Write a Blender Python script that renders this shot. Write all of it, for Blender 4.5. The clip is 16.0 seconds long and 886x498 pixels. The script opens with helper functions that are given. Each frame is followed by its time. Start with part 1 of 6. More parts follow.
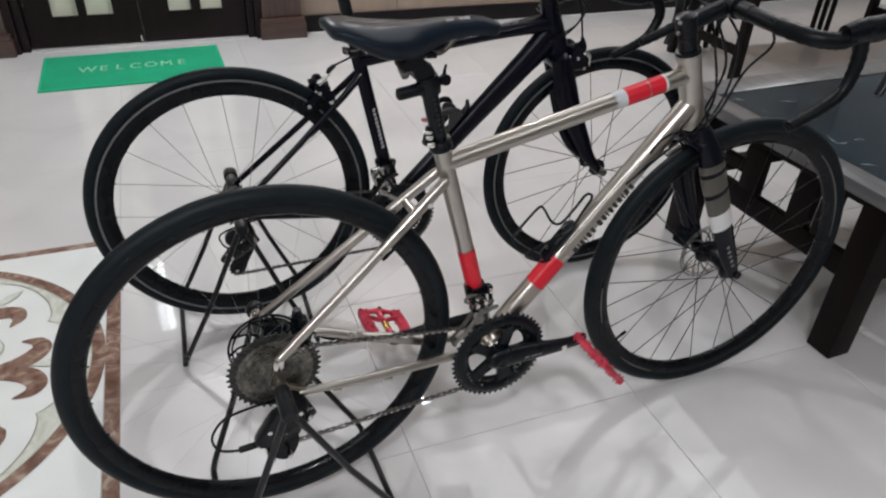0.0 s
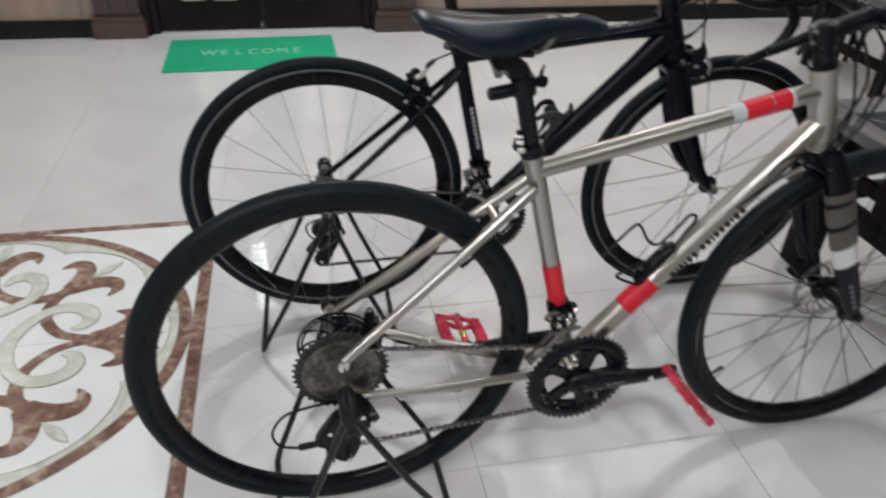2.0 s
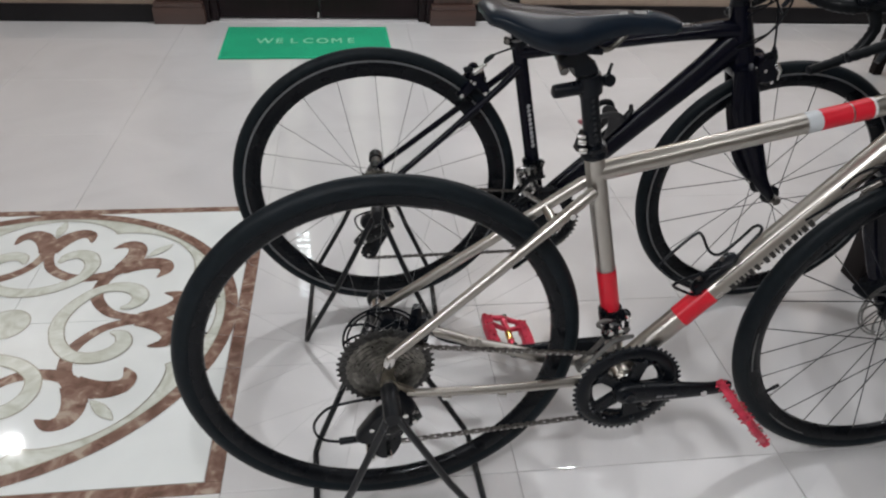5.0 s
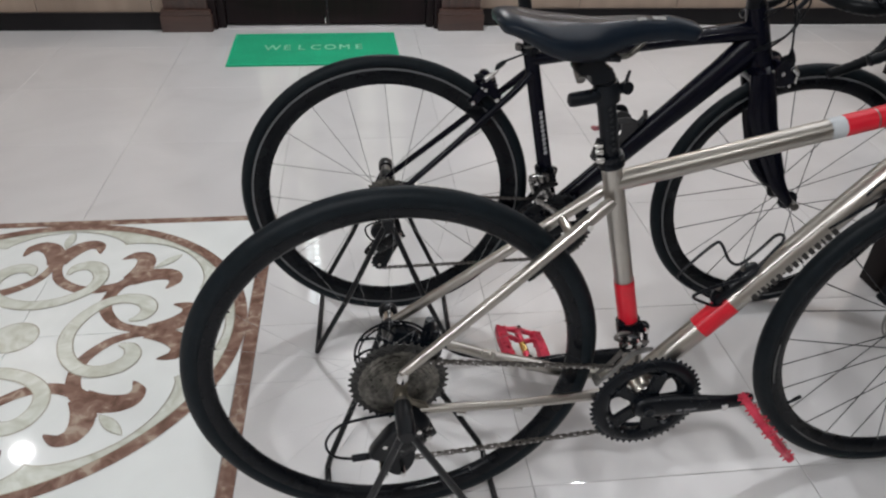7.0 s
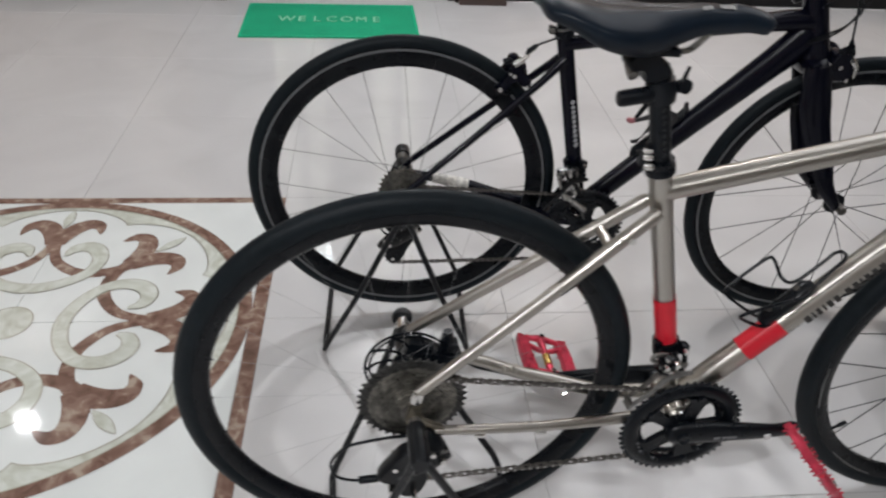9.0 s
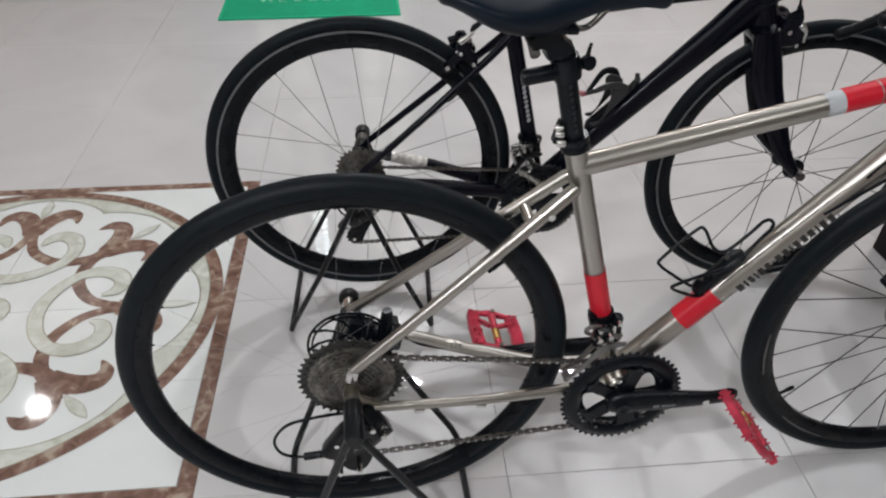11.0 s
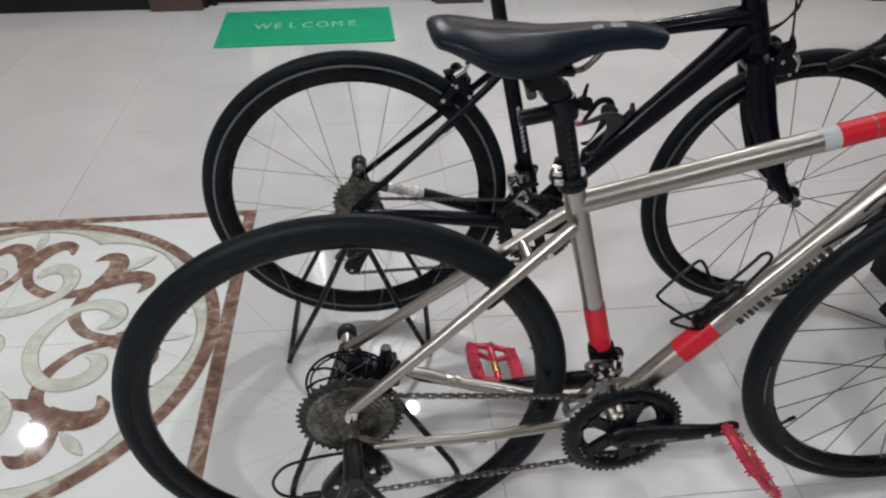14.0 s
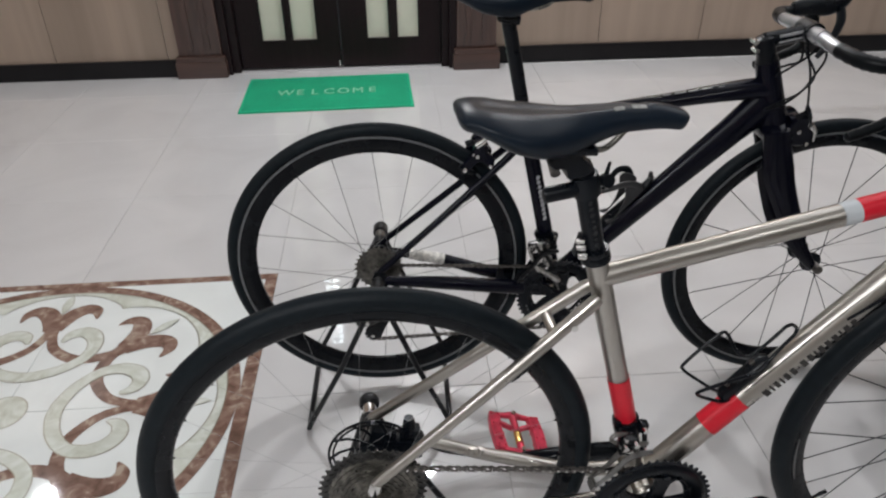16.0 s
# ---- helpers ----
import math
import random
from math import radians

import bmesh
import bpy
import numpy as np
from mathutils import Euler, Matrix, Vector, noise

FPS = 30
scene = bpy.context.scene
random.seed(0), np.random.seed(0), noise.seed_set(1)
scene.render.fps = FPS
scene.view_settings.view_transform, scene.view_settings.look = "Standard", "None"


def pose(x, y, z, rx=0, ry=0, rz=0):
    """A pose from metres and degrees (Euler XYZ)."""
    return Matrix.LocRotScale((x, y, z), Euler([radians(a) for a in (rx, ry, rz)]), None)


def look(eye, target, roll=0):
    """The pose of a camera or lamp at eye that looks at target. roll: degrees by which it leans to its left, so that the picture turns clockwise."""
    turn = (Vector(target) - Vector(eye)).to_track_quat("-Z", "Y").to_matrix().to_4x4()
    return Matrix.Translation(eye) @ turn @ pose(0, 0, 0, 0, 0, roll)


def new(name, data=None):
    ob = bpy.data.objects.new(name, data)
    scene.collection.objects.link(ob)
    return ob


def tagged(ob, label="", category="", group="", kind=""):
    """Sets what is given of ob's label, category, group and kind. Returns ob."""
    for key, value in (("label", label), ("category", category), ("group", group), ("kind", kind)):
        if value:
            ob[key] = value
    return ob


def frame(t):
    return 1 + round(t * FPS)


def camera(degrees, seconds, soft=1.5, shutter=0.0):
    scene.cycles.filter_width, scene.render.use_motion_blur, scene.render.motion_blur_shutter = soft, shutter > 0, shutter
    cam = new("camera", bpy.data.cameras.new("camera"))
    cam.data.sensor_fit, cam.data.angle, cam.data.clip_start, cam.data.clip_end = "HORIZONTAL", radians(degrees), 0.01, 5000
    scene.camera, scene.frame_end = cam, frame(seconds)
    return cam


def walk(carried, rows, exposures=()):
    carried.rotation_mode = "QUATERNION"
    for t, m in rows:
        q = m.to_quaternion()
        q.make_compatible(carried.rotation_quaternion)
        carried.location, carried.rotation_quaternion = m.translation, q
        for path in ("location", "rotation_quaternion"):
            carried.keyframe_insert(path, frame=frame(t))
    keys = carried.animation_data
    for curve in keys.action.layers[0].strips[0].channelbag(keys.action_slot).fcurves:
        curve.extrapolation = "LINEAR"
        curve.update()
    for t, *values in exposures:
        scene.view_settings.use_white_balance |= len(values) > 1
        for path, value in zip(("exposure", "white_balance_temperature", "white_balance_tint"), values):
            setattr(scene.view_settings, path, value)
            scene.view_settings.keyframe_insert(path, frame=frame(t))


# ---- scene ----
# ---- camera and walk ----
cam = camera(64.1, 16.0, soft=2.2, shutter=0.7)
PATH = [
    (0, (-0.1208, -0.9767, 1.2308), (0.4009, 0.1643, 0.4086), 2.57),
    (0.5, (-0.1117, -0.9738, 1.2264), (0.3945, 0.1588, 0.3833), 2.39),
    (1, (-0.0953, -0.9626, 1.2209), (0.3970, 0.1682, 0.3671), 1.86),
    (1.5, (-0.0654, -0.9476, 1.2164), (0.3746, 0.2185, 0.3817), 1.78),
    (2, (-0.0673, -0.9244, 1.2083), (0.2528, 0.2817, 0.3760), 2.24),
    (2.5, (-0.0883, -0.9101, 1.2211), (0.1761, 0.3408, 0.4367), 2.42),
    (3, (-0.0924, -0.9097, 1.2117), (0.1371, 0.3213, 0.3858), 2.05),
    (3.5, (-0.0845, -0.9009, 1.2078), (0.1504, 0.3265, 0.3783), 1.87),
    (4, (-0.0852, -0.8987, 1.2023), (0.1487, 0.3205, 0.3604), 3.03),
    (6.5, (-0.0723, -0.8831, 1.1944), (0.1589, 0.3351, 0.3503), 2.31),
    (7, (-0.0839, -0.8670, 1.1932), (0.1350, 0.3580, 0.3558), 2.00),
    (7.5, (-0.1153, -0.8325, 1.1923), (0.1193, 0.3913, 0.3572), 1.58),
    (8, (-0.1518, -0.7878, 1.1951), (0.1106, 0.4373, 0.3702), 1.27),
    (8.5, (-0.1522, -0.7576, 1.1728), (0.1238, 0.4385, 0.3107), 2.21),
    (9, (-0.0836, -0.7473, 1.1706), (0.1111, 0.4495, 0.2875), 3.32),
    (9.5, (0.0031, -0.7603, 1.1720), (0.1940, 0.4224, 0.2693), 3.24),
    (10, (0.0300, -0.7818, 1.1901), (0.2039, 0.3886, 0.2682), 1.77),
    (12.5, (0.0376, -0.7509, 1.1945), (0.2008, 0.4157, 0.2658), 0.09),
    (13, (0.0371, -0.7480, 1.2027), (0.2239, 0.4380, 0.3036), 0.22),
    (13.5, (0.0370, -0.7560, 1.2097), (0.2217, 0.4289, 0.3086), 0.39),
    (14, (0.0354, -0.7532, 1.2129), (0.2084, 0.4363, 0.3157), 0.21),
    (14.5, (0.0325, -0.7453, 1.2184), (0.1964, 0.4645, 0.3469), -0.07),
    (15, (0.0291, -0.7441, 1.2279), (0.1780, 0.4896, 0.3878), -0.44),
    (15.5, (0.0243, -0.7449, 1.2330), (0.1731, 0.5032, 0.4144), -0.36),
    (16, (0.0229, -0.7494, 1.2381), (0.1735, 0.5115, 0.4397), -0.56),
]
walk(cam, [(t, look(eye, target, roll)) for t, eye, target, roll in PATH],
     exposures=[(0.0, 0.05), (2.0, 0.05), (2.5, 0.04), (3.0, -0.02), (4.0, -0.06), (10.0, -0.04), (12.5, -0.09), (16.0, -0.06)])

# ---- light ----
ROOM = -2.58  # degrees by which the hall is turned against the silver bicycle


def hall(u, v, z=0.0, rz=0.0):
    """A pose in the hall's own axes."""
    return pose(0, 0, 0, 0, 0, ROOM) @ pose(u, v, z, 0, 0, rz)


world = bpy.data.worlds.new("hall_air")
world.use_nodes = True
world.node_tree.nodes["Background"].inputs[0].default_value = (0.75, 0.78, 0.85, 1)
world.node_tree.nodes["Background"].inputs[1].default_value = 0.03
scene.world = world
scene.view_settings.exposure = -0.40


CEILING = 2.75

# ---- materials ----


def material(name, colour, rough=0.5, metal=0.0, coat=0.0, grain=0.0, grain_scale=30.0, stain=0.0, stain_scale=3.0,
             bump=0.0, bump_scale=200.0, stretch=(1, 1, 1), rough_var=0.0, specular=0.5, vary=0.0):
    """A surface with variation of colour and gloss at two scales and a fine relief."""
    m = bpy.data.materials.new(name)
    m.use_nodes = True
    nt = m.node_tree
    b = nt.nodes["Principled BSDF"]
    b.inputs["Roughness"].default_value = rough
    b.inputs["Metallic"].default_value = metal
    b.inputs["Coat Weight"].default_value = coat
    b.inputs["Coat Roughness"].default_value = 0.06
    b.inputs["Specular IOR Level"].default_value = specular
    b.inputs["Base Color"].default_value = (*colour, 1)
    tc = nt.nodes.new("ShaderNodeTexCoord")
    mp = nt.nodes.new("ShaderNodeMapping")
    mp.inputs["Scale"].default_value = stretch
    nt.links.new(tc.outputs["Object"], mp.inputs["Vector"])

    def noise_tex(scale, detail=4.0):
        n = nt.nodes.new("ShaderNodeTexNoise")
        n.inputs["Scale"].default_value, n.inputs["Detail"].default_value = scale, detail
        nt.links.new(mp.outputs[0], n.inputs["Vector"])
        return n

    last = None
    for amount, scale in ((grain, grain_scale), (stain, stain_scale)):
        if amount:
            n = noise_tex(scale)
            ramp = nt.nodes.new("ShaderNodeMapRange")
            ramp.inputs[1].default_value, ramp.inputs[2].default_value = 0.25, 0.75
            ramp.inputs[3].default_value, ramp.inputs[4].default_value = 1 - amount, 1 + amount
            nt.links.new(n.outputs[0], ramp.inputs[0])
            mix = nt.nodes.new("ShaderNodeMix")
            mix.data_type, mix.blend_type = "RGBA", "MULTIPLY"
            mix.inputs["Factor"].default_value = 1
            if last is None:
                mix.inputs[6].default_value = (*colour, 1)
            else:
                nt.links.new(last, mix.inputs[6])
            nt.links.new(ramp.outputs[0], mix.inputs[7])
            last = mix.outputs[2]
    if vary:
        info = nt.nodes.new("ShaderNodeObjectInfo")
        ramp = nt.nodes.new("ShaderNodeMapRange")
        ramp.inputs[3].default_value, ramp.inputs[4].default_value = 1 - vary, 1 + vary
        nt.links.new(info.outputs["Random"], ramp.inputs[0])
        mix = nt.nodes.new("ShaderNodeMix")
        mix.data_type, mix.blend_type = "RGBA", "MULTIPLY"
        mix.inputs["Factor"].default_value = 1
        if last is None:
            mix.inputs[6].default_value = (*colour, 1)
        else:
            nt.links.new(last, mix.inputs[6])
        nt.links.new(ramp.outputs[0], mix.inputs[7])
        last = mix.outputs[2]
    if last is not None:
        nt.links.new(last, b.inputs["Base Color"])
    if rough_var:
        n = noise_tex(stain_scale * 3)
        ramp = nt.nodes.new("ShaderNodeMapRange")
        ramp.inputs[1].default_value, ramp.inputs[2].default_value = 0.3, 0.7
        ramp.inputs[3].default_value, ramp.inputs[4].default_value = max(0.02, rough - rough_var), rough + rough_var
        nt.links.new(n.outputs[0], ramp.inputs[0])
        nt.links.new(ramp.outputs[0], b.inputs["Roughness"])
    if bump:
        n = noise_tex(bump_scale, 3.0)
        bp = nt.nodes.new("ShaderNodeBump")
        bp.inputs["Strength"].default_value, bp.inputs["Distance"].default_value = bump, 0.001
        nt.links.new(n.outputs[0], bp.inputs["Height"])
        nt.links.new(bp.outputs[0], b.inputs["Normal"])
    return m


def scuffed(name, colour, metal, scale, lo, hi, rough=0.3):
    """Dark paint rubbed through to bright metal in small patches."""
    m = bpy.data.materials.new(name)
    m.use_nodes = True
    nt = m.node_tree
    b = nt.nodes["Principled BSDF"]
    b.inputs["Roughness"].default_value = rough
    b.inputs["Specular IOR Level"].default_value = 0.3
    tc = nt.nodes.new("ShaderNodeTexCoord")
    n = nt.nodes.new("ShaderNodeTexNoise")
    n.inputs["Scale"].default_value, n.inputs["Detail"].default_value = scale, 5.0
    nt.links.new(tc.outputs["Object"], n.inputs["Vector"])
    ramp = nt.nodes.new("ShaderNodeMapRange")
    ramp.inputs[1].default_value, ramp.inputs[2].default_value = lo, hi
    nt.links.new(n.outputs[0], ramp.inputs[0])
    mix = nt.nodes.new("ShaderNodeMix")
    mix.data_type = "RGBA"
    mix.inputs[6].default_value, mix.inputs[7].default_value = (*colour, 1), (*metal, 1)
    nt.links.new(ramp.outputs[0], mix.inputs["Factor"])
    nt.links.new(mix.outputs[2], b.inputs["Base Color"])
    nt.links.new(ramp.outputs[0], b.inputs["Metallic"])
    return m


def stone(name, stops, scale, rough, distortion=1.5, vary=0.0, detail=8.0, specular=0.5, haze=0.0):
    """Polished stone: a ramp of colours over distorted noise; haze spreads its gloss under a clear polish."""
    m = bpy.data.materials.new(name)
    m.use_nodes = True
    nt = m.node_tree
    b = nt.nodes["Principled BSDF"]
    b.inputs["Roughness"].default_value = rough
    b.inputs["Specular IOR Level"].default_value = specular
    if haze:
        b.inputs["Roughness"].default_value = haze
        b.inputs["Coat Weight"].default_value = 1.0
        b.inputs["Coat IOR"].default_value = 1.55
        b.inputs["Coat Roughness"].default_value = rough
    geo = nt.nodes.new("ShaderNodeNewGeometry")
    n = nt.nodes.new("ShaderNodeTexNoise")
    n.inputs["Scale"].default_value, n.inputs["Detail"].default_value = scale, detail
    n.inputs["Distortion"].default_value = distortion
    nt.links.new(geo.outputs["Position"], n.inputs["Vector"])
    ramp = nt.nodes.new("ShaderNodeValToRGB")
    el = ramp.color_ramp.elements
    while len(el) < len(stops):
        el.new(0.5)
    for e, (at, c) in zip(el, stops):
        e.position, e.color = at, (*c, 1)
    nt.links.new(n.outputs[0], ramp.inputs[0])
    last = ramp.outputs[0]
    if vary:
        info = nt.nodes.new("ShaderNodeObjectInfo")
        mr = nt.nodes.new("ShaderNodeMapRange")
        mr.inputs[3].default_value, mr.inputs[4].default_value = 1 - vary, 1 + vary
        nt.links.new(info.outputs["Random"], mr.inputs[0])
        mix = nt.nodes.new("ShaderNodeMix")
        mix.data_type, mix.blend_type = "RGBA", "MULTIPLY"
        mix.inputs["Factor"].default_value = 1
        nt.links.new(last, mix.inputs[6])
        nt.links.new(mr.outputs[0], mix.inputs[7])
        last = mix.outputs[2]
    nt.links.new(last, b.inputs["Base Color"])
    return m


TITANIUM = material("brushed_metal", (0.49, 0.465, 0.425), 0.31, 1.0, grain=0.03, grain_scale=60, stain=0.04, stain_scale=9, rough_var=0.04)
WORN_METAL = material("worn_alloy", (0.22, 0.218, 0.212), 0.36, 0.9, grain=0.25, grain_scale=90, stain=0.3, stain_scale=30, rough_var=0.1)
CHROME = material("polished_metal", (0.75, 0.74, 0.72), 0.14, 1.0, stain=0.06, stain_scale=20, rough_var=0.05)
STEEL = material("grimy_steel", (0.205, 0.196, 0.176), 0.38, 0.9, grain=0.5, grain_scale=110, stain=0.45, stain_scale=40, rough_var=0.12)
BLACKENED = material("blackened_steel", (0.075, 0.074, 0.072), 0.38, 0.8, grain=0.4, grain_scale=90, rough_var=0.1)
DARK_STEEL = material("oiled_chain_steel", (0.16, 0.15, 0.14), 0.4, 1.0, grain=0.3, grain_scale=150, rough_var=0.1)
RUBBER = material("tyre_rubber", (0.0058, 0.0094, 0.0124), 0.48, specular=0.17, grain=0.2, grain_scale=90, stain=0.25, stain_scale=6, bump=0.25, bump_scale=700)
GLOSS_BLACK = material("gloss_black_paint", (0.0032, 0.0037, 0.0092), 0.19, specular=0.20, coat=0.04, stain=0.15, stain_scale=5)
SATIN_BLACK = material("satin_black", (0.0036, 0.0050, 0.0075), 0.30, specular=0.24, grain=0.15, grain_scale=60, stain=0.15, stain_scale=8, rough_var=0.08)
RIM_BLACK = material("rim_black", (0.0036, 0.0046, 0.0066), 0.28, specular=0.20, coat=0.04, stain=0.15, stain_scale=8, rough_var=0.08)
GREY_LINE = material("grey_rim_line", (0.13, 0.135, 0.14), 0.4, grain=0.1)
RING_BLACK = material("anodised_black", (0.008, 0.011, 0.016), 0.42, 0.3, grain=0.15, grain_scale=80, stain=0.15, stain_scale=15, rough_var=0.08)
LEATHER = material("saddle_leather", (0.0062, 0.0118, 0.0205), 0.30, specular=0.19, coat=0.0, grain=0.10, grain_scale=50, stain=0.08, stain_scale=10, bump=0.12, bump_scale=900)
TAPE = material("bar_tape", (0.0030, 0.0044, 0.0060), 0.36, specular=0.20, grain=0.2, grain_scale=70, bump=0.3, bump_scale=500)
RED_PAINT = material("red_band_paint", (0.68, 0.016, 0.034), 0.32, coat=0.12, specular=0.35, grain=0.05, stain=0.08, stain_scale=20)
RED_METAL = material("red_anodised", (0.62, 0.052, 0.095), 0.34, 0.45, grain=0.3, grain_scale=70, stain=0.2, stain_scale=25, rough_var=0.08)
PALE_BAND = material("pale_grey_band", (0.55, 0.58, 0.60), 0.45, grain=0.05, stain=0.05, stain_scale=20)
WHITE_PAINT = material("white_paint", (0.72, 0.72, 0.72), 0.35, grain=0.05)
LETTER_BLACK = material("black_print", (0.02, 0.018, 0.016), 0.45, grain=0.1)
LETTER_GREY = material("grey_print", (0.17, 0.17, 0.18), 0.45, grain=0.1)
LETTER_PALE = material("pale_print", (0.40, 0.40, 0.41), 0.45, grain=0.15, grain_scale=120)
LETTER_WORN = material("worn_pale_print", (0.30, 0.30, 0.29), 0.5, grain=0.5, grain_scale=160)
SMOKE_GREY = material("dark_grey_plastic", (0.035, 0.035, 0.037), 0.35, specular=0.4, stain=0.15, stain_scale=20)
OLIVE = material("olive_grey_paint", (0.075, 0.067, 0.055), 0.35, coat=0.3, stain=0.1, stain_scale=10)
HANGER_METAL = material("dull_bronze_alloy", (0.24, 0.215, 0.17), 0.34, 0.9, grain=0.3, grain_scale=120, stain=0.3, stain_scale=40, rough_var=0.08)
BRASS = material("brass", (0.72, 0.48, 0.16), 0.25, 1.0, grain=0.1)
GREASE = material("greasy_metal", (0.20, 0.19, 0.18), 0.35, 0.8, grain=0.3, grain_scale=80, rough_var=0.1)
STAND_BLACK = material("stand_black_enamel", (0.0055, 0.0065, 0.0085), 0.33, specular=0.3, coat=0.05, stain=0.2, stain_scale=10, rough_var=0.08)
SCUFFED = scuffed("scuffed_black_alloy", (0.006, 0.0065, 0.008), (0.62, 0.61, 0.59), 90.0, 0.60, 0.66, 0.25)
RUBBED = scuffed("rubbed_black_alloy", (0.005, 0.006, 0.008), (0.45, 0.45, 0.45), 60.0, 0.68, 0.76, 0.3)
SCRAPED = scuffed("scraped_black_alloy", (0.006, 0.0065, 0.008), (0.55, 0.54, 0.53), 80.0, 0.53, 0.60, 0.3)
SCRAPED_BARE = scuffed("bare_scraped_alloy", (0.010, 0.010, 0.011), (0.60, 0.59, 0.57), 90.0, 0.40, 0.50, 0.3)
GROUT = material("grout", (0.68, 0.67, 0.655), 0.8, grain=0.15)
TILE = stone("polished_tile", [(0.3, (0.563, 0.551, 0.548)), (0.5, (0.619, 0.608, 0.604)), (0.7, (0.662, 0.649, 0.644))], 2.2, 0.015, 1.0, 0.012, haze=0.36)
WHITE_MARBLE = stone("white_marble", [(0.3, (0.705, 0.728, 0.712)), (0.55, (0.757, 0.782, 0.764)), (0.75, (0.79, 0.812, 0.80))], 3.0, 0.045, 1.5)
CREAM_MARBLE = stone("cream_marble", [(0.3, (0.50, 0.51, 0.43)), (0.5, (0.60, 0.62, 0.55)), (0.7, (0.70, 0.72, 0.67))], 12.0, 0.05, 2.5)
BROWN_MARBLE = stone("brown_marble", [(0.28, (0.115, 0.066, 0.048)), (0.46, (0.200, 0.117, 0.090)), (0.57, (0.268, 0.174, 0.136)), (0.68, (0.42, 0.34, 0.27))], 26.0, 0.05, 1.0)
OUTLINE = material("brass_inlay_line", (0.34, 0.31, 0.24), 0.35, 0.6, grain=0.2, grain_scale=40)
LAMINATE = material("light_wood_laminate", (0.39, 0.298, 0.232), 0.42, grain=0.12, grain_scale=14, stain=0.10, stain_scale=3.0, stretch=(1, 1, 0.05), vary=0.03)
DARK_WOOD = material("dark_wood", (0.066, 0.034, 0.026), 0.35, coat=0.2, grain=0.35, grain_scale=40, stain=0.2, stain_scale=4, stretch=(1, 1, 0.06))
PLINTH_WOOD = material("plinth_wood", (0.062, 0.034, 0.027), 0.38, coat=0.2, grain=0.3, grain_scale=40, stain=0.2, stain_scale=4, stretch=(0.06, 1, 1))
DOOR_WOOD = material("door_wood", (0.012, 0.006, 0.007), 0.4, specular=0.2, grain=0.3, grain_scale=40, stain=0.2, stain_scale=4, stretch=(1, 1, 0.06))
SKIRTING = material("black_skirting", (0.011, 0.010, 0.011), 0.3, specular=0.2, stain=0.2, stain_scale=6)
FROST = material("frosted_glass", (0.74, 0.72, 0.60), 0.3, stain=0.06, stain_scale=6, specular=0.5)
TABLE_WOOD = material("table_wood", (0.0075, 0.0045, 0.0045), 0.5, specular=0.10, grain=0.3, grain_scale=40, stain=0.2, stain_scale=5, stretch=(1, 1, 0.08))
# Dark table wood with its reflected light painted in as pale grey.
TABLE_WOOD_SHEEN = material("table_wood_sheen", (0.120, 0.120, 0.124), 0.30, specular=0.35, coat=0.10, grain=0.3, grain_scale=40, stain=0.2, stain_scale=5, stretch=(1, 0.08, 1))
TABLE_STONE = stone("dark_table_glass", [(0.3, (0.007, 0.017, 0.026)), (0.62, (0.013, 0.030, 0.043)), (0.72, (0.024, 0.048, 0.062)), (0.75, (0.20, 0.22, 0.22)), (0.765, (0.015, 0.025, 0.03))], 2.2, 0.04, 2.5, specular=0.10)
MAT_GREEN = material("green_mat_fibre", (0.0, 0.30, 0.145), 0.85, grain=0.25, grain_scale=160, stain=0.1, stain_scale=6, bump=0.8, bump_scale=400)
MAT_EDGE = material("green_mat_edge", (0.0, 0.40, 0.20), 0.6, grain=0.15, grain_scale=100)
MAT_TEXT = material("pale_green_fibre", (0.20, 0.52, 0.33), 0.85, grain=0.4, grain_scale=160, bump=0.6, bump_scale=400)
UNSEEN_WALL = material("unseen_beige_wall", (0.42, 0.39, 0.36), 0.7, grain=0.05, stain=0.06, stain_scale=1.5)
PLASTER = material("white_plaster", (0.78, 0.77, 0.75), 0.8, grain=0.03, stain=0.04, stain_scale=1.2, bump=0.1, bump_scale=120)
PLASTIC_GREY = material("white_plastic", (0.6, 0.6, 0.57), 0.4, grain=0.04)


def glow(name, colour, strength):
    m = bpy.data.materials.new(name)
    m.use_nodes = True
    b = m.node_tree.nodes["Principled BSDF"]
    b.inputs["Base Color"].default_value = (0.8, 0.8, 0.8, 1)
    b.inputs["Emission Color"].default_value = (*colour, 1)
    b.inputs["Emission Strength"].default_value = strength
    return m


LED_GLOW = glow("led_glow", (0.80, 0.93, 1.0), 13.0)
LED_DIM = glow("led_glow_dim", (0.80, 0.93, 1.0), 7.0)
SIGN_GLOW = glow("light_sign_sheet", (0.88, 0.95, 0.97), 1.1)
LAMP_GLOW = glow("lamp_glow", (1.0, 1.0, 1.0), 40.0)
PANEL_DIM = glow("light_panel_dim", (0.945, 0.965, 1.02), 1.60)
PANEL_FILL = glow("light_panel_fill", (0.945, 0.965, 1.02), 1.53)

# ---- mesh helpers ----


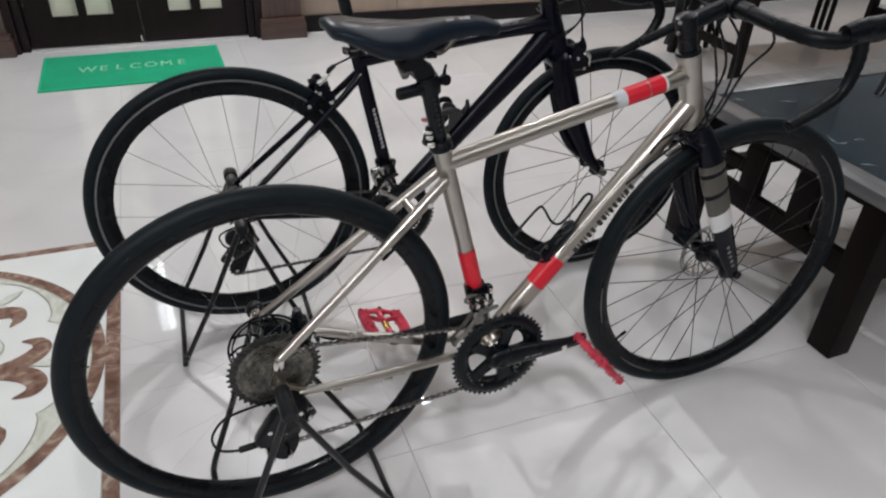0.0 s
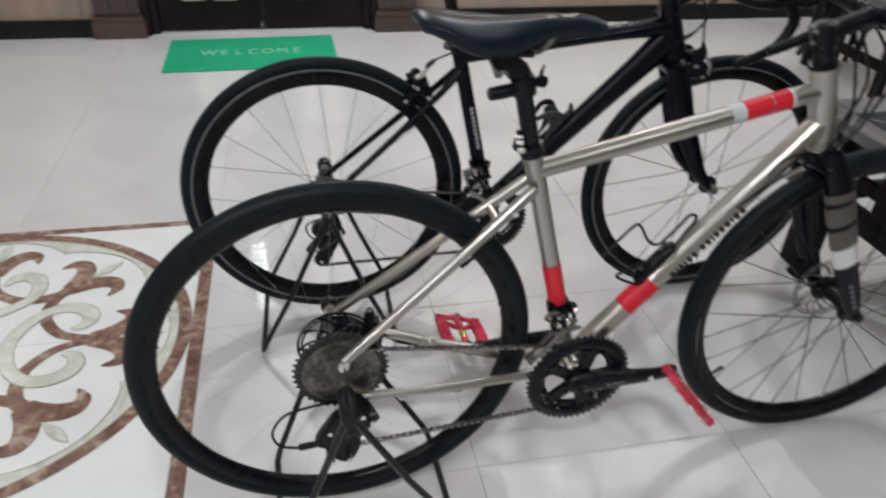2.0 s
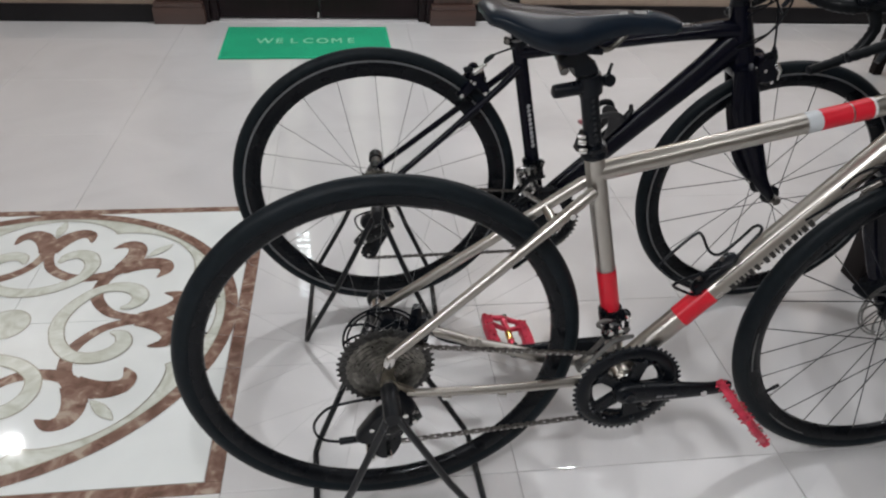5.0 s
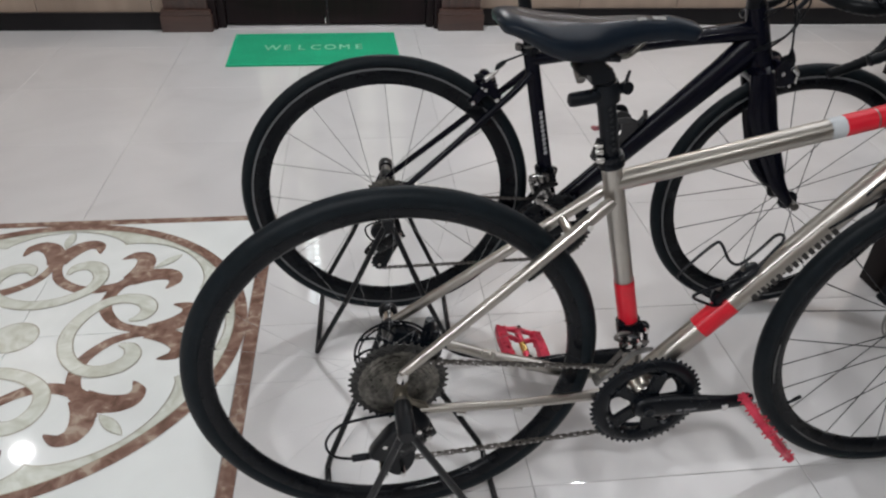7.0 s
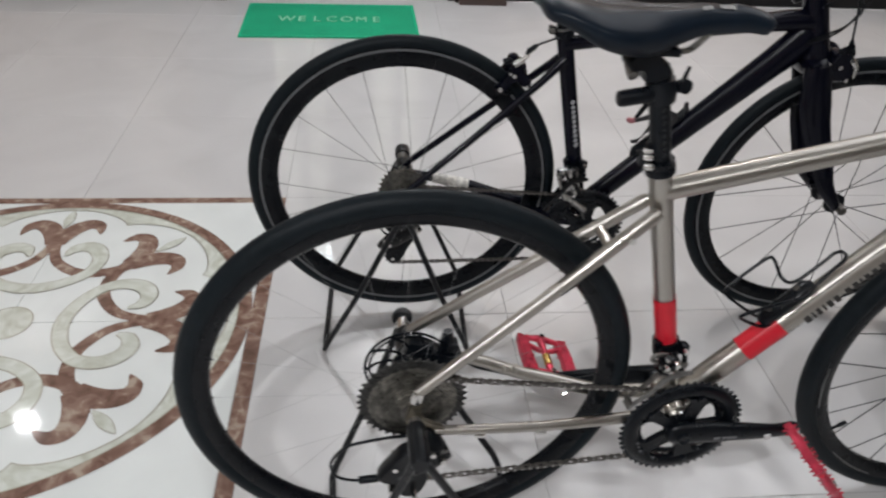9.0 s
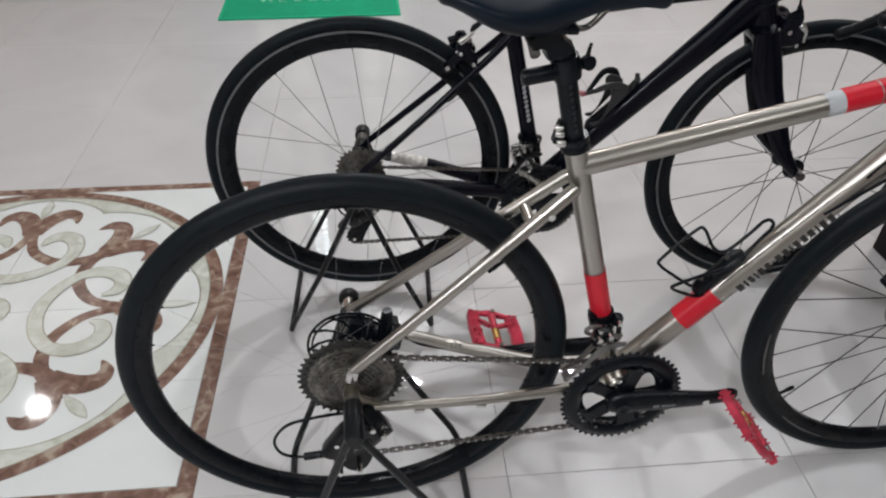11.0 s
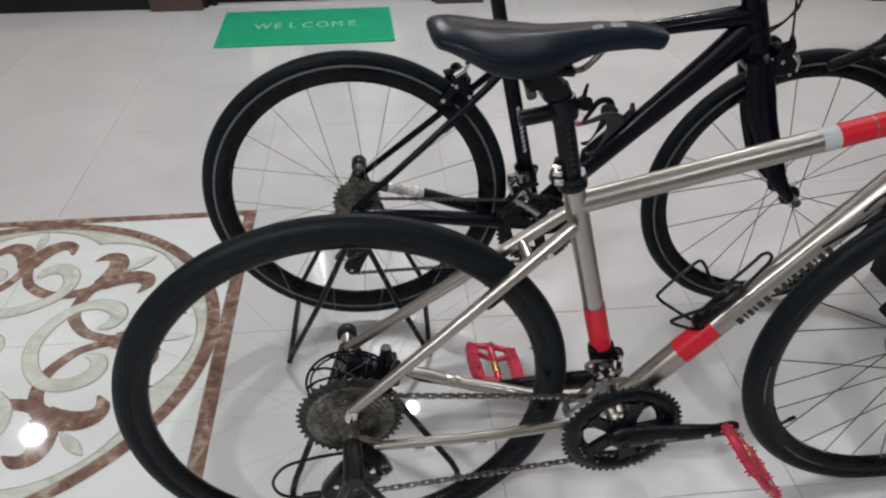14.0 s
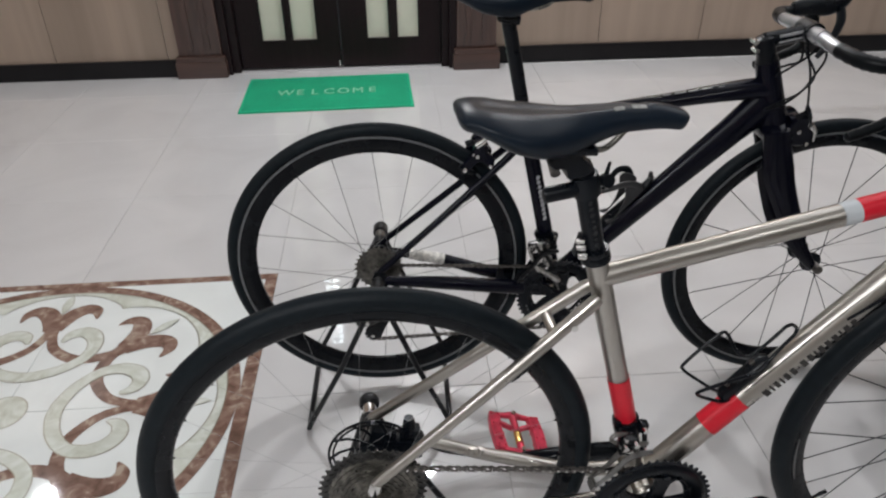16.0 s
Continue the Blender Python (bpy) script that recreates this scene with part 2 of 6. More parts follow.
def part(name, bm, mat, parent=None, label="", smooth=True, m=None):
    """Links a bmesh as one mesh object, under a thing or a part."""
    me = bpy.data.meshes.new(name)
    bmesh.ops.recalc_face_normals(bm, faces=bm.faces[:])
    if smooth:
        for f in bm.faces:
            f.smooth = True
        for e in bm.edges:
            if len(e.link_faces) == 2 and e.calc_face_angle(0) > 0.7:
                e.smooth = False
    bm.to_mesh(me)
    bm.free()
    me.materials.append(mat)
    ob = new(name, me)
    if parent is not None:
        ob.parent = parent
    if m is not None:
        ob.matrix_basis = m
    if label:
        ob["label"] = label
    return ob


def share(name, ob, m, parent):
    """Another piece on the same mesh."""
    o = new(name, ob.data)
    o.parent = parent
    o.matrix_basis = m
    return o


def thing(name, label, category, m=None, group="", kind=""):
    ob = new(name)
    if m is not None:
        ob.matrix_world = m
    return tagged(ob, label, category, group, kind)


def bm_new():
    return bmesh.new()


def catmull(pts, n=6):
    pts = [Vector(p) for p in pts]
    out = []
    for i in range(len(pts) - 1):
        a, b, c, d = pts[max(i - 1, 0)], pts[i], pts[i + 1], pts[min(i + 2, len(pts) - 1)]
        for k in range(n):
            t = k / n
            out.append(0.5 * (2 * b + (c - a) * t + (2 * a - 5 * b + 4 * c - d) * t * t + (3 * b - a - 3 * c + d) * t ** 3))
    return out + [pts[-1]]


def tube(bm, pts, radii, seg=14, side=(0, 1, 0), squash=1.0, caps=True):
    """Sweeps an ellipse along points; squash widens it along side."""
    pts = [Vector(p) for p in pts]
    n = len(pts)
    if isinstance(radii, (int, float)):
        radii = [radii] * n
    elif len(radii) != n:
        radii = [float(np.interp(i / (n - 1), np.linspace(0, 1, len(radii)), radii)) for i in range(n)]
    if isinstance(squash, (int, float)):
        squash = [squash] * n
    elif len(squash) != n:
        squash = [float(np.interp(i / (n - 1), np.linspace(0, 1, len(squash)), squash)) for i in range(n)]
    ref = Vector(side)
    rings = []
    for i, p in enumerate(pts):
        d = (pts[min(i + 1, n - 1)] - pts[max(i - 1, 0)]).normalized()
        s = ref - d * ref.dot(d)
        if s.length < 1e-3:
            s = d.orthogonal()
        s.normalize()
        ref = s
        u = d.cross(s)
        rings.append([bm.verts.new(p + radii[i] * (squash[i] * math.cos(2 * math.pi * k / seg) * s + math.sin(2 * math.pi * k / seg) * u)) for k in range(seg)])
    for a, b in zip(rings, rings[1:]):
        for k in range(seg):
            bm.faces.new((a[k], a[(k + 1) % seg], b[(k + 1) % seg], b[k]))
    if caps:
        bm.faces.new(rings[0][::-1])
        bm.faces.new(rings[-1])
    return bm


def lathe(bm, profile, origin=(0, 0, 0), axis=(0, 1, 0), seg=64, closed=True):
    """Turns a profile of (radius, along) round an axis."""
    o, a = Vector(origin), Vector(axis).normalized()
    x = a.orthogonal().normalized() if abs(a.y) < 0.99 else Vector((1, 0, 0))
    z = x.cross(a)
    rings = []
    for k in range(seg):
        t = 2 * math.pi * k / seg
        d = math.cos(t) * x + math.sin(t) * z
        rings.append([bm.verts.new(o + d * r + a * h) for r, h in profile])
    m = len(profile)
    for k in range(seg):
        p, q = rings[k], rings[(k + 1) % seg]
        for i in range(m if closed else m - 1):
            j = (i + 1) % m
            bm.faces.new((p[i], p[j], q[j], q[i]))
    bmesh.ops.remove_doubles(bm, verts=bm.verts[:], dist=1e-6)
    return bm


def rod(bm, a, b, r, seg=12, r2=None):
    return tube(bm, [a, b], [r, r if r2 is None else r2], seg)


def box(bm, centre, size, rot=(0, 0, 0), bevel=0.0):
    m = Matrix.Translation(centre) @ Euler([radians(d) for d in rot]).to_matrix().to_4x4() @ Matrix.Diagonal((*size, 1))
    made = bmesh.ops.create_cube(bm, size=1, matrix=m)
    if bevel:
        edges = list({e for v in made["verts"] for e in v.link_edges})
        bmesh.ops.bevel(bm, geom=edges, offset=bevel, segments=2, affect="EDGES", profile=0.6)
    return bm


def plate(bm, outline, m, thick, bevel=0.0):
    """A flat outline (x, y) raised to a thickness, laid by the pose m; a bevel rounds its rims."""
    n = len(outline)
    cx, cy = sum(p[0] for p in outline) / n, sum(p[1] for p in outline) / n
    size = max(math.hypot(x - cx, y - cy) for x, y in outline)
    levels = [(1.0, -thick / 2), (1.0, thick / 2)]
    if bevel:
        k = 1 - bevel / size
        levels = [(k, -thick / 2), (1.0, bevel - thick / 2), (1.0, thick / 2 - bevel), (k, thick / 2)]
    rings = [[bm.verts.new(m @ Vector((cx + (x - cx) * k, cy + (y - cy) * k, z))) for x, y in outline] for k, z in levels]
    bm.faces.new(rings[0][::-1])
    bm.faces.new(rings[-1])
    for low, top in zip(rings, rings[1:]):
        for i in range(n):
            bm.faces.new((low[i], low[(i + 1) % n], top[(i + 1) % n], top[i]))
    return bm


def rounded(outline, n=4):
    """A closed outline with its corners smoothed."""
    k = len(outline)
    out = []
    for i in range(k):
        a, b, c, d = (Vector(outline[(i + j) % k]) for j in (-1, 0, 1, 2))
        for s in range(n):
            t = s / n
            p = 0.5 * (2 * b + (c - a) * t + (2 * a - 5 * b + 4 * c - d) * t * t + (3 * b - a - 3 * c + d) * t ** 3)
            out.append((p.x, p.y))
    return out


def ribbon(bm, pts, widths, z=0.0):
    """A flat stroke of changing width on the plane z."""
    pts = [Vector((p[0], p[1], 0)) for p in pts]
    n = len(pts)
    widths = [float(np.interp(i / (n - 1), np.linspace(0, 1, len(widths)), widths)) for i in range(n)]
    left, right = [], []
    for i, p in enumerate(pts):
        d = (pts[min(i + 1, n - 1)] - pts[max(i - 1, 0)]).normalized()
        s = Vector((-d.y, d.x, 0)) * widths[i] / 2
        left.append(bm.verts.new((p.x + s.x, p.y + s.y, z)))
        right.append(bm.verts.new((p.x - s.x, p.y - s.y, z)))
    for i in range(n - 1):
        bm.faces.new((right[i], right[i + 1], left[i + 1], left[i]))
    return bm


UPRIGHT = Matrix(((1, 0, 0, 0), (0, 0, 1, 0), (0, 1, 0, 0), (0, 0, 0, 1)))  # outline (x, y) to the plane (x, z)

# ---- the hall ----
U0, U1, V0, V1 = -4.6, 5.2, -4.2, 3.10  # inner faces of the hall
DOOR_U0, DOOR_U1, DOOR_V, DOOR_TOP = -0.79, 0.385, 3.17, 2.05


def slab(name, u0, u1, v0, v1, z0, z1, mat, label, category, kind="structure", parent=None, bevel=0.0):
    bm = bm_new()
    box(bm, ((u0 + u1) / 2, (v0 + v1) / 2, (z0 + z1) / 2), (u1 - u0, v1 - v0, z1 - z0), bevel=bevel)
    ob = part(name, bm, mat, parent, smooth=bool(bevel))
    if parent is None:
        ob.matrix_world = hall(0, 0)
        tagged(ob, label, category, kind=kind)
    elif label:
        ob["label"] = label
    return ob


floor = slab("floor", U0 - 0.2, U1 + 0.2, V0 - 0.2, V1 + 0.4, -0.12, -0.004, GROUT, "pale polished floor tiles with thin grey joints", "floor")
ceiling = slab("ceiling", U0 - 0.2, U1 + 0.2, V0 - 0.2, V1 + 0.4, CEILING, CEILING + 0.15, PLASTER, "white plastered ceiling of the hall", "ceiling")
# Walls out of view, added in a darker beige to deepen reflections in metal.
wall_west = slab("wall_west", U0 - 0.2, U0, V0 - 0.2, V1 + 0.2, 0, CEILING, UNSEEN_WALL, "unseen plain beige wall, added to close the hall", "wall")
wall_east = slab("wall_east", U1, U1 + 0.2, V0 - 0.2, V1 + 0.2, 0, CEILING, UNSEEN_WALL, "unseen plain beige wall, added to close the hall", "wall")
wall_south = slab("wall_south", U0, U1, V0 - 0.2, V0, 0, CEILING, UNSEEN_WALL, "unseen plain beige wall, added to close the hall", "wall")


SET_BACK = 0.06  # the wall's face beside the right jamb lies further back


def wall_with_door():
    """The wall behind, with a doorway through it, clad in laminate panels over a black skirting."""
    bm = bm_new()
    for u0, u1, z0, z1, back in ((U0, DOOR_U0 - 0.046, 0, CEILING, 0.0), (DOOR_U1 + 0.046, U1, 0, CEILING, SET_BACK), (DOOR_U0 - 0.046, DOOR_U1 + 0.046, DOOR_TOP + 0.102, CEILING, 0.0)):
        box(bm, ((u0 + u1) / 2, V1 + 0.112 + back, (z0 + z1) / 2), (u1 - u0, 0.2, z1 - z0))
    wall = part("wall_north", bm, PLASTER, smooth=False)
    wall.matrix_world = hall(0, 0)
    tagged(wall, "wall clad in light wood laminate above black skirting", "wall", kind="structure")
    step, gap = 0.58, 0.003
    joints = []
    for lo, hi in ((U0, -1.06), (0.65, U1)):
        u = lo
        while u < hi - 0.01:
            joints.append((u, min(u + step, hi)))
            u += step
    for u0, u1 in joints:
        bm = bm_new()
        box(bm, ((u0 + u1) / 2, V1 + 0.006 + (SET_BACK if u0 > 0 else 0), 1.4), (u1 - u0 - gap, 0.012, CEILING - 0.105), bevel=0.0015)
        part("panel", bm, LAMINATE, wall)
    for u0, u1 in ((U0, -1.07), (0.66, U1)):
        bm = bm_new()
        box(bm, ((u0 + u1) / 2, V1 - 0.003 + (SET_BACK if u0 > 0 else 0), 0.046), (u1 - u0, 0.022, 0.092), bevel=0.003)
        part("skirting", bm, SKIRTING, wall, "glossy black skirting board")
    return wall


wall_north = wall_with_door()


def pilaster(u0, u1):
    """A dark wooden door jamb with a raised plinth."""
    bm = bm_new()
    box(bm, ((u0 + u1) / 2, V1 + 0.023, DOOR_TOP / 2 + 0.05), (u1 - u0 - 0.04, 0.10, DOOR_TOP), bevel=0.004)
    ob = part("pilaster", bm, DARK_WOOD)
    ob.matrix_world = hall(0, 0)
    tagged(ob, "dark brown wooden pilaster on a plinth beside the door", "pilaster", "pilasters of the door", "structure")
    for w, v, z0, z1 in ((0.0, 0.055, 0.0, 0.086), (0.012, 0.045, 0.086, 0.112)):
        bm = bm_new()
        box(bm, ((u0 + u1) / 2, V1 + 0.022 - v / 4, (z0 + z1) / 2), (u1 - u0 - w, 0.098 + v / 2, z1 - z0), bevel=0.004)
        part("plinth", bm, PLINTH_WOOD, ob)
    for k in (-1, 1):
        bm = bm_new()
        box(bm, ((u0 + u1) / 2 + k * 0.045, V1 - 0.029, DOOR_TOP / 2 + 0.1), (0.03, 0.012, DOOR_TOP - 0.1), bevel=0.003)
        part("moulding", bm, DARK_WOOD, ob)
    return ob


pilaster(-1.075, -0.81)
pilaster(0.405, 0.660)
lintel = slab("lintel", -1.06, 0.645, V1 - 0.03, V1 + 0.02, DOOR_TOP + 0.1, DOOR_TOP + 0.32, DARK_WOOD, "dark brown wooden lintel over the double door", "lintel", bevel=0.005)


def double_door():
    """Two dark wooden leaves, each with two tall frosted panes."""
    root = bm_new()
    for u in (DOOR_U0 + 0.02, DOOR_U1 - 0.02):
        box(root, (u, DOOR_V + 0.0, DOOR_TOP / 2), (0.04, 0.12, DOOR_TOP), bevel=0.004)
    box(root, ((DOOR_U0 + DOOR_U1) / 2, DOOR_V, DOOR_TOP - 0.02), (DOOR_U1 - DOOR_U0 - 0.08, 0.12, 0.04), bevel=0.004)
    door = part("door_1", root, DOOR_WOOD)
    door.matrix_world = hall(0, 0)
    tagged(door, "closed dark wooden double door with tall frosted panes", "door", kind="structure")
    mid = (DOOR_U0 + DOOR_U1) / 2
    for u0, u1, panes in ((DOOR_U0 + 0.045, mid - 0.004, ((-0.622, -0.492), (-0.460, -0.324))), (mid + 0.004, DOOR_U1 - 0.045, ((-0.058, 0.065), (0.106, 0.226)))):
        bm = bm_new()
        z0, z1, p0, p1 = 0.012, DOOR_TOP - 0.045, 0.158, 1.985
        cuts = [u0] + [u for pane in panes for u in pane] + [u1]
        for a, b in ((0, 1), (2, 3), (4, 5)):
            box(bm, ((cuts[a] + cuts[b]) / 2, DOOR_V, (z0 + z1) / 2), (cuts[b] - cuts[a], 0.042, z1 - z0))
        for a, b in panes:
            for za, zb in ((z0, p0), (p1, z1)):
                box(bm, ((a + b) / 2, DOOR_V, (za + zb) / 2), (b - a + 0.0004, 0.042, zb - za))
        leaf = part("door_leaf", bm, DOOR_WOOD, door, smooth=False)
        for a, b in panes:
            bm = bm_new()
            box(bm, ((a + b) / 2, DOOR_V + 0.004, (p0 + p1) / 2), (b - a, 0.008, p1 - p0))
            part("pane", bm, FROST, leaf, "pale frosted glass pane", smooth=False)
            bm = bm_new()
            for z in (p0, p1):
                box(bm, ((a + b) / 2, DOOR_V - 0.018, z), (b - a + 0.012, 0.012, 0.010), bevel=0.002)
            for u in (a, b):
                box(bm, (u, DOOR_V - 0.018, (p0 + p1) / 2), (0.010, 0.012, p1 - p0 - 0.012), bevel=0.002)
            part("bead", bm, DOOR_WOOD, leaf)
            if -0.47 < a < -0.45:
                bm = bm_new()
                box(bm, ((a + b) / 2, DOOR_V - 0.002, 1.85), (b - a - 0.012, 0.003, 0.26))
                part("led_sign", bm, SIGN_GLOW, leaf, "pale lit sheet of a light sign", smooth=False)
                for du, mat in ((0.018, LED_GLOW), (-0.032, LED_DIM)):
                    for k in range(12):
                        bm = bm_new()
                        box(bm, ((a + b) / 2 + du, DOOR_V - 0.006, 1.955 - 0.047 * k), (0.034, 0.004, 0.020), bevel=0.0015)
                        part("led_dot", bm, mat, leaf, "bright light dot on the pane")
    bm = bm_new()
    rod(bm, (mid - 0.012, DOOR_V - 0.030, 0.016), (mid - 0.012, DOOR_V - 0.030, 0.050), 0.005, 10)
    part("floor_bolt", bm, CHROME, door, "small bright floor bolt")
    for u in (mid - 0.06, mid + 0.06):
        bm = bm_new()
        lathe(bm, [(0, 0), (0.022, 0), (0.022, 0.006), (0.009, 0.008), (0.009, 0.045), (0, 0.045)], (u, DOOR_V - 0.022, 1.0), (0, -1, 0), 16, False)
        rod(bm, (u, DOOR_V - 0.062, 1.0), (u + math.copysign(0.11, u - mid), DOOR_V - 0.062, 1.0), 0.009, 10)
        part("door_handle", bm, CHROME, door, "chrome lever handle")
    return door


double_door()
door_jamb_1 = slab("door_jamb", -0.834, DOOR_U0 - 0.001, V1 - 0.012, V1 + 0.21, 0.0, DOOR_TOP + 0.1, DOOR_WOOD, "dark wooden jamb lining beside the door", "door jamb", bevel=0.003)
door_jamb_2 = slab("door_jamb", DOOR_U1 + 0.001, 0.428, V1 - 0.012, V1 + 0.21, 0.0, DOOR_TOP + 0.1, DOOR_WOOD, "dark wooden jamb lining beside the door", "door jamb", bevel=0.003)
threshold = slab("threshold", DOOR_U0, DOOR_U1, V1 - 0.0, V1 + 0.3, -0.004, 0.003, TILE, "pale polished stone threshold under the door", "threshold")


def wall_socket(u, z):
    bm = bm_new()
    box(bm, (u, V1 - 0.006, z), (0.060, 0.012, 0.085), bevel=0.004)
    ob = part("wall_socket", bm, PLASTIC_GREY)
    ob.matrix_world = hall(0, 0)
    tagged(ob, "white plastic socket on the laminate wall", "socket")
    ob.matrix_world = hall(0, SET_BACK)
    bm = bm_new()
    lathe(bm, [(0, -0.002), (0.016, -0.002), (0.019, 0.002), (0, 0.002)], (u, V1 - 0.0135, z), (0, 1, 0), 20, False)
    part("socket_face", bm, WHITE_PAINT, ob)


wall_socket(3.11, 0.335)


# ---- lamps ----
def downlight(u, v):
    bm = bm_new()
    lathe(bm, [(0.058, 0), (0.078, 0), (0.080, -0.010), (0.062, -0.014), (0.056, -0.004)], (u, v, CEILING), (0, 0, 1), 32)
    ob = part("downlight", bm, WHITE_PAINT)
    ob.matrix_world = hall(0, 0)
    tagged(ob, "round white recessed downlight, switched on", "ceiling lamp", "downlights in the ceiling")
    bm = bm_new()
    lathe(bm, [(0, -0.004), (0.057, -0.004), (0.057, -0.008), (0, -0.008)], (u, v, CEILING), (0, 0, 1), 32, False)
    part("diffuser", bm, LAMP_GLOW, ob, "glowing white diffuser")
    data = bpy.data.lights.new("downlight_beam", "AREA")
    data.shape, data.size, data.energy, data.color = "DISK", 0.11, (12.5 if v > 0 else 27.0) if u < -1 else ((33.5 if v > 0 else 30.0) if u < 0.5 else (20.0 if u > 3.0 else (11.0 if v > 0 else 6.0))), (0.97, 0.985, 1.015)
    lamp = new("downlight_beam", data)
    lamp.matrix_world = hall(u, v, CEILING - 0.02)


for lu, lv in ((-2.42, 2.64), (0.18, 2.64), (1.33, 2.70), (-2.3, -1.7), (-0.5, -1.7), (1.3, -1.9), (3.9, 2.4)):
    downlight(lu, lv)


def light_panel(u0, u1, v0, v1, sheet):
    """A shallow tray in the ceiling with a luminous sheet in it; also carries added fill light."""
    bm = bm_new()
    for a, b, c, d in ((u0 - 0.05, u0, v0 - 0.05, v1 + 0.05), (u1, u1 + 0.05, v0 - 0.05, v1 + 0.05), (u0, u1, v0 - 0.05, v0), (u0, u1, v1, v1 + 0.05)):
        box(bm, ((a + b) / 2, (c + d) / 2, CEILING - 0.02), (b - a, d - c, 0.04), bevel=0.004)
    ob = part("light_panel", bm, WHITE_PAINT)
    ob.matrix_world = hall(0, 0)
    tagged(ob, "large white luminous ceiling panel in a thin frame", "ceiling lamp", "light panels in the ceiling")
    bm = bm_new()
    box(bm, ((u0 + u1) / 2, (v0 + v1) / 2, CEILING - 0.012), (u1 - u0, v1 - v0, 0.012))
    part("diffuser", bm, sheet, ob, "softly glowing white sheet", smooth=False)


light_panel(1.10, 3.16, 0.2, 2.13, PANEL_DIM)
# Unseen panel behind the camera, added only as fill light.
light_panel(-2.9, -1.1, -2.9, -0.9, PANEL_FILL)


# ---- the mat ----
def welcome_mat(cx, cy, w, d, rz):
    root = thing("welcome_mat", "green woven mat with faded pale lettering before the door", "door mat", pose(cx, cy, 0, 0, 0, rz))
    bm = bm_new()
    box(bm, (0, 0, 0.004), (w - 0.024, d - 0.024, 0.008), bevel=0.002)
    part("mat_body", bm, MAT_GREEN, root)
    bm = bm_new()
    for x, y, a, b in ((0, d / 2 - 0.006, w, 0.012), (0, 0.006 - d / 2, w, 0.012), (w / 2 - 0.006, 0, 0.012, d - 0.024), (0.006 - w / 2, 0, 0.012, d - 0.024)):
        box(bm, (x, y, 0.0045), (a, b, 0.009), bevel=0.002)
    part("edging", bm, MAT_EDGE, root, "bright green edging")
    for i, letter in enumerate("WELCOME"):
        data = bpy.data.curves.new("letter", "FONT")
        data.body, data.align_x, data.align_y, data.size, data.extrude, data.offset = letter, "CENTER", "CENTER", 0.100, 0.001, 0.0
        ob = new("letter_curve", data)
        bpy.context.view_layer.update()
        me = bpy.data.meshes.new_from_object(ob.evaluated_get(bpy.context.evaluated_depsgraph_get()))
        bpy.data.objects.remove(ob)
        bold = bmesh.new()
        for dx, dz in ((-0.0016, 0.0), (0.0, 0.0004), (0.0016, 0.0008)):
            first = len(bold.verts)
            bold.from_mesh(me)
            bold.verts.ensure_lookup_table()
            for v in bold.verts[first:]:
                v.co += Vector((dx, 0, dz))
        bold.to_mesh(me)
        bold.free()
        me.materials.clear()
        me.materials.append(MAT_TEXT)
        text = new("letter", me)
        text.parent = root
        text.matrix_basis = pose(0.002 + 0.0725 * (i - 3), 0.002, 0.0085) @ Matrix.Diagonal((0.80, 1.08, 1, 1))
        text["label"] = "faded pale letter " + letter


welcome_mat(-0.134, 2.760, 0.838, 0.485, -1.4)

# ---- bicycles ----
RIM_DECAL = material("faint_decal", (0.11, 0.11, 0.11), 0.4)
SPOKE_STEEL = material("stainless_spoke", (0.34, 0.34, 0.34), 0.6, 0.0, grain=0.05)
DULL_SPOKE = material("dull_spoke", (0.15, 0.148, 0.145), 0.55, 0.0, grain=0.05)


def bike_pose(x, y, h, yaw, lean):
    """Origin on the floor below the rear hub, x ahead, y to the bicycle's left."""
    return pose(x, y, h, 0, 0, yaw) @ pose(0, 0, 0, -math.degrees(lean)) @ pose(0, 0, -h)


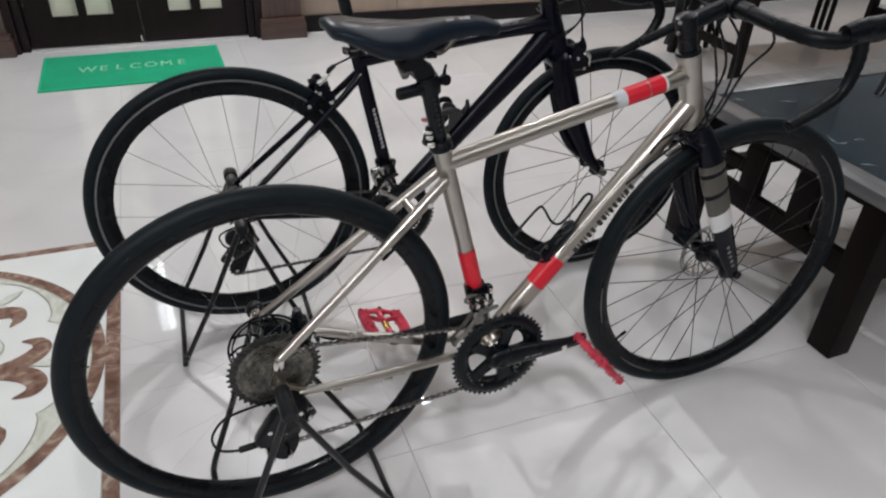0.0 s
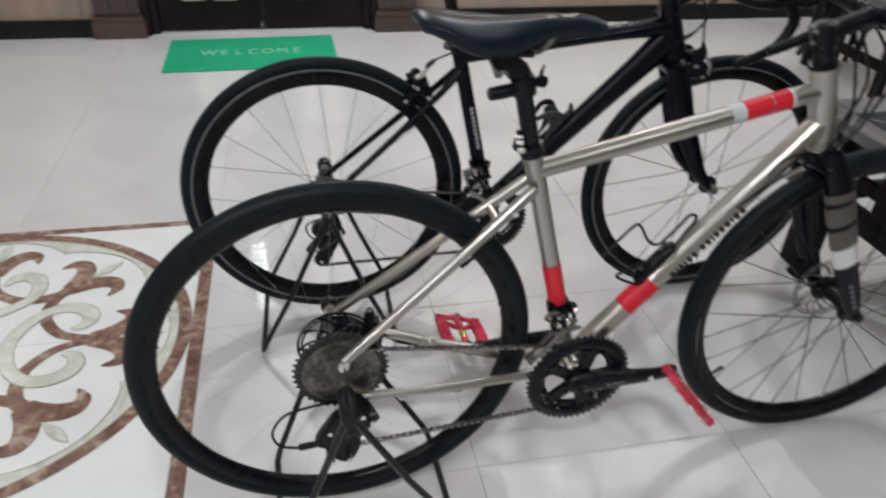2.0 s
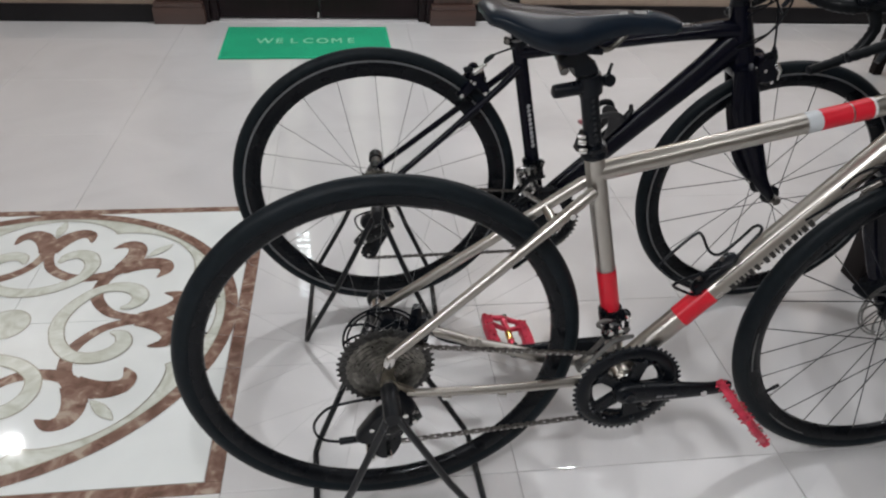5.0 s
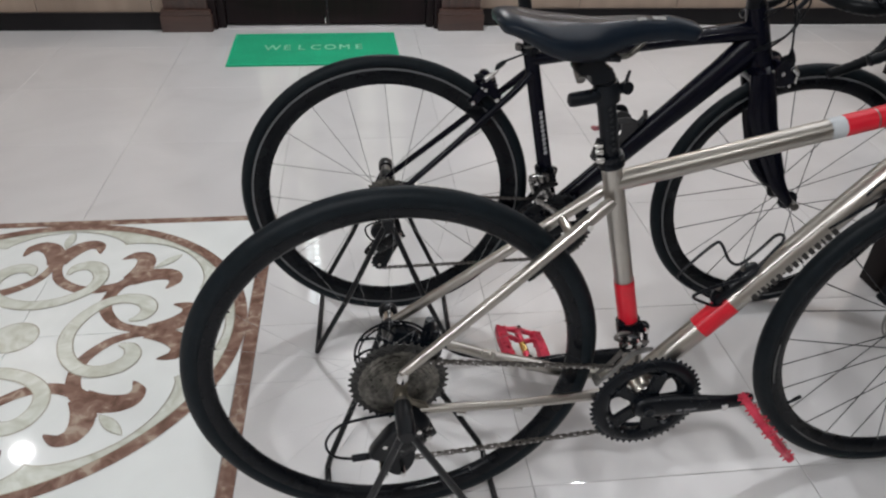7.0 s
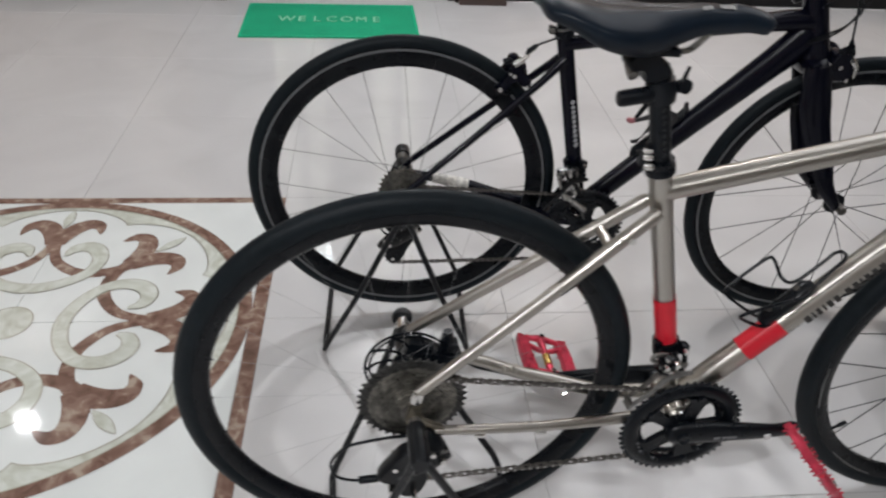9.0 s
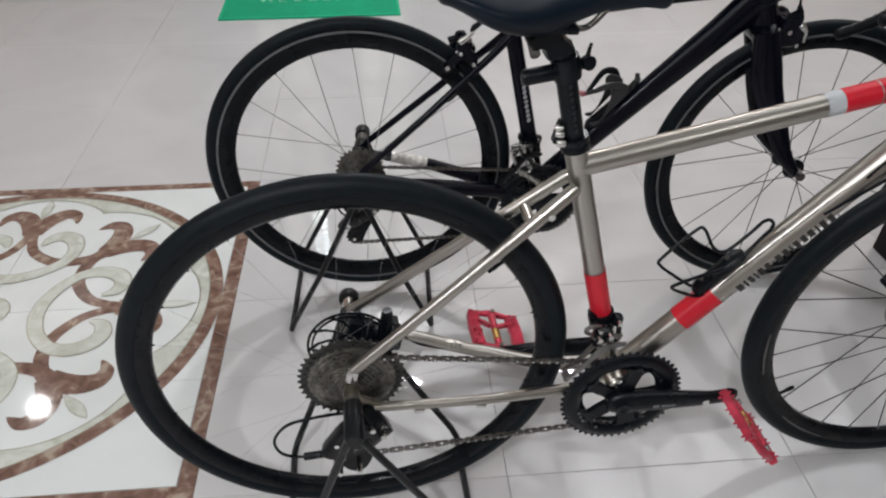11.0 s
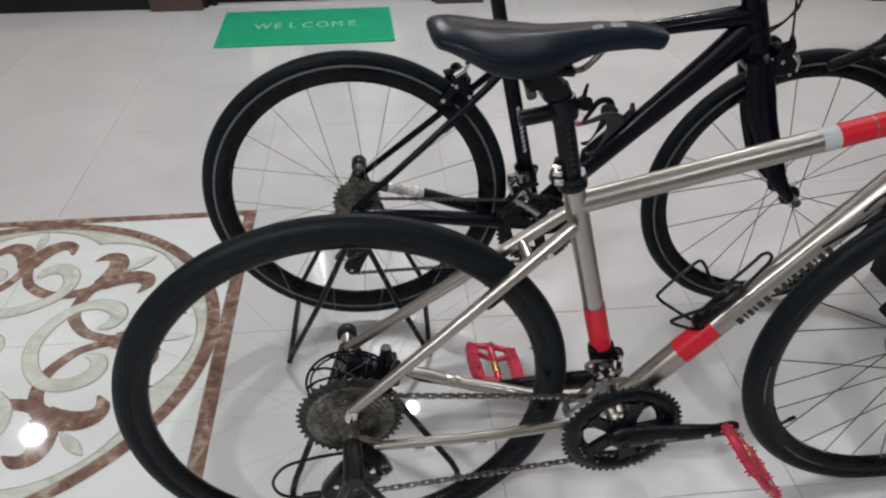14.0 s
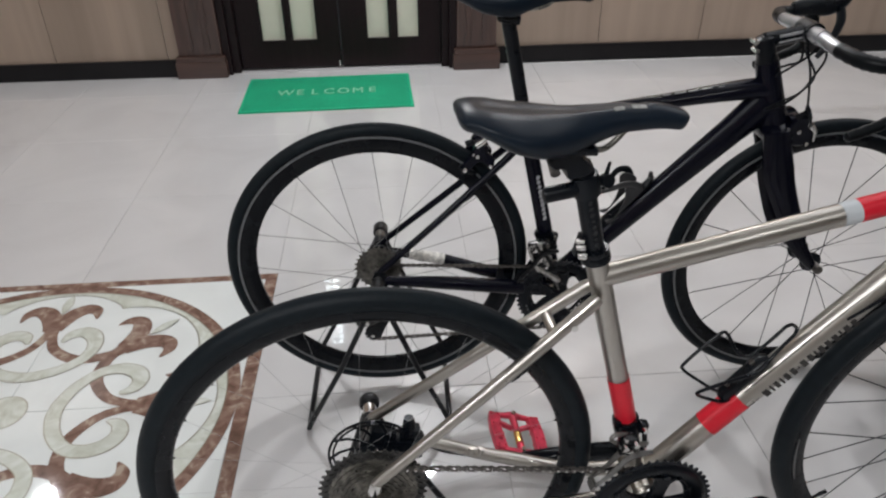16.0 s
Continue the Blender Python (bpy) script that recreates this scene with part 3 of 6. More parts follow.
def wheel(name, root, centre, radius, tyre_r, rim_depth, rim_half, steer, spokes, cross, label, line=False, disc=0.0, hub_w=0.05, logo=False, spoke_mat=None, spoke_r=0.00105, valve=215, disc_mat=None, nipple_r=0.0013, decals=((3, 51),)):
    """Rim with tyre, hub, spokes and valve, turned by steer degrees about the upright."""
    m = pose(*centre, 0, 0, steer)
    bead = radius - 2 * tyre_r + 0.004
    inner = bead - rim_depth
    w = rim_half
    bm = bm_new()
    prof = [(bead + 0.002, -w), (bead + 0.002, w), (bead - rim_depth * 0.3, w * 1.02), (bead - rim_depth * 0.75, w * 0.75), (inner, w * 0.3), (inner, -w * 0.3), (bead - rim_depth * 0.75, -w * 0.75), (bead - rim_depth * 0.3, -w * 1.02)]
    lathe(bm, prof, seg=96)
    rim = part(name, bm, RIM_BLACK, root, label, m=m)
    bm = bm_new()
    prof = []
    for k in range(18):
        a = 2 * math.pi * k / 18
        bulge = 1 + 0.05 * math.cos(a) ** 8 * (math.cos(a) > 0)
        prof.append((radius - tyre_r + tyre_r * math.cos(a) * bulge - 0.05 * tyre_r, tyre_r * 0.98 * math.sin(a)))
    lathe(bm, prof, seg=112)
    tyre = part("tyre", bm, RUBBER, rim, "black rubber tyre")
    if line:
        for s in (-1, 1):
            bm = bm_new()
            lathe(bm, [(bead - 0.0010, s * (w + 0.0022)), (bead - 0.0052, s * (w + 0.0022)), (bead - 0.0052, s * (w - 0.002)), (bead - 0.0010, s * (w - 0.002))], seg=96)
            part("brake_track", bm, GREY_LINE, rim, "thin worn grey brake track")
    bm = bm_new()
    hw = hub_w
    lathe(bm, [(0, -hw - 0.008), (0.009, -hw - 0.008), (0.009, -hw), (0.024, -hw + 0.004), (0.024, -hw + 0.009), (0.014, -hw + 0.014), (0.012, 0), (0.014, hw - 0.014), (0.024, hw - 0.009), (0.024, hw - 0.004), (0.009, hw), (0.009, hw + 0.008), (0, hw + 0.008)], seg=28, closed=False)
    part("hub", bm, SATIN_BLACK, rim)
    made = None
    for side in (-1, 1):
        bm = bm_new()
        rod(bm, (0, 0, 0), (1, 0, 0), spoke_r, 6)
        made = part("spoke", bm, spoke_mat or SATIN_BLACK, rim)
        first = True
        for k in range(spokes // 2):
            at = 2 * math.pi * (2 * k + (side > 0)) / spokes
            lean = cross * (1 if k % 2 else -1)
            p = Vector((0.022 * math.cos(at + lean), side * (hw - 0.006), 0.022 * math.sin(at + lean)))
            q = Vector(((inner + 0.001) * math.cos(at), 0, (inner + 0.001) * math.sin(at)))
            d = q - p
            mm = Matrix.Translation(p) @ d.to_track_quat("X", "Z").to_matrix().to_4x4() @ Matrix.Diagonal((d.length, 1, 1, 1))
            if first:
                made.matrix_basis = mm
                first = False
            else:
                share("spoke", made, mm, rim)
            bm = bm_new()
            u = d.normalized()
            rod(bm, q - u * (0.0030 + nipple_r), q, nipple_r, 8)
            part("nipple", bm, RIM_BLACK if spoke_mat else CHROME, rim)
    bm = bm_new()
    va = radians(valve)
    d = Vector((math.cos(va), 0, math.sin(va)))
    tube(bm, [d * inner, d * (inner - 0.012), d * (inner - 0.013), d * (inner - 0.027)], [0.003, 0.003, 0.0040, 0.0034], 8)
    part("valve", bm, SATIN_BLACK, rim)
    if logo:
        for a0, a1 in decals:
            bm = bm_new()
            steps = [radians(a0 + (a1 - a0) * k / 24) for k in range(25)]
            pts = [((bead - rim_depth * 0.12) * math.cos(t), (bead - rim_depth * 0.12) * math.sin(t)) for t in steps]
            for s in (-1, 1):
                tube(bm, [(x, s * (w * 1.0 + 0.0005), z) for x, z in pts], [0.0010, 0.0020, 0.0010], 6)
            part("decal", bm, RIM_DECAL, rim, "thin faint decal line")
    if disc:
        y = 0.042
        bm = bm_new()
        lathe(bm, [(disc, y), (disc, y + 0.0018), (disc - 0.0042, y + 0.0018), (disc - 0.0042, y)], seg=64)
        part("brake_disc", bm, disc_mat or SATIN_BLACK, rim, "thin spoked brake disc")
        bm = bm_new()
        lathe(bm, [(disc - 0.0072, y), (disc - 0.0072, y + 0.0018), (disc - 0.0104, y + 0.0018), (disc - 0.0104, y)], seg=64)
        part("inner_ring", bm, disc_mat or SATIN_BLACK, rim)
        for k in range(10):
            a = 2 * math.pi * k / 10
            pts = [((0.02 + (disc - 0.022) * f) * math.cos(a + 0.7 * f), y + 0.0009, (0.02 + (disc - 0.024) * f) * math.sin(a + 0.7 * f)) for f in (0, 0.33, 0.66, 1.0)]
            bm = bm_new()
            tube(bm, pts, [0.0034, 0.0026, 0.0026, 0.0034], 6, squash=0.5)
            part("disc_arm", bm, disc_mat or SATIN_BLACK, rim)
        bm = bm_new()
        lathe(bm, [(0.012, y - 0.004), (0.028, y - 0.003), (0.028, y + 0.003), (0.012, y + 0.004)], seg=24)
        part("disc_carrier", bm, SATIN_BLACK, rim)
    return rim


def toothed(r, teeth, depth):
    """The outline of a toothed wheel."""
    out = []
    for k in range(teeth):
        for f, dr in ((0.0, -depth), (0.22, -depth), (0.42, 0), (0.58, 0), (0.78, -depth)):
            a = 2 * math.pi * (k + f) / teeth
            out.append(((r + dr) * math.cos(a), (r + dr) * math.sin(a)))
    return out


def ring_plate(bm, outer, inner, m, thick):
    """A flat ring between two outlines of equal length."""
    n = len(outer)
    vs = [[bm.verts.new(m @ Vector((x, y, z))) for x, y in loop] for loop, z in ((outer, -thick / 2), (outer, thick / 2), (inner, thick / 2), (inner, -thick / 2))]
    for a in range(4):
        b = (a + 1) % 4
        for i in range(n):
            j = (i + 1) % n
            bm.faces.new((vs[a][i], vs[a][j], vs[b][j], vs[b][i]))


def cassette(root, h, y0, big, small, count, pitch):
    """Stacked sprockets, the largest against the spokes."""
    bm = bm_new()
    lathe(bm, [(0, y0), (0.018, y0), (0.018, y0 - count * pitch - 0.002), (0.014, y0 - count * pitch - 0.004), (0, y0 - count * pitch - 0.004)], (0, 0, h), (0, 1, 0), 28, False)
    body = part("cassette", bm, DARK_STEEL, root, "worn grimy steel cassette of stacked sprockets")
    for k in range(count):
        f = k / (count - 1)
        r = big + (small - big) * (f ** 0.85)
        teeth = max(11, int(round(r * 2 * math.pi / 0.0127)))
        bm = bm_new()
        outer = toothed(r, teeth, 0.0052 if k < 2 else 0.0017)
        inner_r = 0.0175
        inner = [(inner_r * math.cos(math.atan2(y, x)), inner_r * math.sin(math.atan2(y, x))) for x, y in outer]
        ring_plate(bm, outer, inner, pose(0, y0 - k * pitch - 0.002, h) @ UPRIGHT @ pose(0, 0, 0, 0, 0, 7 * k), 0.002)
        part("sprocket", bm, BLACKENED if k < 2 and count == 11 else STEEL, body, smooth=False)
    return body


def crankset(root, bb, big, small, arm, angle, y, label, arms=True):
    """Two chainrings on an uneven spider with open windows, and a broad hollow crank arm on either side."""
    x, z = bb
    bm = bm_new()
    lathe(bm, [(0, 0.06), (0.02, 0.06), (0.021, 0.036), (0.024, 0.034), (0.024, -0.034), (0.021, -0.036), (0.02, y - 0.008), (0.014, y - 0.012), (0, y - 0.012)], (x, 0, z), (0, 1, 0), 28, False)
    ax = part("crankset", bm, SATIN_BLACK, root, label)
    bm = bm_new()
    lathe(bm, [(0.0215, -0.0345), (0.0255, -0.0345), (0.0262, -0.039), (0.0255, -0.0435), (0.0215, -0.0435)], (x, 0, z), (0, 1, 0), 20)
    part("bearing_cup", bm, CHROME, ax, "bright bearing cup")
    for r, yy, name, width in ((big, y, "chainring", 0.016), (small, y + 0.009, "inner_chainring", 0.011)):
        bm = bm_new()
        outer = toothed(r, int(round(r * 2 * math.pi / 0.0127)), 0.0052)
        inner = [((r - width) * math.cos(math.atan2(b, a)), (r - width) * math.sin(math.atan2(b, a))) for a, b in outer]
        ring_plate(bm, outer, inner, pose(x, yy, z) @ UPRIGHT, 0.0035)
        part(name, bm, RING_BLACK, ax, "black toothed chainring", smooth=False)
        if name == "chainring":
            bm = bm_new()
            lathe(bm, [(r - 0.008, yy - 0.002), (r - 0.012, yy - 0.0062), (r - 0.020, yy - 0.0075), (r - 0.029, yy - 0.0058), (r - 0.033, yy - 0.001), (r - 0.031, yy + 0.002), (r - 0.008, yy + 0.002)], (x, 0, z), (0, 1, 0), 72)
            part("ring_cover", bm, SATIN_BLACK, ax, "smooth hollow black ring")
    c = Vector((x, y - 0.003, z))
    rim_r = big - 0.030
    for at, w_in, w_out in ((76, 0.30, 0.30), (146, 0.26, 0.26), (216, 0.34, 0.30), (286, 0.36, 0.42), (4, 0.36, 0.40)):
        a = radians(at)
        outline = [(0.014 * math.cos(a + t), 0.014 * math.sin(a + t)) for t in (-1.2, 1.2)]
        edge = ((0.030, w_in * 1.25), (0.042, w_in * 0.85), (rim_r - 0.012, w_out * 0.62), (rim_r - 0.004, w_out * 0.85), (rim_r + 0.003, w_out * 1.35))
        outline += [(r * math.cos(a + w), r * math.sin(a + w)) for r, w in edge]
        outline += [(r * math.cos(a - w), r * math.sin(a - w)) for r, w in edge[::-1]]
        bm = bm_new()
        plate(bm, outline, pose(*c) @ UPRIGHT, 0.009)
        part("spider_arm", bm, SATIN_BLACK, ax, smooth=False)
        bm = bm_new()
        d = Vector((math.cos(a), 0, math.sin(a)))
        lathe(bm, [(0, -0.007), (0.0042, -0.007), (0.0046, 0.006), (0, 0.006)], tuple(c + d * (rim_r + 0.001) + Vector((0, -0.001, 0))), (0, 1, 0), 12, False)
        part("ring_bolt", bm, RING_BLACK, ax)
    for at, r in ((196, 0.074), (204, 0.074), (212, 0.074), (238, 0.070)):
        a = radians(at)
        p = c + Vector((r * math.cos(a), -0.0078, r * math.sin(a)))
        bm = bm_new()
        box(bm, tuple(p), (0.0035, 0.0012, 0.0035), (0, -at, 0))
        part("printed_mark", bm, LETTER_GREY, ax, smooth=False)
    if arms:
        for s, yy in ((1, y - 0.012), (-1, 0.068)):
            d = Vector((math.cos(radians(angle)), 0, math.sin(radians(angle)))) * s
            c = Vector((x, yy, z))
            out = Vector((0, -0.018 if s > 0 else 0.018, 0))
            bm = bm_new()
            tube(bm, catmull([c - d * 0.027, c - d * 0.018, c, c + d * 0.05 + out * 0.3, c + d * 0.11 + out * 0.8, c + d * (arm - 0.03) + out, c + d * arm + out, c + d * (arm + 0.012) + out], 3), [0.009, 0.019, 0.0235, 0.0225, 0.0175, 0.0145, 0.0150, 0.008], 16, squash=[0.75, 0.6, 0.55, 0.5, 0.5, 0.5, 0.52, 0.55])
            part("crank_arm", bm, SATIN_BLACK, ax, "satin black crank arm")
            if s > 0:
                side = Vector((-d.z, 0, d.x))
                bm = bm_new()
                lathe(bm, [(0.0055, -0.002), (0.0105, -0.002), (0.0110, 0.0035), (0.0095, 0.0045), (0.0055, 0.002)], tuple(c - d * 0.004 + Vector((0, -0.0120, 0))), (0, -1, 0), 20)
                part("crank_bolt", bm, RING_BLACK, ax)
                # A flat black disc stands in for the shade inside the hollow axle.
                bm = bm_new()
                lathe(bm, [(0, 0.0), (0.0062, 0.0), (0.0062, 0.001), (0, 0.001)], tuple(c - d * 0.004 + Vector((0, -0.0125, 0))), (0, -1, 0), 16, False)
                part("axle_hole", bm, STAND_BLACK, ax, "flat black disc for the shaded hollow of the axle")
                bm = bm_new()
                p = c + d * 0.1305 + out * 0.92 + Vector((0, -0.0092, 0)) - side * 0.005
                box(bm, tuple(p), (0.0098, 0.0022, 0.012), (0, -angle - 12, 0))
                part("printed_mark", bm, WHITE_PAINT, ax, "small white mark")
                for t, w in ((0.050, 0.010), (0.062, 0.006), (0.070, 0.007), (0.078, 0.006)):
                    bm = bm_new()
                    p = c + d * t + out * (t / 0.05 * 0.3) + Vector((0, -0.0118 + (t - 0.05) * 0.03, 0)) - side * 0.003
                    box(bm, tuple(p), (w, 0.0016, 0.0042), (0, -angle - 4, 0))
                    part("maker_mark", bm, LETTER_GREY, ax, smooth=False)
    return ax


def pedal(root, centre, tilt, outward, label):
    """A red alloy platform pedal: two wide grip plates, an end bar, struts and pins; tilt turns it about its axle."""
    m = pose(*centre) @ pose(0, 0, 0, 0, tilt, 0)
    L, W, H = 0.100, 0.094, 0.013
    bm = bm_new()
    for s in (-1, 1):
        outline = [(s * (L / 2 - 0.022), -W / 2 + 0.004), (s * (L / 2 - 0.003), -W / 2), (s * L / 2, -W / 2 + 0.012), (s * (L / 2 + 0.002), 0), (s * L / 2, W / 2 - 0.012), (s * (L / 2 - 0.003), W / 2), (s * (L / 2 - 0.022), W / 2 - 0.004), (s * (L / 2 - 0.019), 0)]
        plate(bm, outline[::s], Matrix.Identity(4), H, 0.002)
        for y, turn in ((0.016, 24),):
            box(bm, (s * 0.020, y * 1.1, 0), (0.030, 0.0065, 0.009), (0, 0, s * turn), bevel=0.001)
    for y in (-W / 2 + 0.005, W / 2 - 0.005):
        tube(bm, [(-L / 2 + 0.016, y, 0), (-0.018, y * 1.05, 0), (0, y * 1.12, 0), (0.018, y * 1.05, 0), (L / 2 - 0.016, y, 0)], [0.0052, 0.0056, 0.0078, 0.0056, 0.0052], 8)
    tube(bm, [(0, -W / 2, 0), (0, -W / 4, 0), (0, W / 4, 0), (0, W / 2, 0)], [0.0082, 0.0066, 0.0066, 0.0082], 12)
    body = part("pedal", bm, RED_METAL, root, label, m=m)
    for x in (-L / 2 + 0.004, L / 2 - 0.004, -L / 2 + 0.017, L / 2 - 0.017):
        for y in (-0.038, -0.013, 0.013, 0.038):
            bm = bm_new()
            rod(bm, (x, y, -H / 2 - 0.0045), (x, y, H / 2 + 0.0045), 0.0017, 6)
            part("pin", bm, RED_METAL, body)
    bm = bm_new()
    rod(bm, (0, -outward * (W / 2 + 0.016), 0), (0, 0.0, 0), 0.006, 10)
    part("axle", bm, CHROME, body, "polished axle")
    for end in (-1, 1):
        bm = bm_new()
        lathe(bm, [(0, 0), (0.0052, 0), (0.0045, 0.003), (0, 0.003)], (0, end * (W / 2 - 0.002), 0.0075), (0, 0, 1), 12, False)
        part("axle_cap", bm, CHROME, body, "small bright cap")
    bm = bm_new()
    lathe(bm, [(0.0060, -0.013), (0.0072, -0.013), (0.0072, 0.013), (0.0060, 0.013)], (0, outward * -0.012, 0), (0, 1, 0), 16)
    part("badge", bm, BRASS, body, "gold sleeve on the axle")
    return body


def chain(root, h, bb, r_front, r_rear, y, pulley_low, label, r_low=None, size=1.0, pin_mat=None):
    """Links along the upper and lower run and round both toothed wheels."""
    x, z = bb
    r_low = r_low or r_front
    pts = []
    top_f, top_r = Vector((x, y, z + r_front)), Vector((0.0, y + 0.006, h + r_rear))
    n = int((top_f - top_r).length / 0.0127)
    pts += [top_r.lerp(top_f, i / n) for i in range(n)]
    for k in range(int(math.pi * r_front / 0.0127)):
        a = math.pi / 2 - k * 0.0127 / r_front
        r = r_low + (r_front - r_low) * (0.5 + 0.5 * math.sin(a))
        pts.append(Vector((x + r * math.cos(a), y, z + r * math.sin(a))))
    low_f, low_r = Vector((x - 0.01, y, z - r_low)), Vector(pulley_low)
    n = int((low_f - low_r).length / 0.0127)
    pts += [low_f.lerp(low_r, i / n) for i in range(n + 1)]
    bm = bm_new()
    for i in range(len(pts) - 1):
        a, b = pts[i], pts[i + 1]
        d = (b - a).normalized()
        w = 0.0036 if i % 2 else 0.0022
        for s in (-1, 1):
            o = Vector((0, s * w, 0))
            tube(bm, [a - d * 0.0038 + o, a - d * 0.002 + o, a + d * 0.002 + o, (a + b) / 2 + o, b - d * 0.002 + o, b + d * 0.002 + o, b + d * 0.0038 + o], [size * r for r in (0.002, 0.0036, 0.0036, 0.0021, 0.0036, 0.0036, 0.002)], 6, squash=0.16)
    links = part("chain", bm, DARK_STEEL, root, label, smooth=False)
    bm = bm_new()
    for p in pts:
        rod(bm, p - Vector((0, 0.0047, 0)), p + Vector((0, 0.0047, 0)), 0.0019 * size, 6)
    part("link_pin", bm, pin_mat or CHROME, links, "bare metal link pins", smooth=False)["kind"] = "stuff"
    return links


def saddle(root, rear, nose, width, clamp, label, marks=()):
    """Padded shell with a raised tail and a narrow rounded nose, on two rails."""
    (x0, z0), (x1, z1) = rear, nose
    L = x1 - x0
    stations = 44
    grid = np.linspace(0, 1, 201)

    def soft(xs, ys, k=17):
        v = np.interp(grid, xs, ys)
        p = np.pad(v, k, mode="edge")
        return np.convolve(np.convolve(p, np.ones(k) / k, "same"), np.ones(k) / k, "same")[k:-k]

    halves = soft([0, 0.03, 0.10, 0.22, 0.34, 0.50, 0.65, 0.85, 1.0], [0.55, 0.62, 0.82, 1.0, 0.92, 0.58, 0.38, 0.29, 0.26])
    deeps = soft([0, 0.07, 0.20, 0.33, 0.46, 0.55, 0.68, 0.82, 0.95, 1.0], [0.018, 0.022, 0.036, 0.044, 0.047, 0.039, 0.030, 0.026, 0.022, 0.020], 13)
    tops = soft([0, 0.05, 0.14, 0.24, 0.47, 0.71, 0.88, 1.0], [-0.002, 0.0, -0.003, -0.009, -0.014, -0.011, -0.016, -0.026], 11)
    bm = bm_new()
    rings = []
    for i in range(stations):
        f = 0.5 - 0.5 * math.cos(math.pi * i / (stations - 1))
        x = x0 + L * f
        tip = math.sqrt(max(0.0, 1 - max(0, (0.035 - f) / 0.035) ** 2)) * math.sqrt(max(0.0, 1 - max(0, (f - 0.945) / 0.055) ** 2))
        tip = max(tip, 0.08)
        half = float(np.interp(f, grid, halves)) * width / 2 * (0.35 + 0.65 * tip)
        deep = float(np.interp(f, grid, deeps)) * tip
        top = z0 + float(np.interp(f, grid, tops)) + (z1 - z0) * f
        top -= 0.006 * (1 - tip)
        ring = []
        for k in range(25):
            a = math.pi * k / 24
            low_side = 1 - math.sin(a) ** 0.85
            yy = half * math.cos(a) * (1 - 0.26 * max(0.0, (low_side - 0.42) / 0.58) ** 1.3)
            zz = top - deep * (1 - math.sin(a) ** 0.85) - 0.004 * math.exp(-(yy / 0.012) ** 2) * (0.1 < f < 0.8)
            ring.append(bm.verts.new((x, yy, zz)))
        low = []
        for k in range(9):
            s = -1 + 2 * k / 8
            low.append(bm.verts.new((x, s * half * 0.68, top - deep - 0.002 + 0.010 * min(1.0, (deep / 0.03) ** 2) * (1 - s * s))))
        rings.append(ring + low)
    m_ = len(rings[0])
    for a, b in zip(rings, rings[1:]):
        for k in range(m_):
            bm.faces.new((a[k], a[(k + 1) % m_], b[(k + 1) % m_], b[k]))
    bm.faces.new(rings[0])
    bm.faces.new(rings[-1][::-1])
    body = part("saddle", bm, LEATHER, root, label)
    for f0, f1, k0, k1 in marks:
        bm2 = bm_new()
        rows = []
        for f in np.linspace(f0, f1, 5):
            half = float(np.interp(f, grid, halves)) * width / 2
            deep = float(np.interp(f, grid, deeps))
            top = z0 + float(np.interp(f, grid, tops)) + (z1 - z0) * f
            rows.append([bm2.verts.new((x0 + L * f, half * 1.004 * math.cos(a), top + 0.0006 - deep * (1 - math.sin(a) ** 0.85))) for a in np.linspace(math.pi * k0 / 24, math.pi * k1 / 24, 5)])
        for ra, rb in zip(rows, rows[1:]):
            for k in range(4):
                bm2.faces.new((ra[k], ra[k + 1], rb[k + 1], rb[k]))
        part("worn_mark", bm2, LETTER_WORN, body, "rubbed pale mark")
    for s in (-1, 1):
        bm = bm_new()
        zc = clamp[1]
        tube(bm, catmull([(x0 + 0.060, s * 0.036, z0 - 0.030), (x0 + 0.085, s * 0.032, zc + 0.014), (clamp[0] - 0.03, s * 0.022, zc), (clamp[0] + 0.010, s * 0.022, zc - 0.001), (x0 + L * 0.65, s * 0.018, zc + 0.003), (x0 + L * 0.74, s * 0.012, z1 - 0.034)], 6), 0.0037, 10)
        part("rail", bm, STEEL, body, "dark metal rail")
    return body


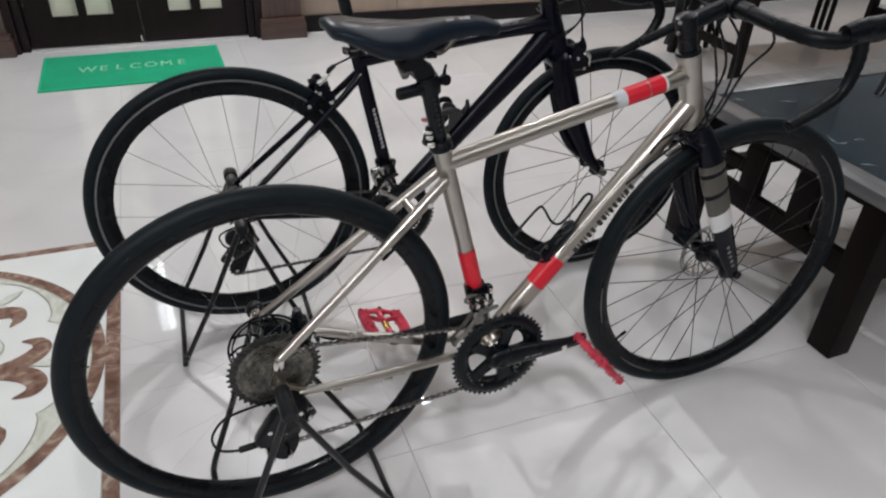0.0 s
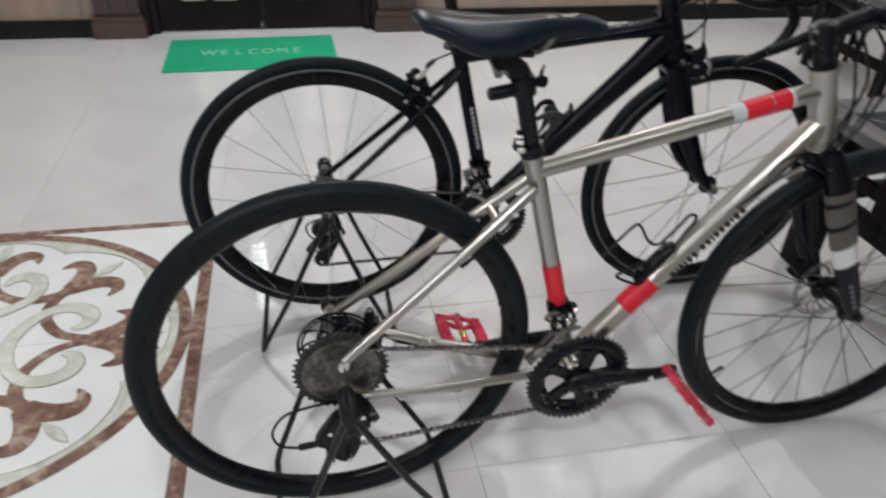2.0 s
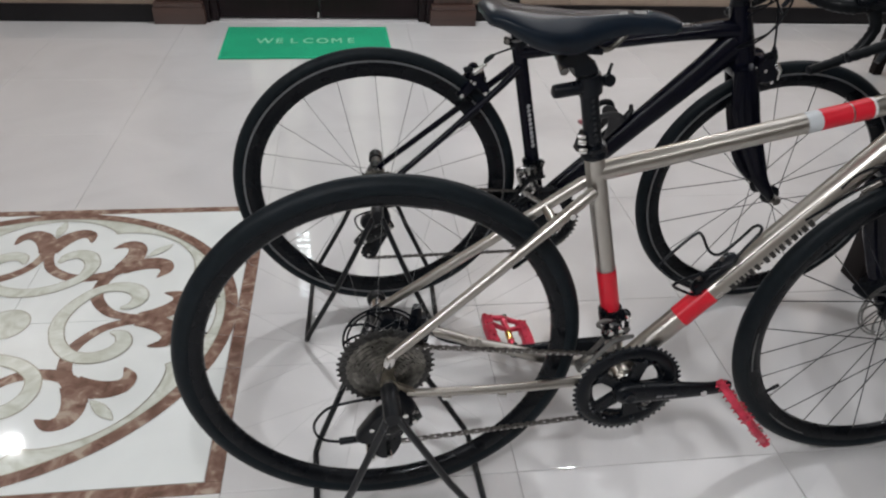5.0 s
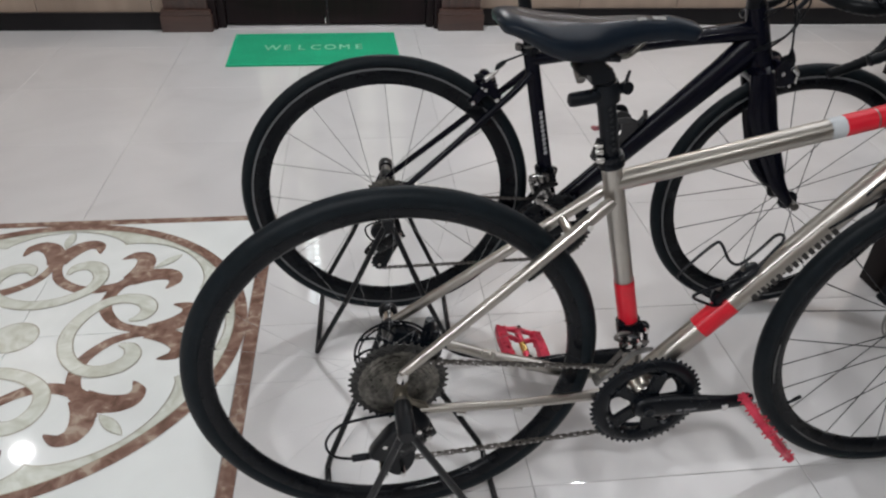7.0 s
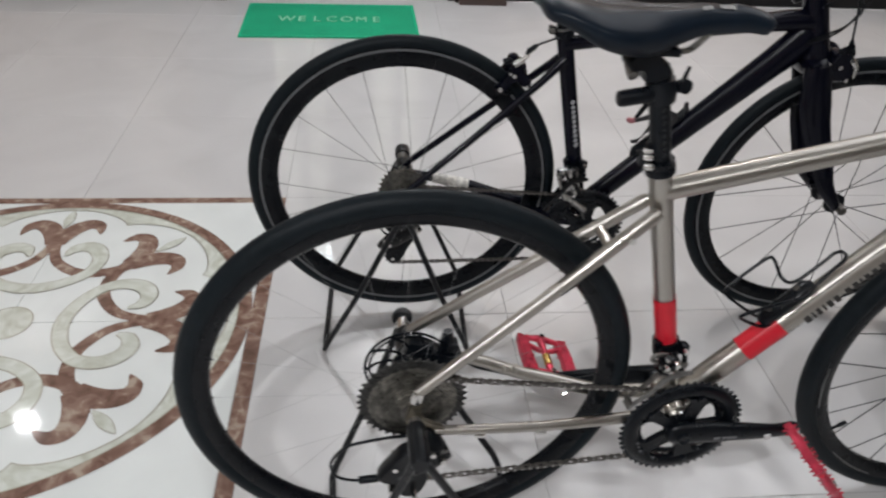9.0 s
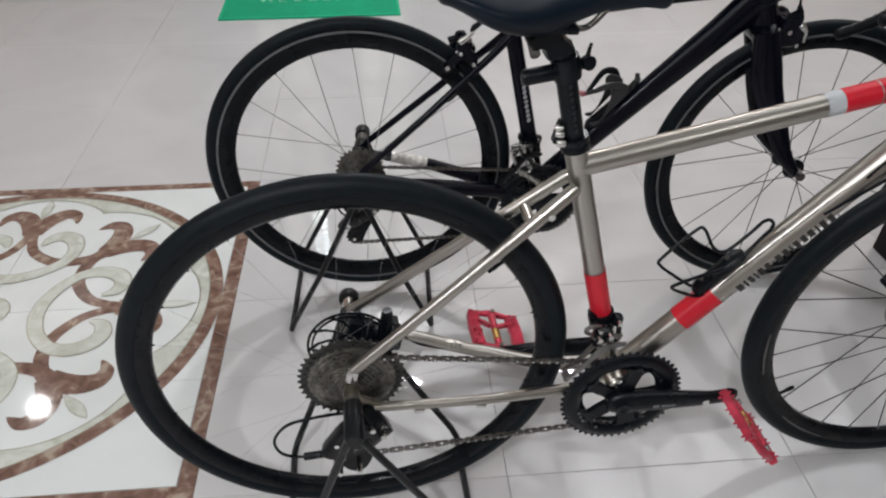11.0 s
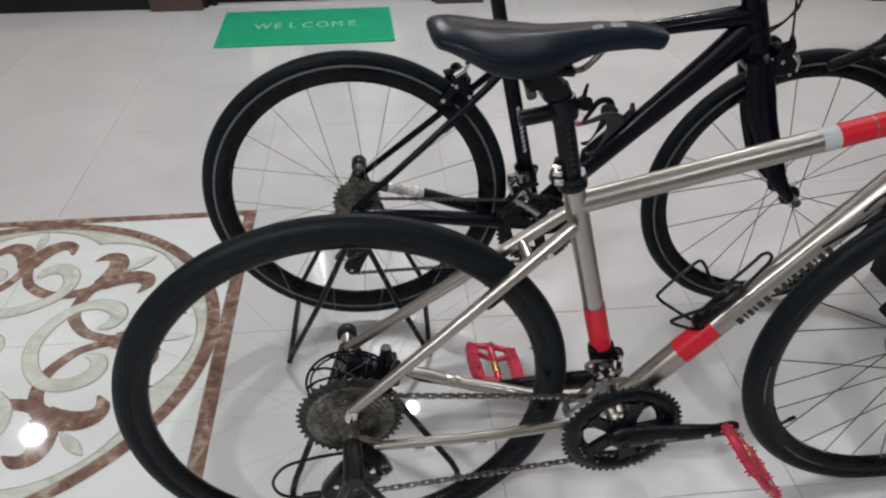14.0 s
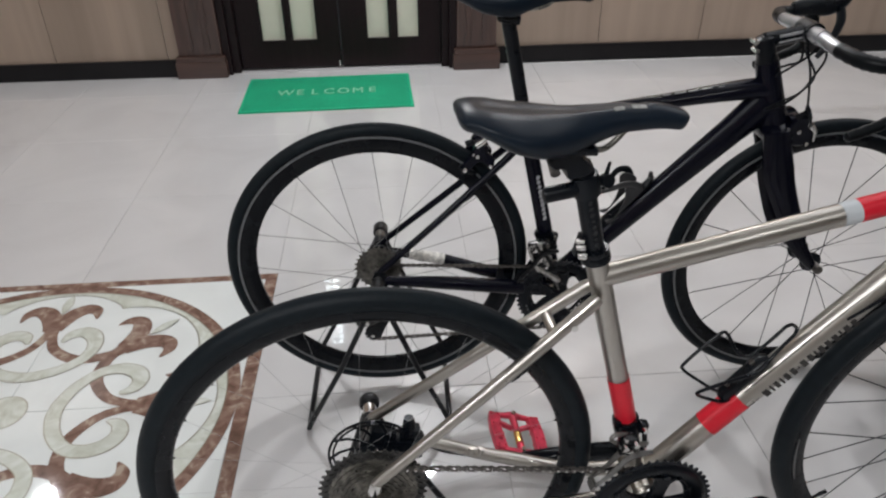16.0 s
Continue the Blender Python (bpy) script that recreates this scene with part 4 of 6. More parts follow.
def hub_stand(name, m, h, feet, cup, label, near_foot=0.118, far_foot=0.118, bare=0.066, cup_mat=None, far_cap=0.0):
    """A rear-axle display stand of bent black rod: two cups, and a loop of rod on the floor at either end."""
    left, right = feet
    c0, c1 = cup
    loop = []
    for x in (left, right):
        pts = []
        for s in (-1, 1):
            y = s * c0
            yf = -near_foot if s < 0 else far_foot
            seq = [Vector((0.008 if x > 0 else -0.008, y, h - 0.008)), Vector((x * 0.52, (y + yf) / 2, h * 0.48)), Vector((x * 0.94, yf * 0.99, 0.035)), Vector((x, yf * 0.96, 0.008)), Vector((x, yf * 0.85, 0.0062))]
            pts.append(seq)
        loop.append(pts[0] + [Vector((x, 0, 0.0062))] + pts[1][::-1])
    bm = bm_new()
    tube(bm, loop[0], 0.0062, 10)
    ob = part(name, bm, STAND_BLACK, m=m)
    tagged(ob, label, "bicycle stand", "rear axle stands")
    bm = bm_new()
    tube(bm, loop[1], 0.0062, 10)
    part("rod_loop", bm, STAND_BLACK, ob)
    for s, start, near, end, rc in ((-1, 0.070, 0.012, c0 + c1 - 0.070, 0.0145), (1, 0.084, bare, c0 + c1 - 0.060, 0.0160)):
        bm = bm_new()
        rs = 0.0100 if s < 0 else 0.0122
        lathe(bm, [(0, 0.0), (rs - 0.0005, 0.0), (rs + 0.0005, 0.012), (rs, 0.014), (rs, near + 0.01), (0, near + 0.01)], (0, s * start, h), (0, s, 0), 24, False)
        part("axle_cup", bm, (cup_mat or CHROME) if s > 0 else GREASE, ob, "worn metal axle cup")
        bm = bm_new()
        if s > 0:
            sleeve = bm_new()
            lathe(sleeve, [(0, -0.016), (0.0165, -0.016), (0.0175, 0.006), (0.0165, near - 0.034), (0.0130, near - 0.028), (0, near - 0.028)], (0, start, h), (0, 1, 0), 24, False)
            part("axle_sleeve", sleeve, STAND_BLACK, ob, "black sleeve on the axle")
            rc = 0.0178
            end = near + far_cap if far_cap else end
        lathe(bm, [(0, near), (rc - 0.001, near), (rc, near + 0.004), (rc, end - 0.006), (rc - 0.003, end), (0, end)], (0, s * start, h), (0, s, 0), 24, False)
        part("end_cap", bm, STAND_BLACK, ob, "black rubber end tube")
    return ob


def band(root, a, b, r, f0, f1, mat, label="", seg=24):
    """A painted band round a straight tube between two fractions of its length."""
    bm = bm_new()
    a, b = Vector(a), Vector(b)
    tube(bm, [a.lerp(b, f0), a.lerp(b, f1)], r + 0.0006, seg, caps=False)
    return part("band", bm, mat, root, label)


def rear_derailleur(root, h, y, knuckle, low, label, big=1.0):
    """Hanger knuckle, body, cage plates and two pulleys; y is the chain's line."""
    kx, kz = knuckle
    k = Vector((kx, y - 0.022, kz))
    bm = bm_new()
    tube(bm, catmull([(0.012, y - 0.020, h - 0.022), (kx + 0.016, y - 0.024, kz + 0.022), (kx + 0.012, y - 0.022, kz)], 4), [0.010, 0.014 * big, 0.016 * big], 12, squash=0.8)
    body = part("rear_derailleur", bm, SATIN_BLACK, root, label)
    bm = bm_new()
    tube(bm, catmull([(kx + 0.030 * big, k.y, kz + 0.010), (kx + 0.008, k.y - 0.006, kz - 0.004), (kx - 0.022 * big, k.y - 0.004, kz - 0.026 * big), (kx - 0.046 * big, k.y + 0.006, kz - 0.046 * big)], 4), [0.013 * big, 0.018 * big, 0.017 * big, 0.007], 14, squash=0.7)
    part("parallelogram", bm, SCUFFED, body)
    bm = bm_new()
    box(bm, (kx - 0.026 * big, k.y - 0.012 * big, kz - 0.024 * big), (0.016 * big, 0.006, 0.020 * big), (0, 35, 0), bevel=0.002)
    part("linkage_plate", bm, CHROME, body, "bright worn metal link")
    upper, lower = Vector((kx + 0.004, y, kz - 0.030 * big)), Vector((low[0], y, low[1]))
    for o in (-0.006, 0.006):
        bm = bm_new()
        tube(bm, [upper + Vector((0, o, 0.014)), upper + Vector((0, o, 0)), upper.lerp(lower, 0.5) + Vector((0.004, o, 0)), lower + Vector((0, o, 0)), lower + Vector((0, o, -0.012))], [0.008, 0.019 * big, 0.013 * big, 0.017 * big, 0.006], 12, squash=0.12)
        part("cage_plate", bm, SATIN_BLACK, body)
    for c in (upper, lower):
        bm = bm_new()
        plate(bm, toothed(0.0195, 11, 0.004), pose(*c) @ UPRIGHT, 0.004)
        part("pulley", bm, SATIN_BLACK, body, smooth=False)
        bm = bm_new()
        rod(bm, c - Vector((0, 0.011, 0)), c + Vector((0, 0.011, 0)), 0.004, 10)
        part("pulley_bolt", bm, CHROME, body)
    for dx, dz in ((0.030, 0.004), (0.014, 0.020)):
        bm = bm_new()
        rod(bm, (kx + dx, k.y - 0.018 * big, kz + dz), (kx + dx, k.y, kz + dz), 0.0045, 10)
        part("limit_screw", bm, CHROME, body)
    return body


def front_derailleur(root, c, drop, label, silver=True):
    """A clamp on the seat tube with a lever, a linkage and two cage plates sweeping down and back."""
    x, z = c
    bright = WORN_METAL if silver else GREASE
    bm = bm_new()
    lathe(bm, [(0.0175, -0.014), (0.0205, -0.014), (0.0212, 0.0), (0.0205, 0.014), (0.0175, 0.014)], (x, 0, z), (0.25, 0, -1), 20)
    box(bm, (x + 0.018, -0.018, z + 0.010), (0.014, 0.016, 0.018), (0, 14, 0), bevel=0.004)
    box(bm, (x - 0.020, -0.010, z + 0.014), (0.010, 0.014, 0.012), (0, 14, 0), bevel=0.003)
    body = part("front_derailleur", bm, SATIN_BLACK, root, label)
    bm = bm_new()
    box(bm, (x - 0.010, -0.034, z - 0.006), (0.026, 0.022, 0.034), (0, 10, 0), bevel=0.005)
    tube(bm, [(x + 0.017, -0.030, z + 0.008), (x + 0.017, -0.036, z - 0.010), (x + 0.012, -0.042, z - 0.022)], [0.0045, 0.0045, 0.005], 8)
    part("linkage", bm, SCUFFED if silver else SATIN_BLACK, body, "worn metal linkage" if silver else "")
    if silver:
        bm = bm_new()
        tube(bm, catmull([(x - 0.004, -0.030, z + 0.004), (x - 0.020, -0.032, z + 0.012), (x - 0.033, -0.034, z + 0.012), (x - 0.036, -0.034, z + 0.004), (x - 0.028, -0.034, z - 0.002)], 4), 0.0034, 8)
        part("lever", bm, GREASE, body, "worn metal lever arm")
    for yy, mat in ((-0.056, bright if silver else RUBBED), (-0.038, GREASE if silver else SATIN_BLACK)):
        bm = bm_new()
        tube(bm, catmull([(x + 0.022, yy, z - 0.006), (x + 0.004, yy, z - 0.008), (x - 0.016, yy, z - 0.016), (x - 0.039, yy, z + drop * 0.62), (x - 0.064, yy + 0.003, z + drop)], 5), [0.004, 0.0066, 0.0062, 0.0052, 0.0040], 10, squash=0.4)
        part("cage_plate", bm, mat, body, "worn metal cage plate")
    bm = bm_new()
    box(bm, (x - 0.063, -0.048, z + drop + 0.003), (0.007, 0.020, 0.013), (0, 25, 0), bevel=0.002)
    part("cage_bridge", bm, bright if silver else RUBBED, body, "bright metal bridge")
    if not silver:
        bm = bm_new()
        outline = [(x - 0.044, z + 0.000), (x - 0.034, z + 0.008), (x - 0.004, z + 0.010), (x + 0.006, z - 0.020), (x + 0.032, z - 0.086), (x + 0.022, z - 0.096), (x + 0.004, z - 0.082), (x - 0.016, z - 0.058), (x - 0.034, z - 0.024)]
        plate(bm, rounded(outline, 3), pose(0, -0.040, 0) @ UPRIGHT, 0.022, 0.004)
        part("body", bm, SCRAPED, body, "scuffed black body with bare metal patches")
        for edge, w in (([(x - 0.045, z + 0.004), (x - 0.036, z - 0.024), (x - 0.018, z - 0.060)], 0.0035), ([(x - 0.022, z - 0.052), (x - 0.004, z - 0.062), (x + 0.022, z - 0.082), (x + 0.030, z - 0.086)], 0.0065), ([(x - 0.018, z + 0.006), (x - 0.010, z - 0.020), (x + 0.002, z - 0.046)], 0.003)):
            bm = bm_new()
            tube(bm, catmull([(px, -0.053, pz) for px, pz in edge], 4), w, 8, squash=0.5)
            part("linkage_plate", bm, SCRAPED_BARE, body, "bare scraped metal edge")
        bm = bm_new()
        box(bm, (x + 0.020, -0.036, z - 0.052), (0.012, 0.014, 0.016), (0, 20, 0), bevel=0.003)
        part("cable_clamp", bm, SCRAPED_BARE, body, "bare scraped metal cable clamp")
        bm = bm_new()
        tube(bm, [(x + 0.022, -0.050, z - 0.086), (x + 0.030, -0.052, z - 0.110), (x + 0.036, -0.052, z - 0.134)], [0.005, 0.0035, 0.002], 8)
        part("cage_tail", bm, WORN_METAL, body)
        for k in range(4):
            bm = bm_new()
            p = (x - 0.028 + 0.013 * k, z - 0.006 - 0.022 * k)
            rod(bm, (p[0], -0.051, p[1]), (p[0], -0.055, p[1]), 0.0036, 10)
            part("rivet", bm, CHROME, body, "bright worn rivet")
    bm = bm_new()
    box(bm, (x - 0.014, -0.046, z - 0.008), (0.016, 0.008, 0.006), (0, 18, 0), bevel=0.001)
    for p in ((x + 0.018, -0.026, z + 0.012), (x - 0.002, -0.045, z + 0.004), (x - 0.018, -0.045, z + 0.0)):
        rod(bm, p, (p[0], p[1] - 0.008, p[2]), 0.0042, 10)
    part("screw", bm, CHROME if silver else DARK_STEEL, body, "bright screw heads")
    return body


def rim_brake(root, outline, bolts, lever, anchor, pad):
    """A dual-pivot rim brake straddling the wheel: two arms, a bridge, pads, a release lever and bright bolts."""
    body = None
    cx, cz = sum(p[0] for p in outline) / len(outline), sum(p[1] for p in outline) / len(outline)
    for s in (-1, 1):
        bm = bm_new()
        plate(bm, rounded(outline, 3), pose(0, s * 0.027, 0) @ UPRIGHT, 0.016, 0.004)
        if body is None:
            top = max(outline, key=lambda p: p[1])
            box(bm, (top[0], 0, top[1] - 0.012), (0.026, 0.050, 0.016), bevel=0.005)
            body = part("brake_caliper", bm, GLOSS_BLACK, root, "black caliper brake with bright bolts")
        else:
            part("caliper_arm", bm, GLOSS_BLACK, body)
        bm = bm_new()
        (ax, az), (bx, bz) = pad
        tube(bm, [(ax, s * 0.017, az), (ax + (bx - ax) * 0.15, s * 0.017, az + (bz - az) * 0.15), (bx, s * 0.017, bz)], [0.004, 0.0062, 0.0055], 10, squash=0.8)
        part("brake_pad", bm, SATIN_BLACK, body)
        for x, z, r in bolts:
            bm = bm_new()
            lathe(bm, [(0, 0), (r, 0), (r * 0.9, 0.004), (r * 0.5, 0.005), (0, 0.003)], (x, s * 0.034, z), (0, s, 0), 14, False)
            part("bolt", bm, CHROME, body, "bright bolt")
    bm = bm_new()
    tube(bm, [(lever[0][0], -0.030, lever[0][1]), (lever[1][0], -0.033, lever[1][1]), (lever[2][0], -0.030, lever[2][1])], [0.0075, 0.0070, 0.0045], 12, squash=0.7)
    part("release_lever", bm, SATIN_BLACK, body)
    bm = bm_new()
    tube(bm, [(anchor[0][0], -0.034, anchor[0][1]), (anchor[1][0], -0.036, anchor[1][1]), (anchor[2][0], -0.034, anchor[2][1])], [0.0070, 0.0058, 0.0030], 12)
    part("cable_anchor", bm, CHROME, body, "bright worn cable anchor")
    return body


def cable(root, pts, r=0.0024, mat=None, name="cable", n=6):
    bm = bm_new()
    tube(bm, catmull(pts, n), r, 8)
    return part(name, bm, mat or SATIN_BLACK, root)


def bottle_cage(root, t0, t1, label):
    """A bent wire cage on a dark plate along the down tube from t0 to t1."""
    t0, t1 = Vector(t0), Vector(t1)
    d = (t1 - t0).normalized()
    n = Vector((-d.z, 0, d.x))

    def at(s, h, y):
        return tuple(t0 + d * s + n * h + Vector((0, y, 0)))

    bm = bm_new()
    tube(bm, [at(0.178, 0.026, 0), at(0.184, 0.029, 0), at(0.262, 0.031, 0), at(0.270, 0.027, 0)], [0.007, 0.0095, 0.0095, 0.006], 12, squash=1.5)
    body = part("bottle_cage", bm, SATIN_BLACK, root, label)
    runs = ([(0.186, 0.022, -0.010), (0.174, 0.030, -0.010), (0.166, 0.060, -0.014), (0.164, 0.084, -0.019), (0.174, 0.090, -0.024), (0.215, 0.078, -0.033), (0.250, 0.052, -0.030), (0.268, 0.038, -0.015), (0.300, 0.041, -0.012), (0.324, 0.044, -0.012)],
            [(0.190, 0.024, 0.010), (0.178, 0.030, 0.010), (0.170, 0.060, 0.024), (0.167, 0.086, 0.034), (0.178, 0.092, 0.037), (0.244, 0.091, 0.037), (0.254, 0.082, 0.034), (0.244, 0.056, 0.022), (0.252, 0.040, 0.014), (0.290, 0.039, 0.012), (0.322, 0.041, 0.012)])
    for run in runs:
        bm = bm_new()
        tube(bm, catmull([at(*p) for p in run], 5), 0.0027, 8)
        part("wire", bm, SATIN_BLACK, body)
    bm = bm_new()
    tube(bm, catmull([at(0.324, 0.044, -0.012), at(0.331, 0.044, -0.007), at(0.332, 0.043, 0.0), at(0.330, 0.042, 0.007), at(0.322, 0.041, 0.012)], 4), 0.0027, 8)
    part("wire", bm, SATIN_BLACK, body)
    for s in (0.20, 0.25):
        bm = bm_new()
        rod(bm, at(s, 0.036, 0), at(s, 0.043, 0), 0.0045, 10)
        part("screw", bm, DARK_STEEL, body)
    return body


def drop_bar(root, clamp, rise, half, hood, drop_end, bend, label, tuck=0.006, reach=0.0, top_mat=None, turn=0.0, roll=0.0):
    """A road handlebar: tops, hoods with brake levers, and drops, wound with tape."""
    bm = bm_new()
    x, z = clamp
    tube(bm, [(x, -0.06, z), (x, 0.06, z)], 0.0155, 16)
    bar = part("handlebar", bm, top_mat or SATIN_BLACK, root, label)
    for s in (-1, 1):
        path = [(x, s * 0.05, z), (x + 0.002, s * half * 0.6, z + rise * 0.4), (x + 0.02, s * (half - 0.02), z + rise * 0.8), (x + 0.055, s * half, z + rise), (hood[0], s * half, hood[1]), (bend[0], s * (half + 0.004), bend[1]), (bend[0] - tuck, s * (half + 0.008), (bend[1] + drop_end[1]) / 2), (drop_end[0] + 0.055, s * (half + 0.012), drop_end[1] + 0.022), (drop_end[0], s * (half + 0.014), drop_end[1])]
        pts = catmull(path, 7)
        cut = int(len(pts) * 0.13)
        bm = bm_new()
        tube(bm, pts[: cut + 2], [0.0145, 0.0125], 14)
        part("bar_top", bm, top_mat or SATIN_BLACK, bar)
        wound = pts[cut:]
        radii = [float(np.interp(i / len(wound), [0, 0.35, 0.6, 1], [0.0142, 0.0138, 0.0112, 0.0096])) + 0.0007 * (1 if i % 2 else -1) * (i > 1) for i in range(len(wound))]
        bm = bm_new()
        tube(bm, wound, radii, 14)
        part("bar_tape", bm, TAPE, bar, "black wound bar tape")
        bm = bm_new()
        d_end = (wound[-1] - wound[-3]).normalized()
        lathe(bm, [(0, -0.002), (0.0092, -0.002), (0.0096, 0.002), (0.0050, 0.005), (0, 0.005)], tuple(wound[-1]), tuple(d_end), 16, False)
        part("end_plug", bm, SATIN_BLACK, bar)
        hx, hz = hood
        bm = bm_new()
        tube(bm, catmull([(hx - 0.035, s * half, hz + 0.004), (hx, s * half, hz + 0.010), (hx + 0.04, s * half, hz + 0.012), (hx + 0.068 + reach, s * half, hz + 0.026), (hx + 0.080 + reach, s * half, hz + 0.048)], 5), [0.017, 0.021, 0.022, 0.020, 0.012], 14, squash=0.85)
        part("hood", bm, SATIN_BLACK, bar, "black rubber brake hood")
        bm = bm_new()
        tube(bm, catmull([(hx + 0.062 + reach, s * half, hz + 0.020), (hx + 0.075 + reach, s * (half - 0.004), hz - 0.02), (hx + 0.066 + reach, s * (half + 0.002), hz - 0.07), (hx + 0.048 + reach, s * (half + 0.008), hz - 0.105)], 5), [0.010, 0.009, 0.007, 0.005], 10, squash=1.4)
        part("brake_lever", bm, RING_BLACK, bar, "black brake lever")
    bar.matrix_basis = pose(x, 0, z, roll, 0, turn) @ pose(-x, 0, -z)
    return bar


def seat_light(root, c, axis, label):
    """A small black lamp holder strapped round the seat post."""
    c, a = Vector(c), Vector(axis).normalized()
    bm = bm_new()
    lathe(bm, [(0.0140, -0.015), (0.0172, -0.015), (0.0185, -0.006), (0.0185, 0.006), (0.0172, 0.014), (0.0140, 0.014)], tuple(c), tuple(a), 24)
    body = part("lamp_bracket", bm, SATIN_BLACK, root, label)
    bm = bm_new()
    b = c + Vector((0, -0.006, -0.004))
    tube(bm, [b + Vector((-0.012, 0.002, 0.001)), b + Vector((-0.017, 0, 0)), b + Vector((-0.051, -0.004, -0.003)), b + Vector((-0.055, -0.004, -0.0035)), b + Vector((-0.057, -0.004, -0.0036))], [0.0085, 0.0102, 0.0102, 0.0090, 0.0050], 18)
    part("lamp_barrel", bm, SATIN_BLACK, body)
    bm = bm_new()
    k = c + Vector((0.0235, -0.008, 0.007))
    rod(bm, c + Vector((0.012, -0.004, 0.001)), k, 0.0055, 10)
    lathe(bm, [(0, -0.007), (0.0072, -0.007), (0.0088, -0.004), (0.0088, 0.006), (0, 0.006)], tuple(k), (0.25, -1, 0.2), 18, False)
    part("clamp_knob", bm, SATIN_BLACK, body)
    bm = bm_new()
    tube(bm, [k + Vector((-0.001, 0, 0.006)), k + Vector((0.000, 0, 0.016)), k + Vector((0.002, 0, 0.024))], [0.0032, 0.0026, 0.0020], 8)
    part("clamp_lever", bm, SATIN_BLACK, body)


# ---- the silver bicycle ----
HS = 0.3627
SILVER = bike_pose(0, 0, HS, 0, 0.0202)


def silver_bicycle():
    root = thing("road_bicycle", "brushed silver road bicycle with red bands, black tyres and disc brakes", "bicycle", SILVER, "bicycles on stands")
    bb, st, hub = Vector((0.432, 0, 0.290)), Vector((0.3175, 0, 0.727)), Vector((0, 0, HS))
    # tubes
    bm = bm_new()
    tube(bm, [bb, bb.lerp(st, 0.5), st], [0.0165, 0.0155, 0.0155], 24)
    seat_tube = part("seat_tube", bm, TITANIUM, root)
    tt0, tt1 = Vector((0.326, 0, 0.697)), Vector((0.812, 0, 0.800))
    bm = bm_new()
    tube(bm, [tt0, tt1], [0.0155, 0.0165], 24)
    top_tube = part("top_tube", bm, TITANIUM, root)
    dt0, dt1 = Vector((0.449, 0, 0.303)), Vector((0.832, 0, 0.740))
    bm = bm_new()
    tube(bm, [dt0, dt1], [0.0205, 0.0205], 24)
    down_tube = part("down_tube", bm, TITANIUM, root)
    ht0, ht1 = Vector((0.852, 0, 0.697)), Vector((0.802, 0, 0.842))
    bm = bm_new()
    tube(bm, [ht0, ht0.lerp(ht1, 0.06), ht0.lerp(ht1, 0.1), ht0.lerp(ht1, 0.9), ht0.lerp(ht1, 0.94), ht1], [0.0245, 0.0245, 0.022, 0.0215, 0.0235, 0.0235], 28)
    part("head_tube", bm, TITANIUM, root)
    bm = bm_new()
    lathe(bm, [(0.012, -0.036), (0.022, -0.036), (0.022, 0.036), (0.012, 0.036)], tuple(bb), (0, 1, 0), 28)
    part("bottom_bracket_shell", bm, TITANIUM, root)
    for s in (-1, 1):
        bm = bm_new()
        tube(bm, [(0.3215, s * 0.0185, 0.6750), (0.315, s * 0.0195, 0.6695), (0.16, s * 0.044, 0.541), (0.002, s * 0.067, 0.414)], [0.0075, 0.0098, 0.0090, 0.0080], 16)
        part("seat_stay", bm, TITANIUM, root)
        bm = bm_new()
        run = [(0.41, -0.028, 0.292), (0.34, -0.034, 0.294), (0.2, -0.054, 0.312), (0.03, -0.067, 0.334)] if s < 0 else [(0.41, 0.028, 0.286), (0.325, 0.036, 0.286), (0.239, 0.050, 0.306), (0.18, 0.056, 0.322), (0.108, 0.062, 0.350), (0.036, 0.066, 0.366)]
        tube(bm, catmull(run, 5), [0.0115, 0.0096, 0.0080, 0.0072] if s < 0 else [0.0125, 0.0115, 0.010, 0.0085], 16)
        part("chain_stay", bm, TITANIUM, root)
        bm = bm_new()
        outline = [(-0.016, HS - 0.004), (-0.012, HS + 0.014), (-0.004, HS + 0.036), (0.006, HS + 0.044), (0.012, HS + 0.03), (0.016, HS + 0.006), (0.036, HS - 0.022), (0.034, HS - 0.036), (0.014, HS - 0.034), (0.004, HS - 0.04), (-0.008, HS - 0.03), (-0.014, HS - 0.016)]
        if s < 0:
            outline = [(-0.014, HS), (-0.012, HS + 0.012), (-0.007, HS + 0.034), (0.004, HS + 0.044), (0.010, HS + 0.034), (0.009, HS + 0.014), (0.015, HS - 0.003), (0.026, HS - 0.010), (0.040, HS - 0.017), (0.046, HS - 0.026), (0.040, HS - 0.038), (0.028, HS - 0.036), (0.020, HS - 0.024), (0.008, HS - 0.016), (-0.004, HS - 0.015), (-0.011, HS - 0.010)]
        plate(bm, outline, pose(0, s * 0.067, 0) @ UPRIGHT, 0.007)
        part("dropout", bm, HANGER_METAL if s < 0 else SATIN_BLACK, root, "dull bronze-coloured dropout" if s < 0 else "", smooth=False)
        bm = bm_new()
        tube(bm, [(0.000, s * 0.068, 0.400), (0.002, s * 0.068, 0.408), (0.006, s * 0.067, 0.4185)], [0.0085, 0.0105, 0.0085], 12)
        part("stay_lug", bm, CHROME if s < 0 else SATIN_BLACK, root, "worn lug at the stay's end")
        bm = bm_new()
        rod(bm, (0, s * 0.06, HS), (0, s * 0.082, HS), 0.0095, 14)
        part("axle_end", bm, CHROME, root)
    bm = bm_new()
    rod(bm, (0.262, -0.026, 0.624), (0.262, 0.026, 0.624), 0.0075, 12)
    part("stay_bridge", bm, TITANIUM, root)
    bm = bm_new()
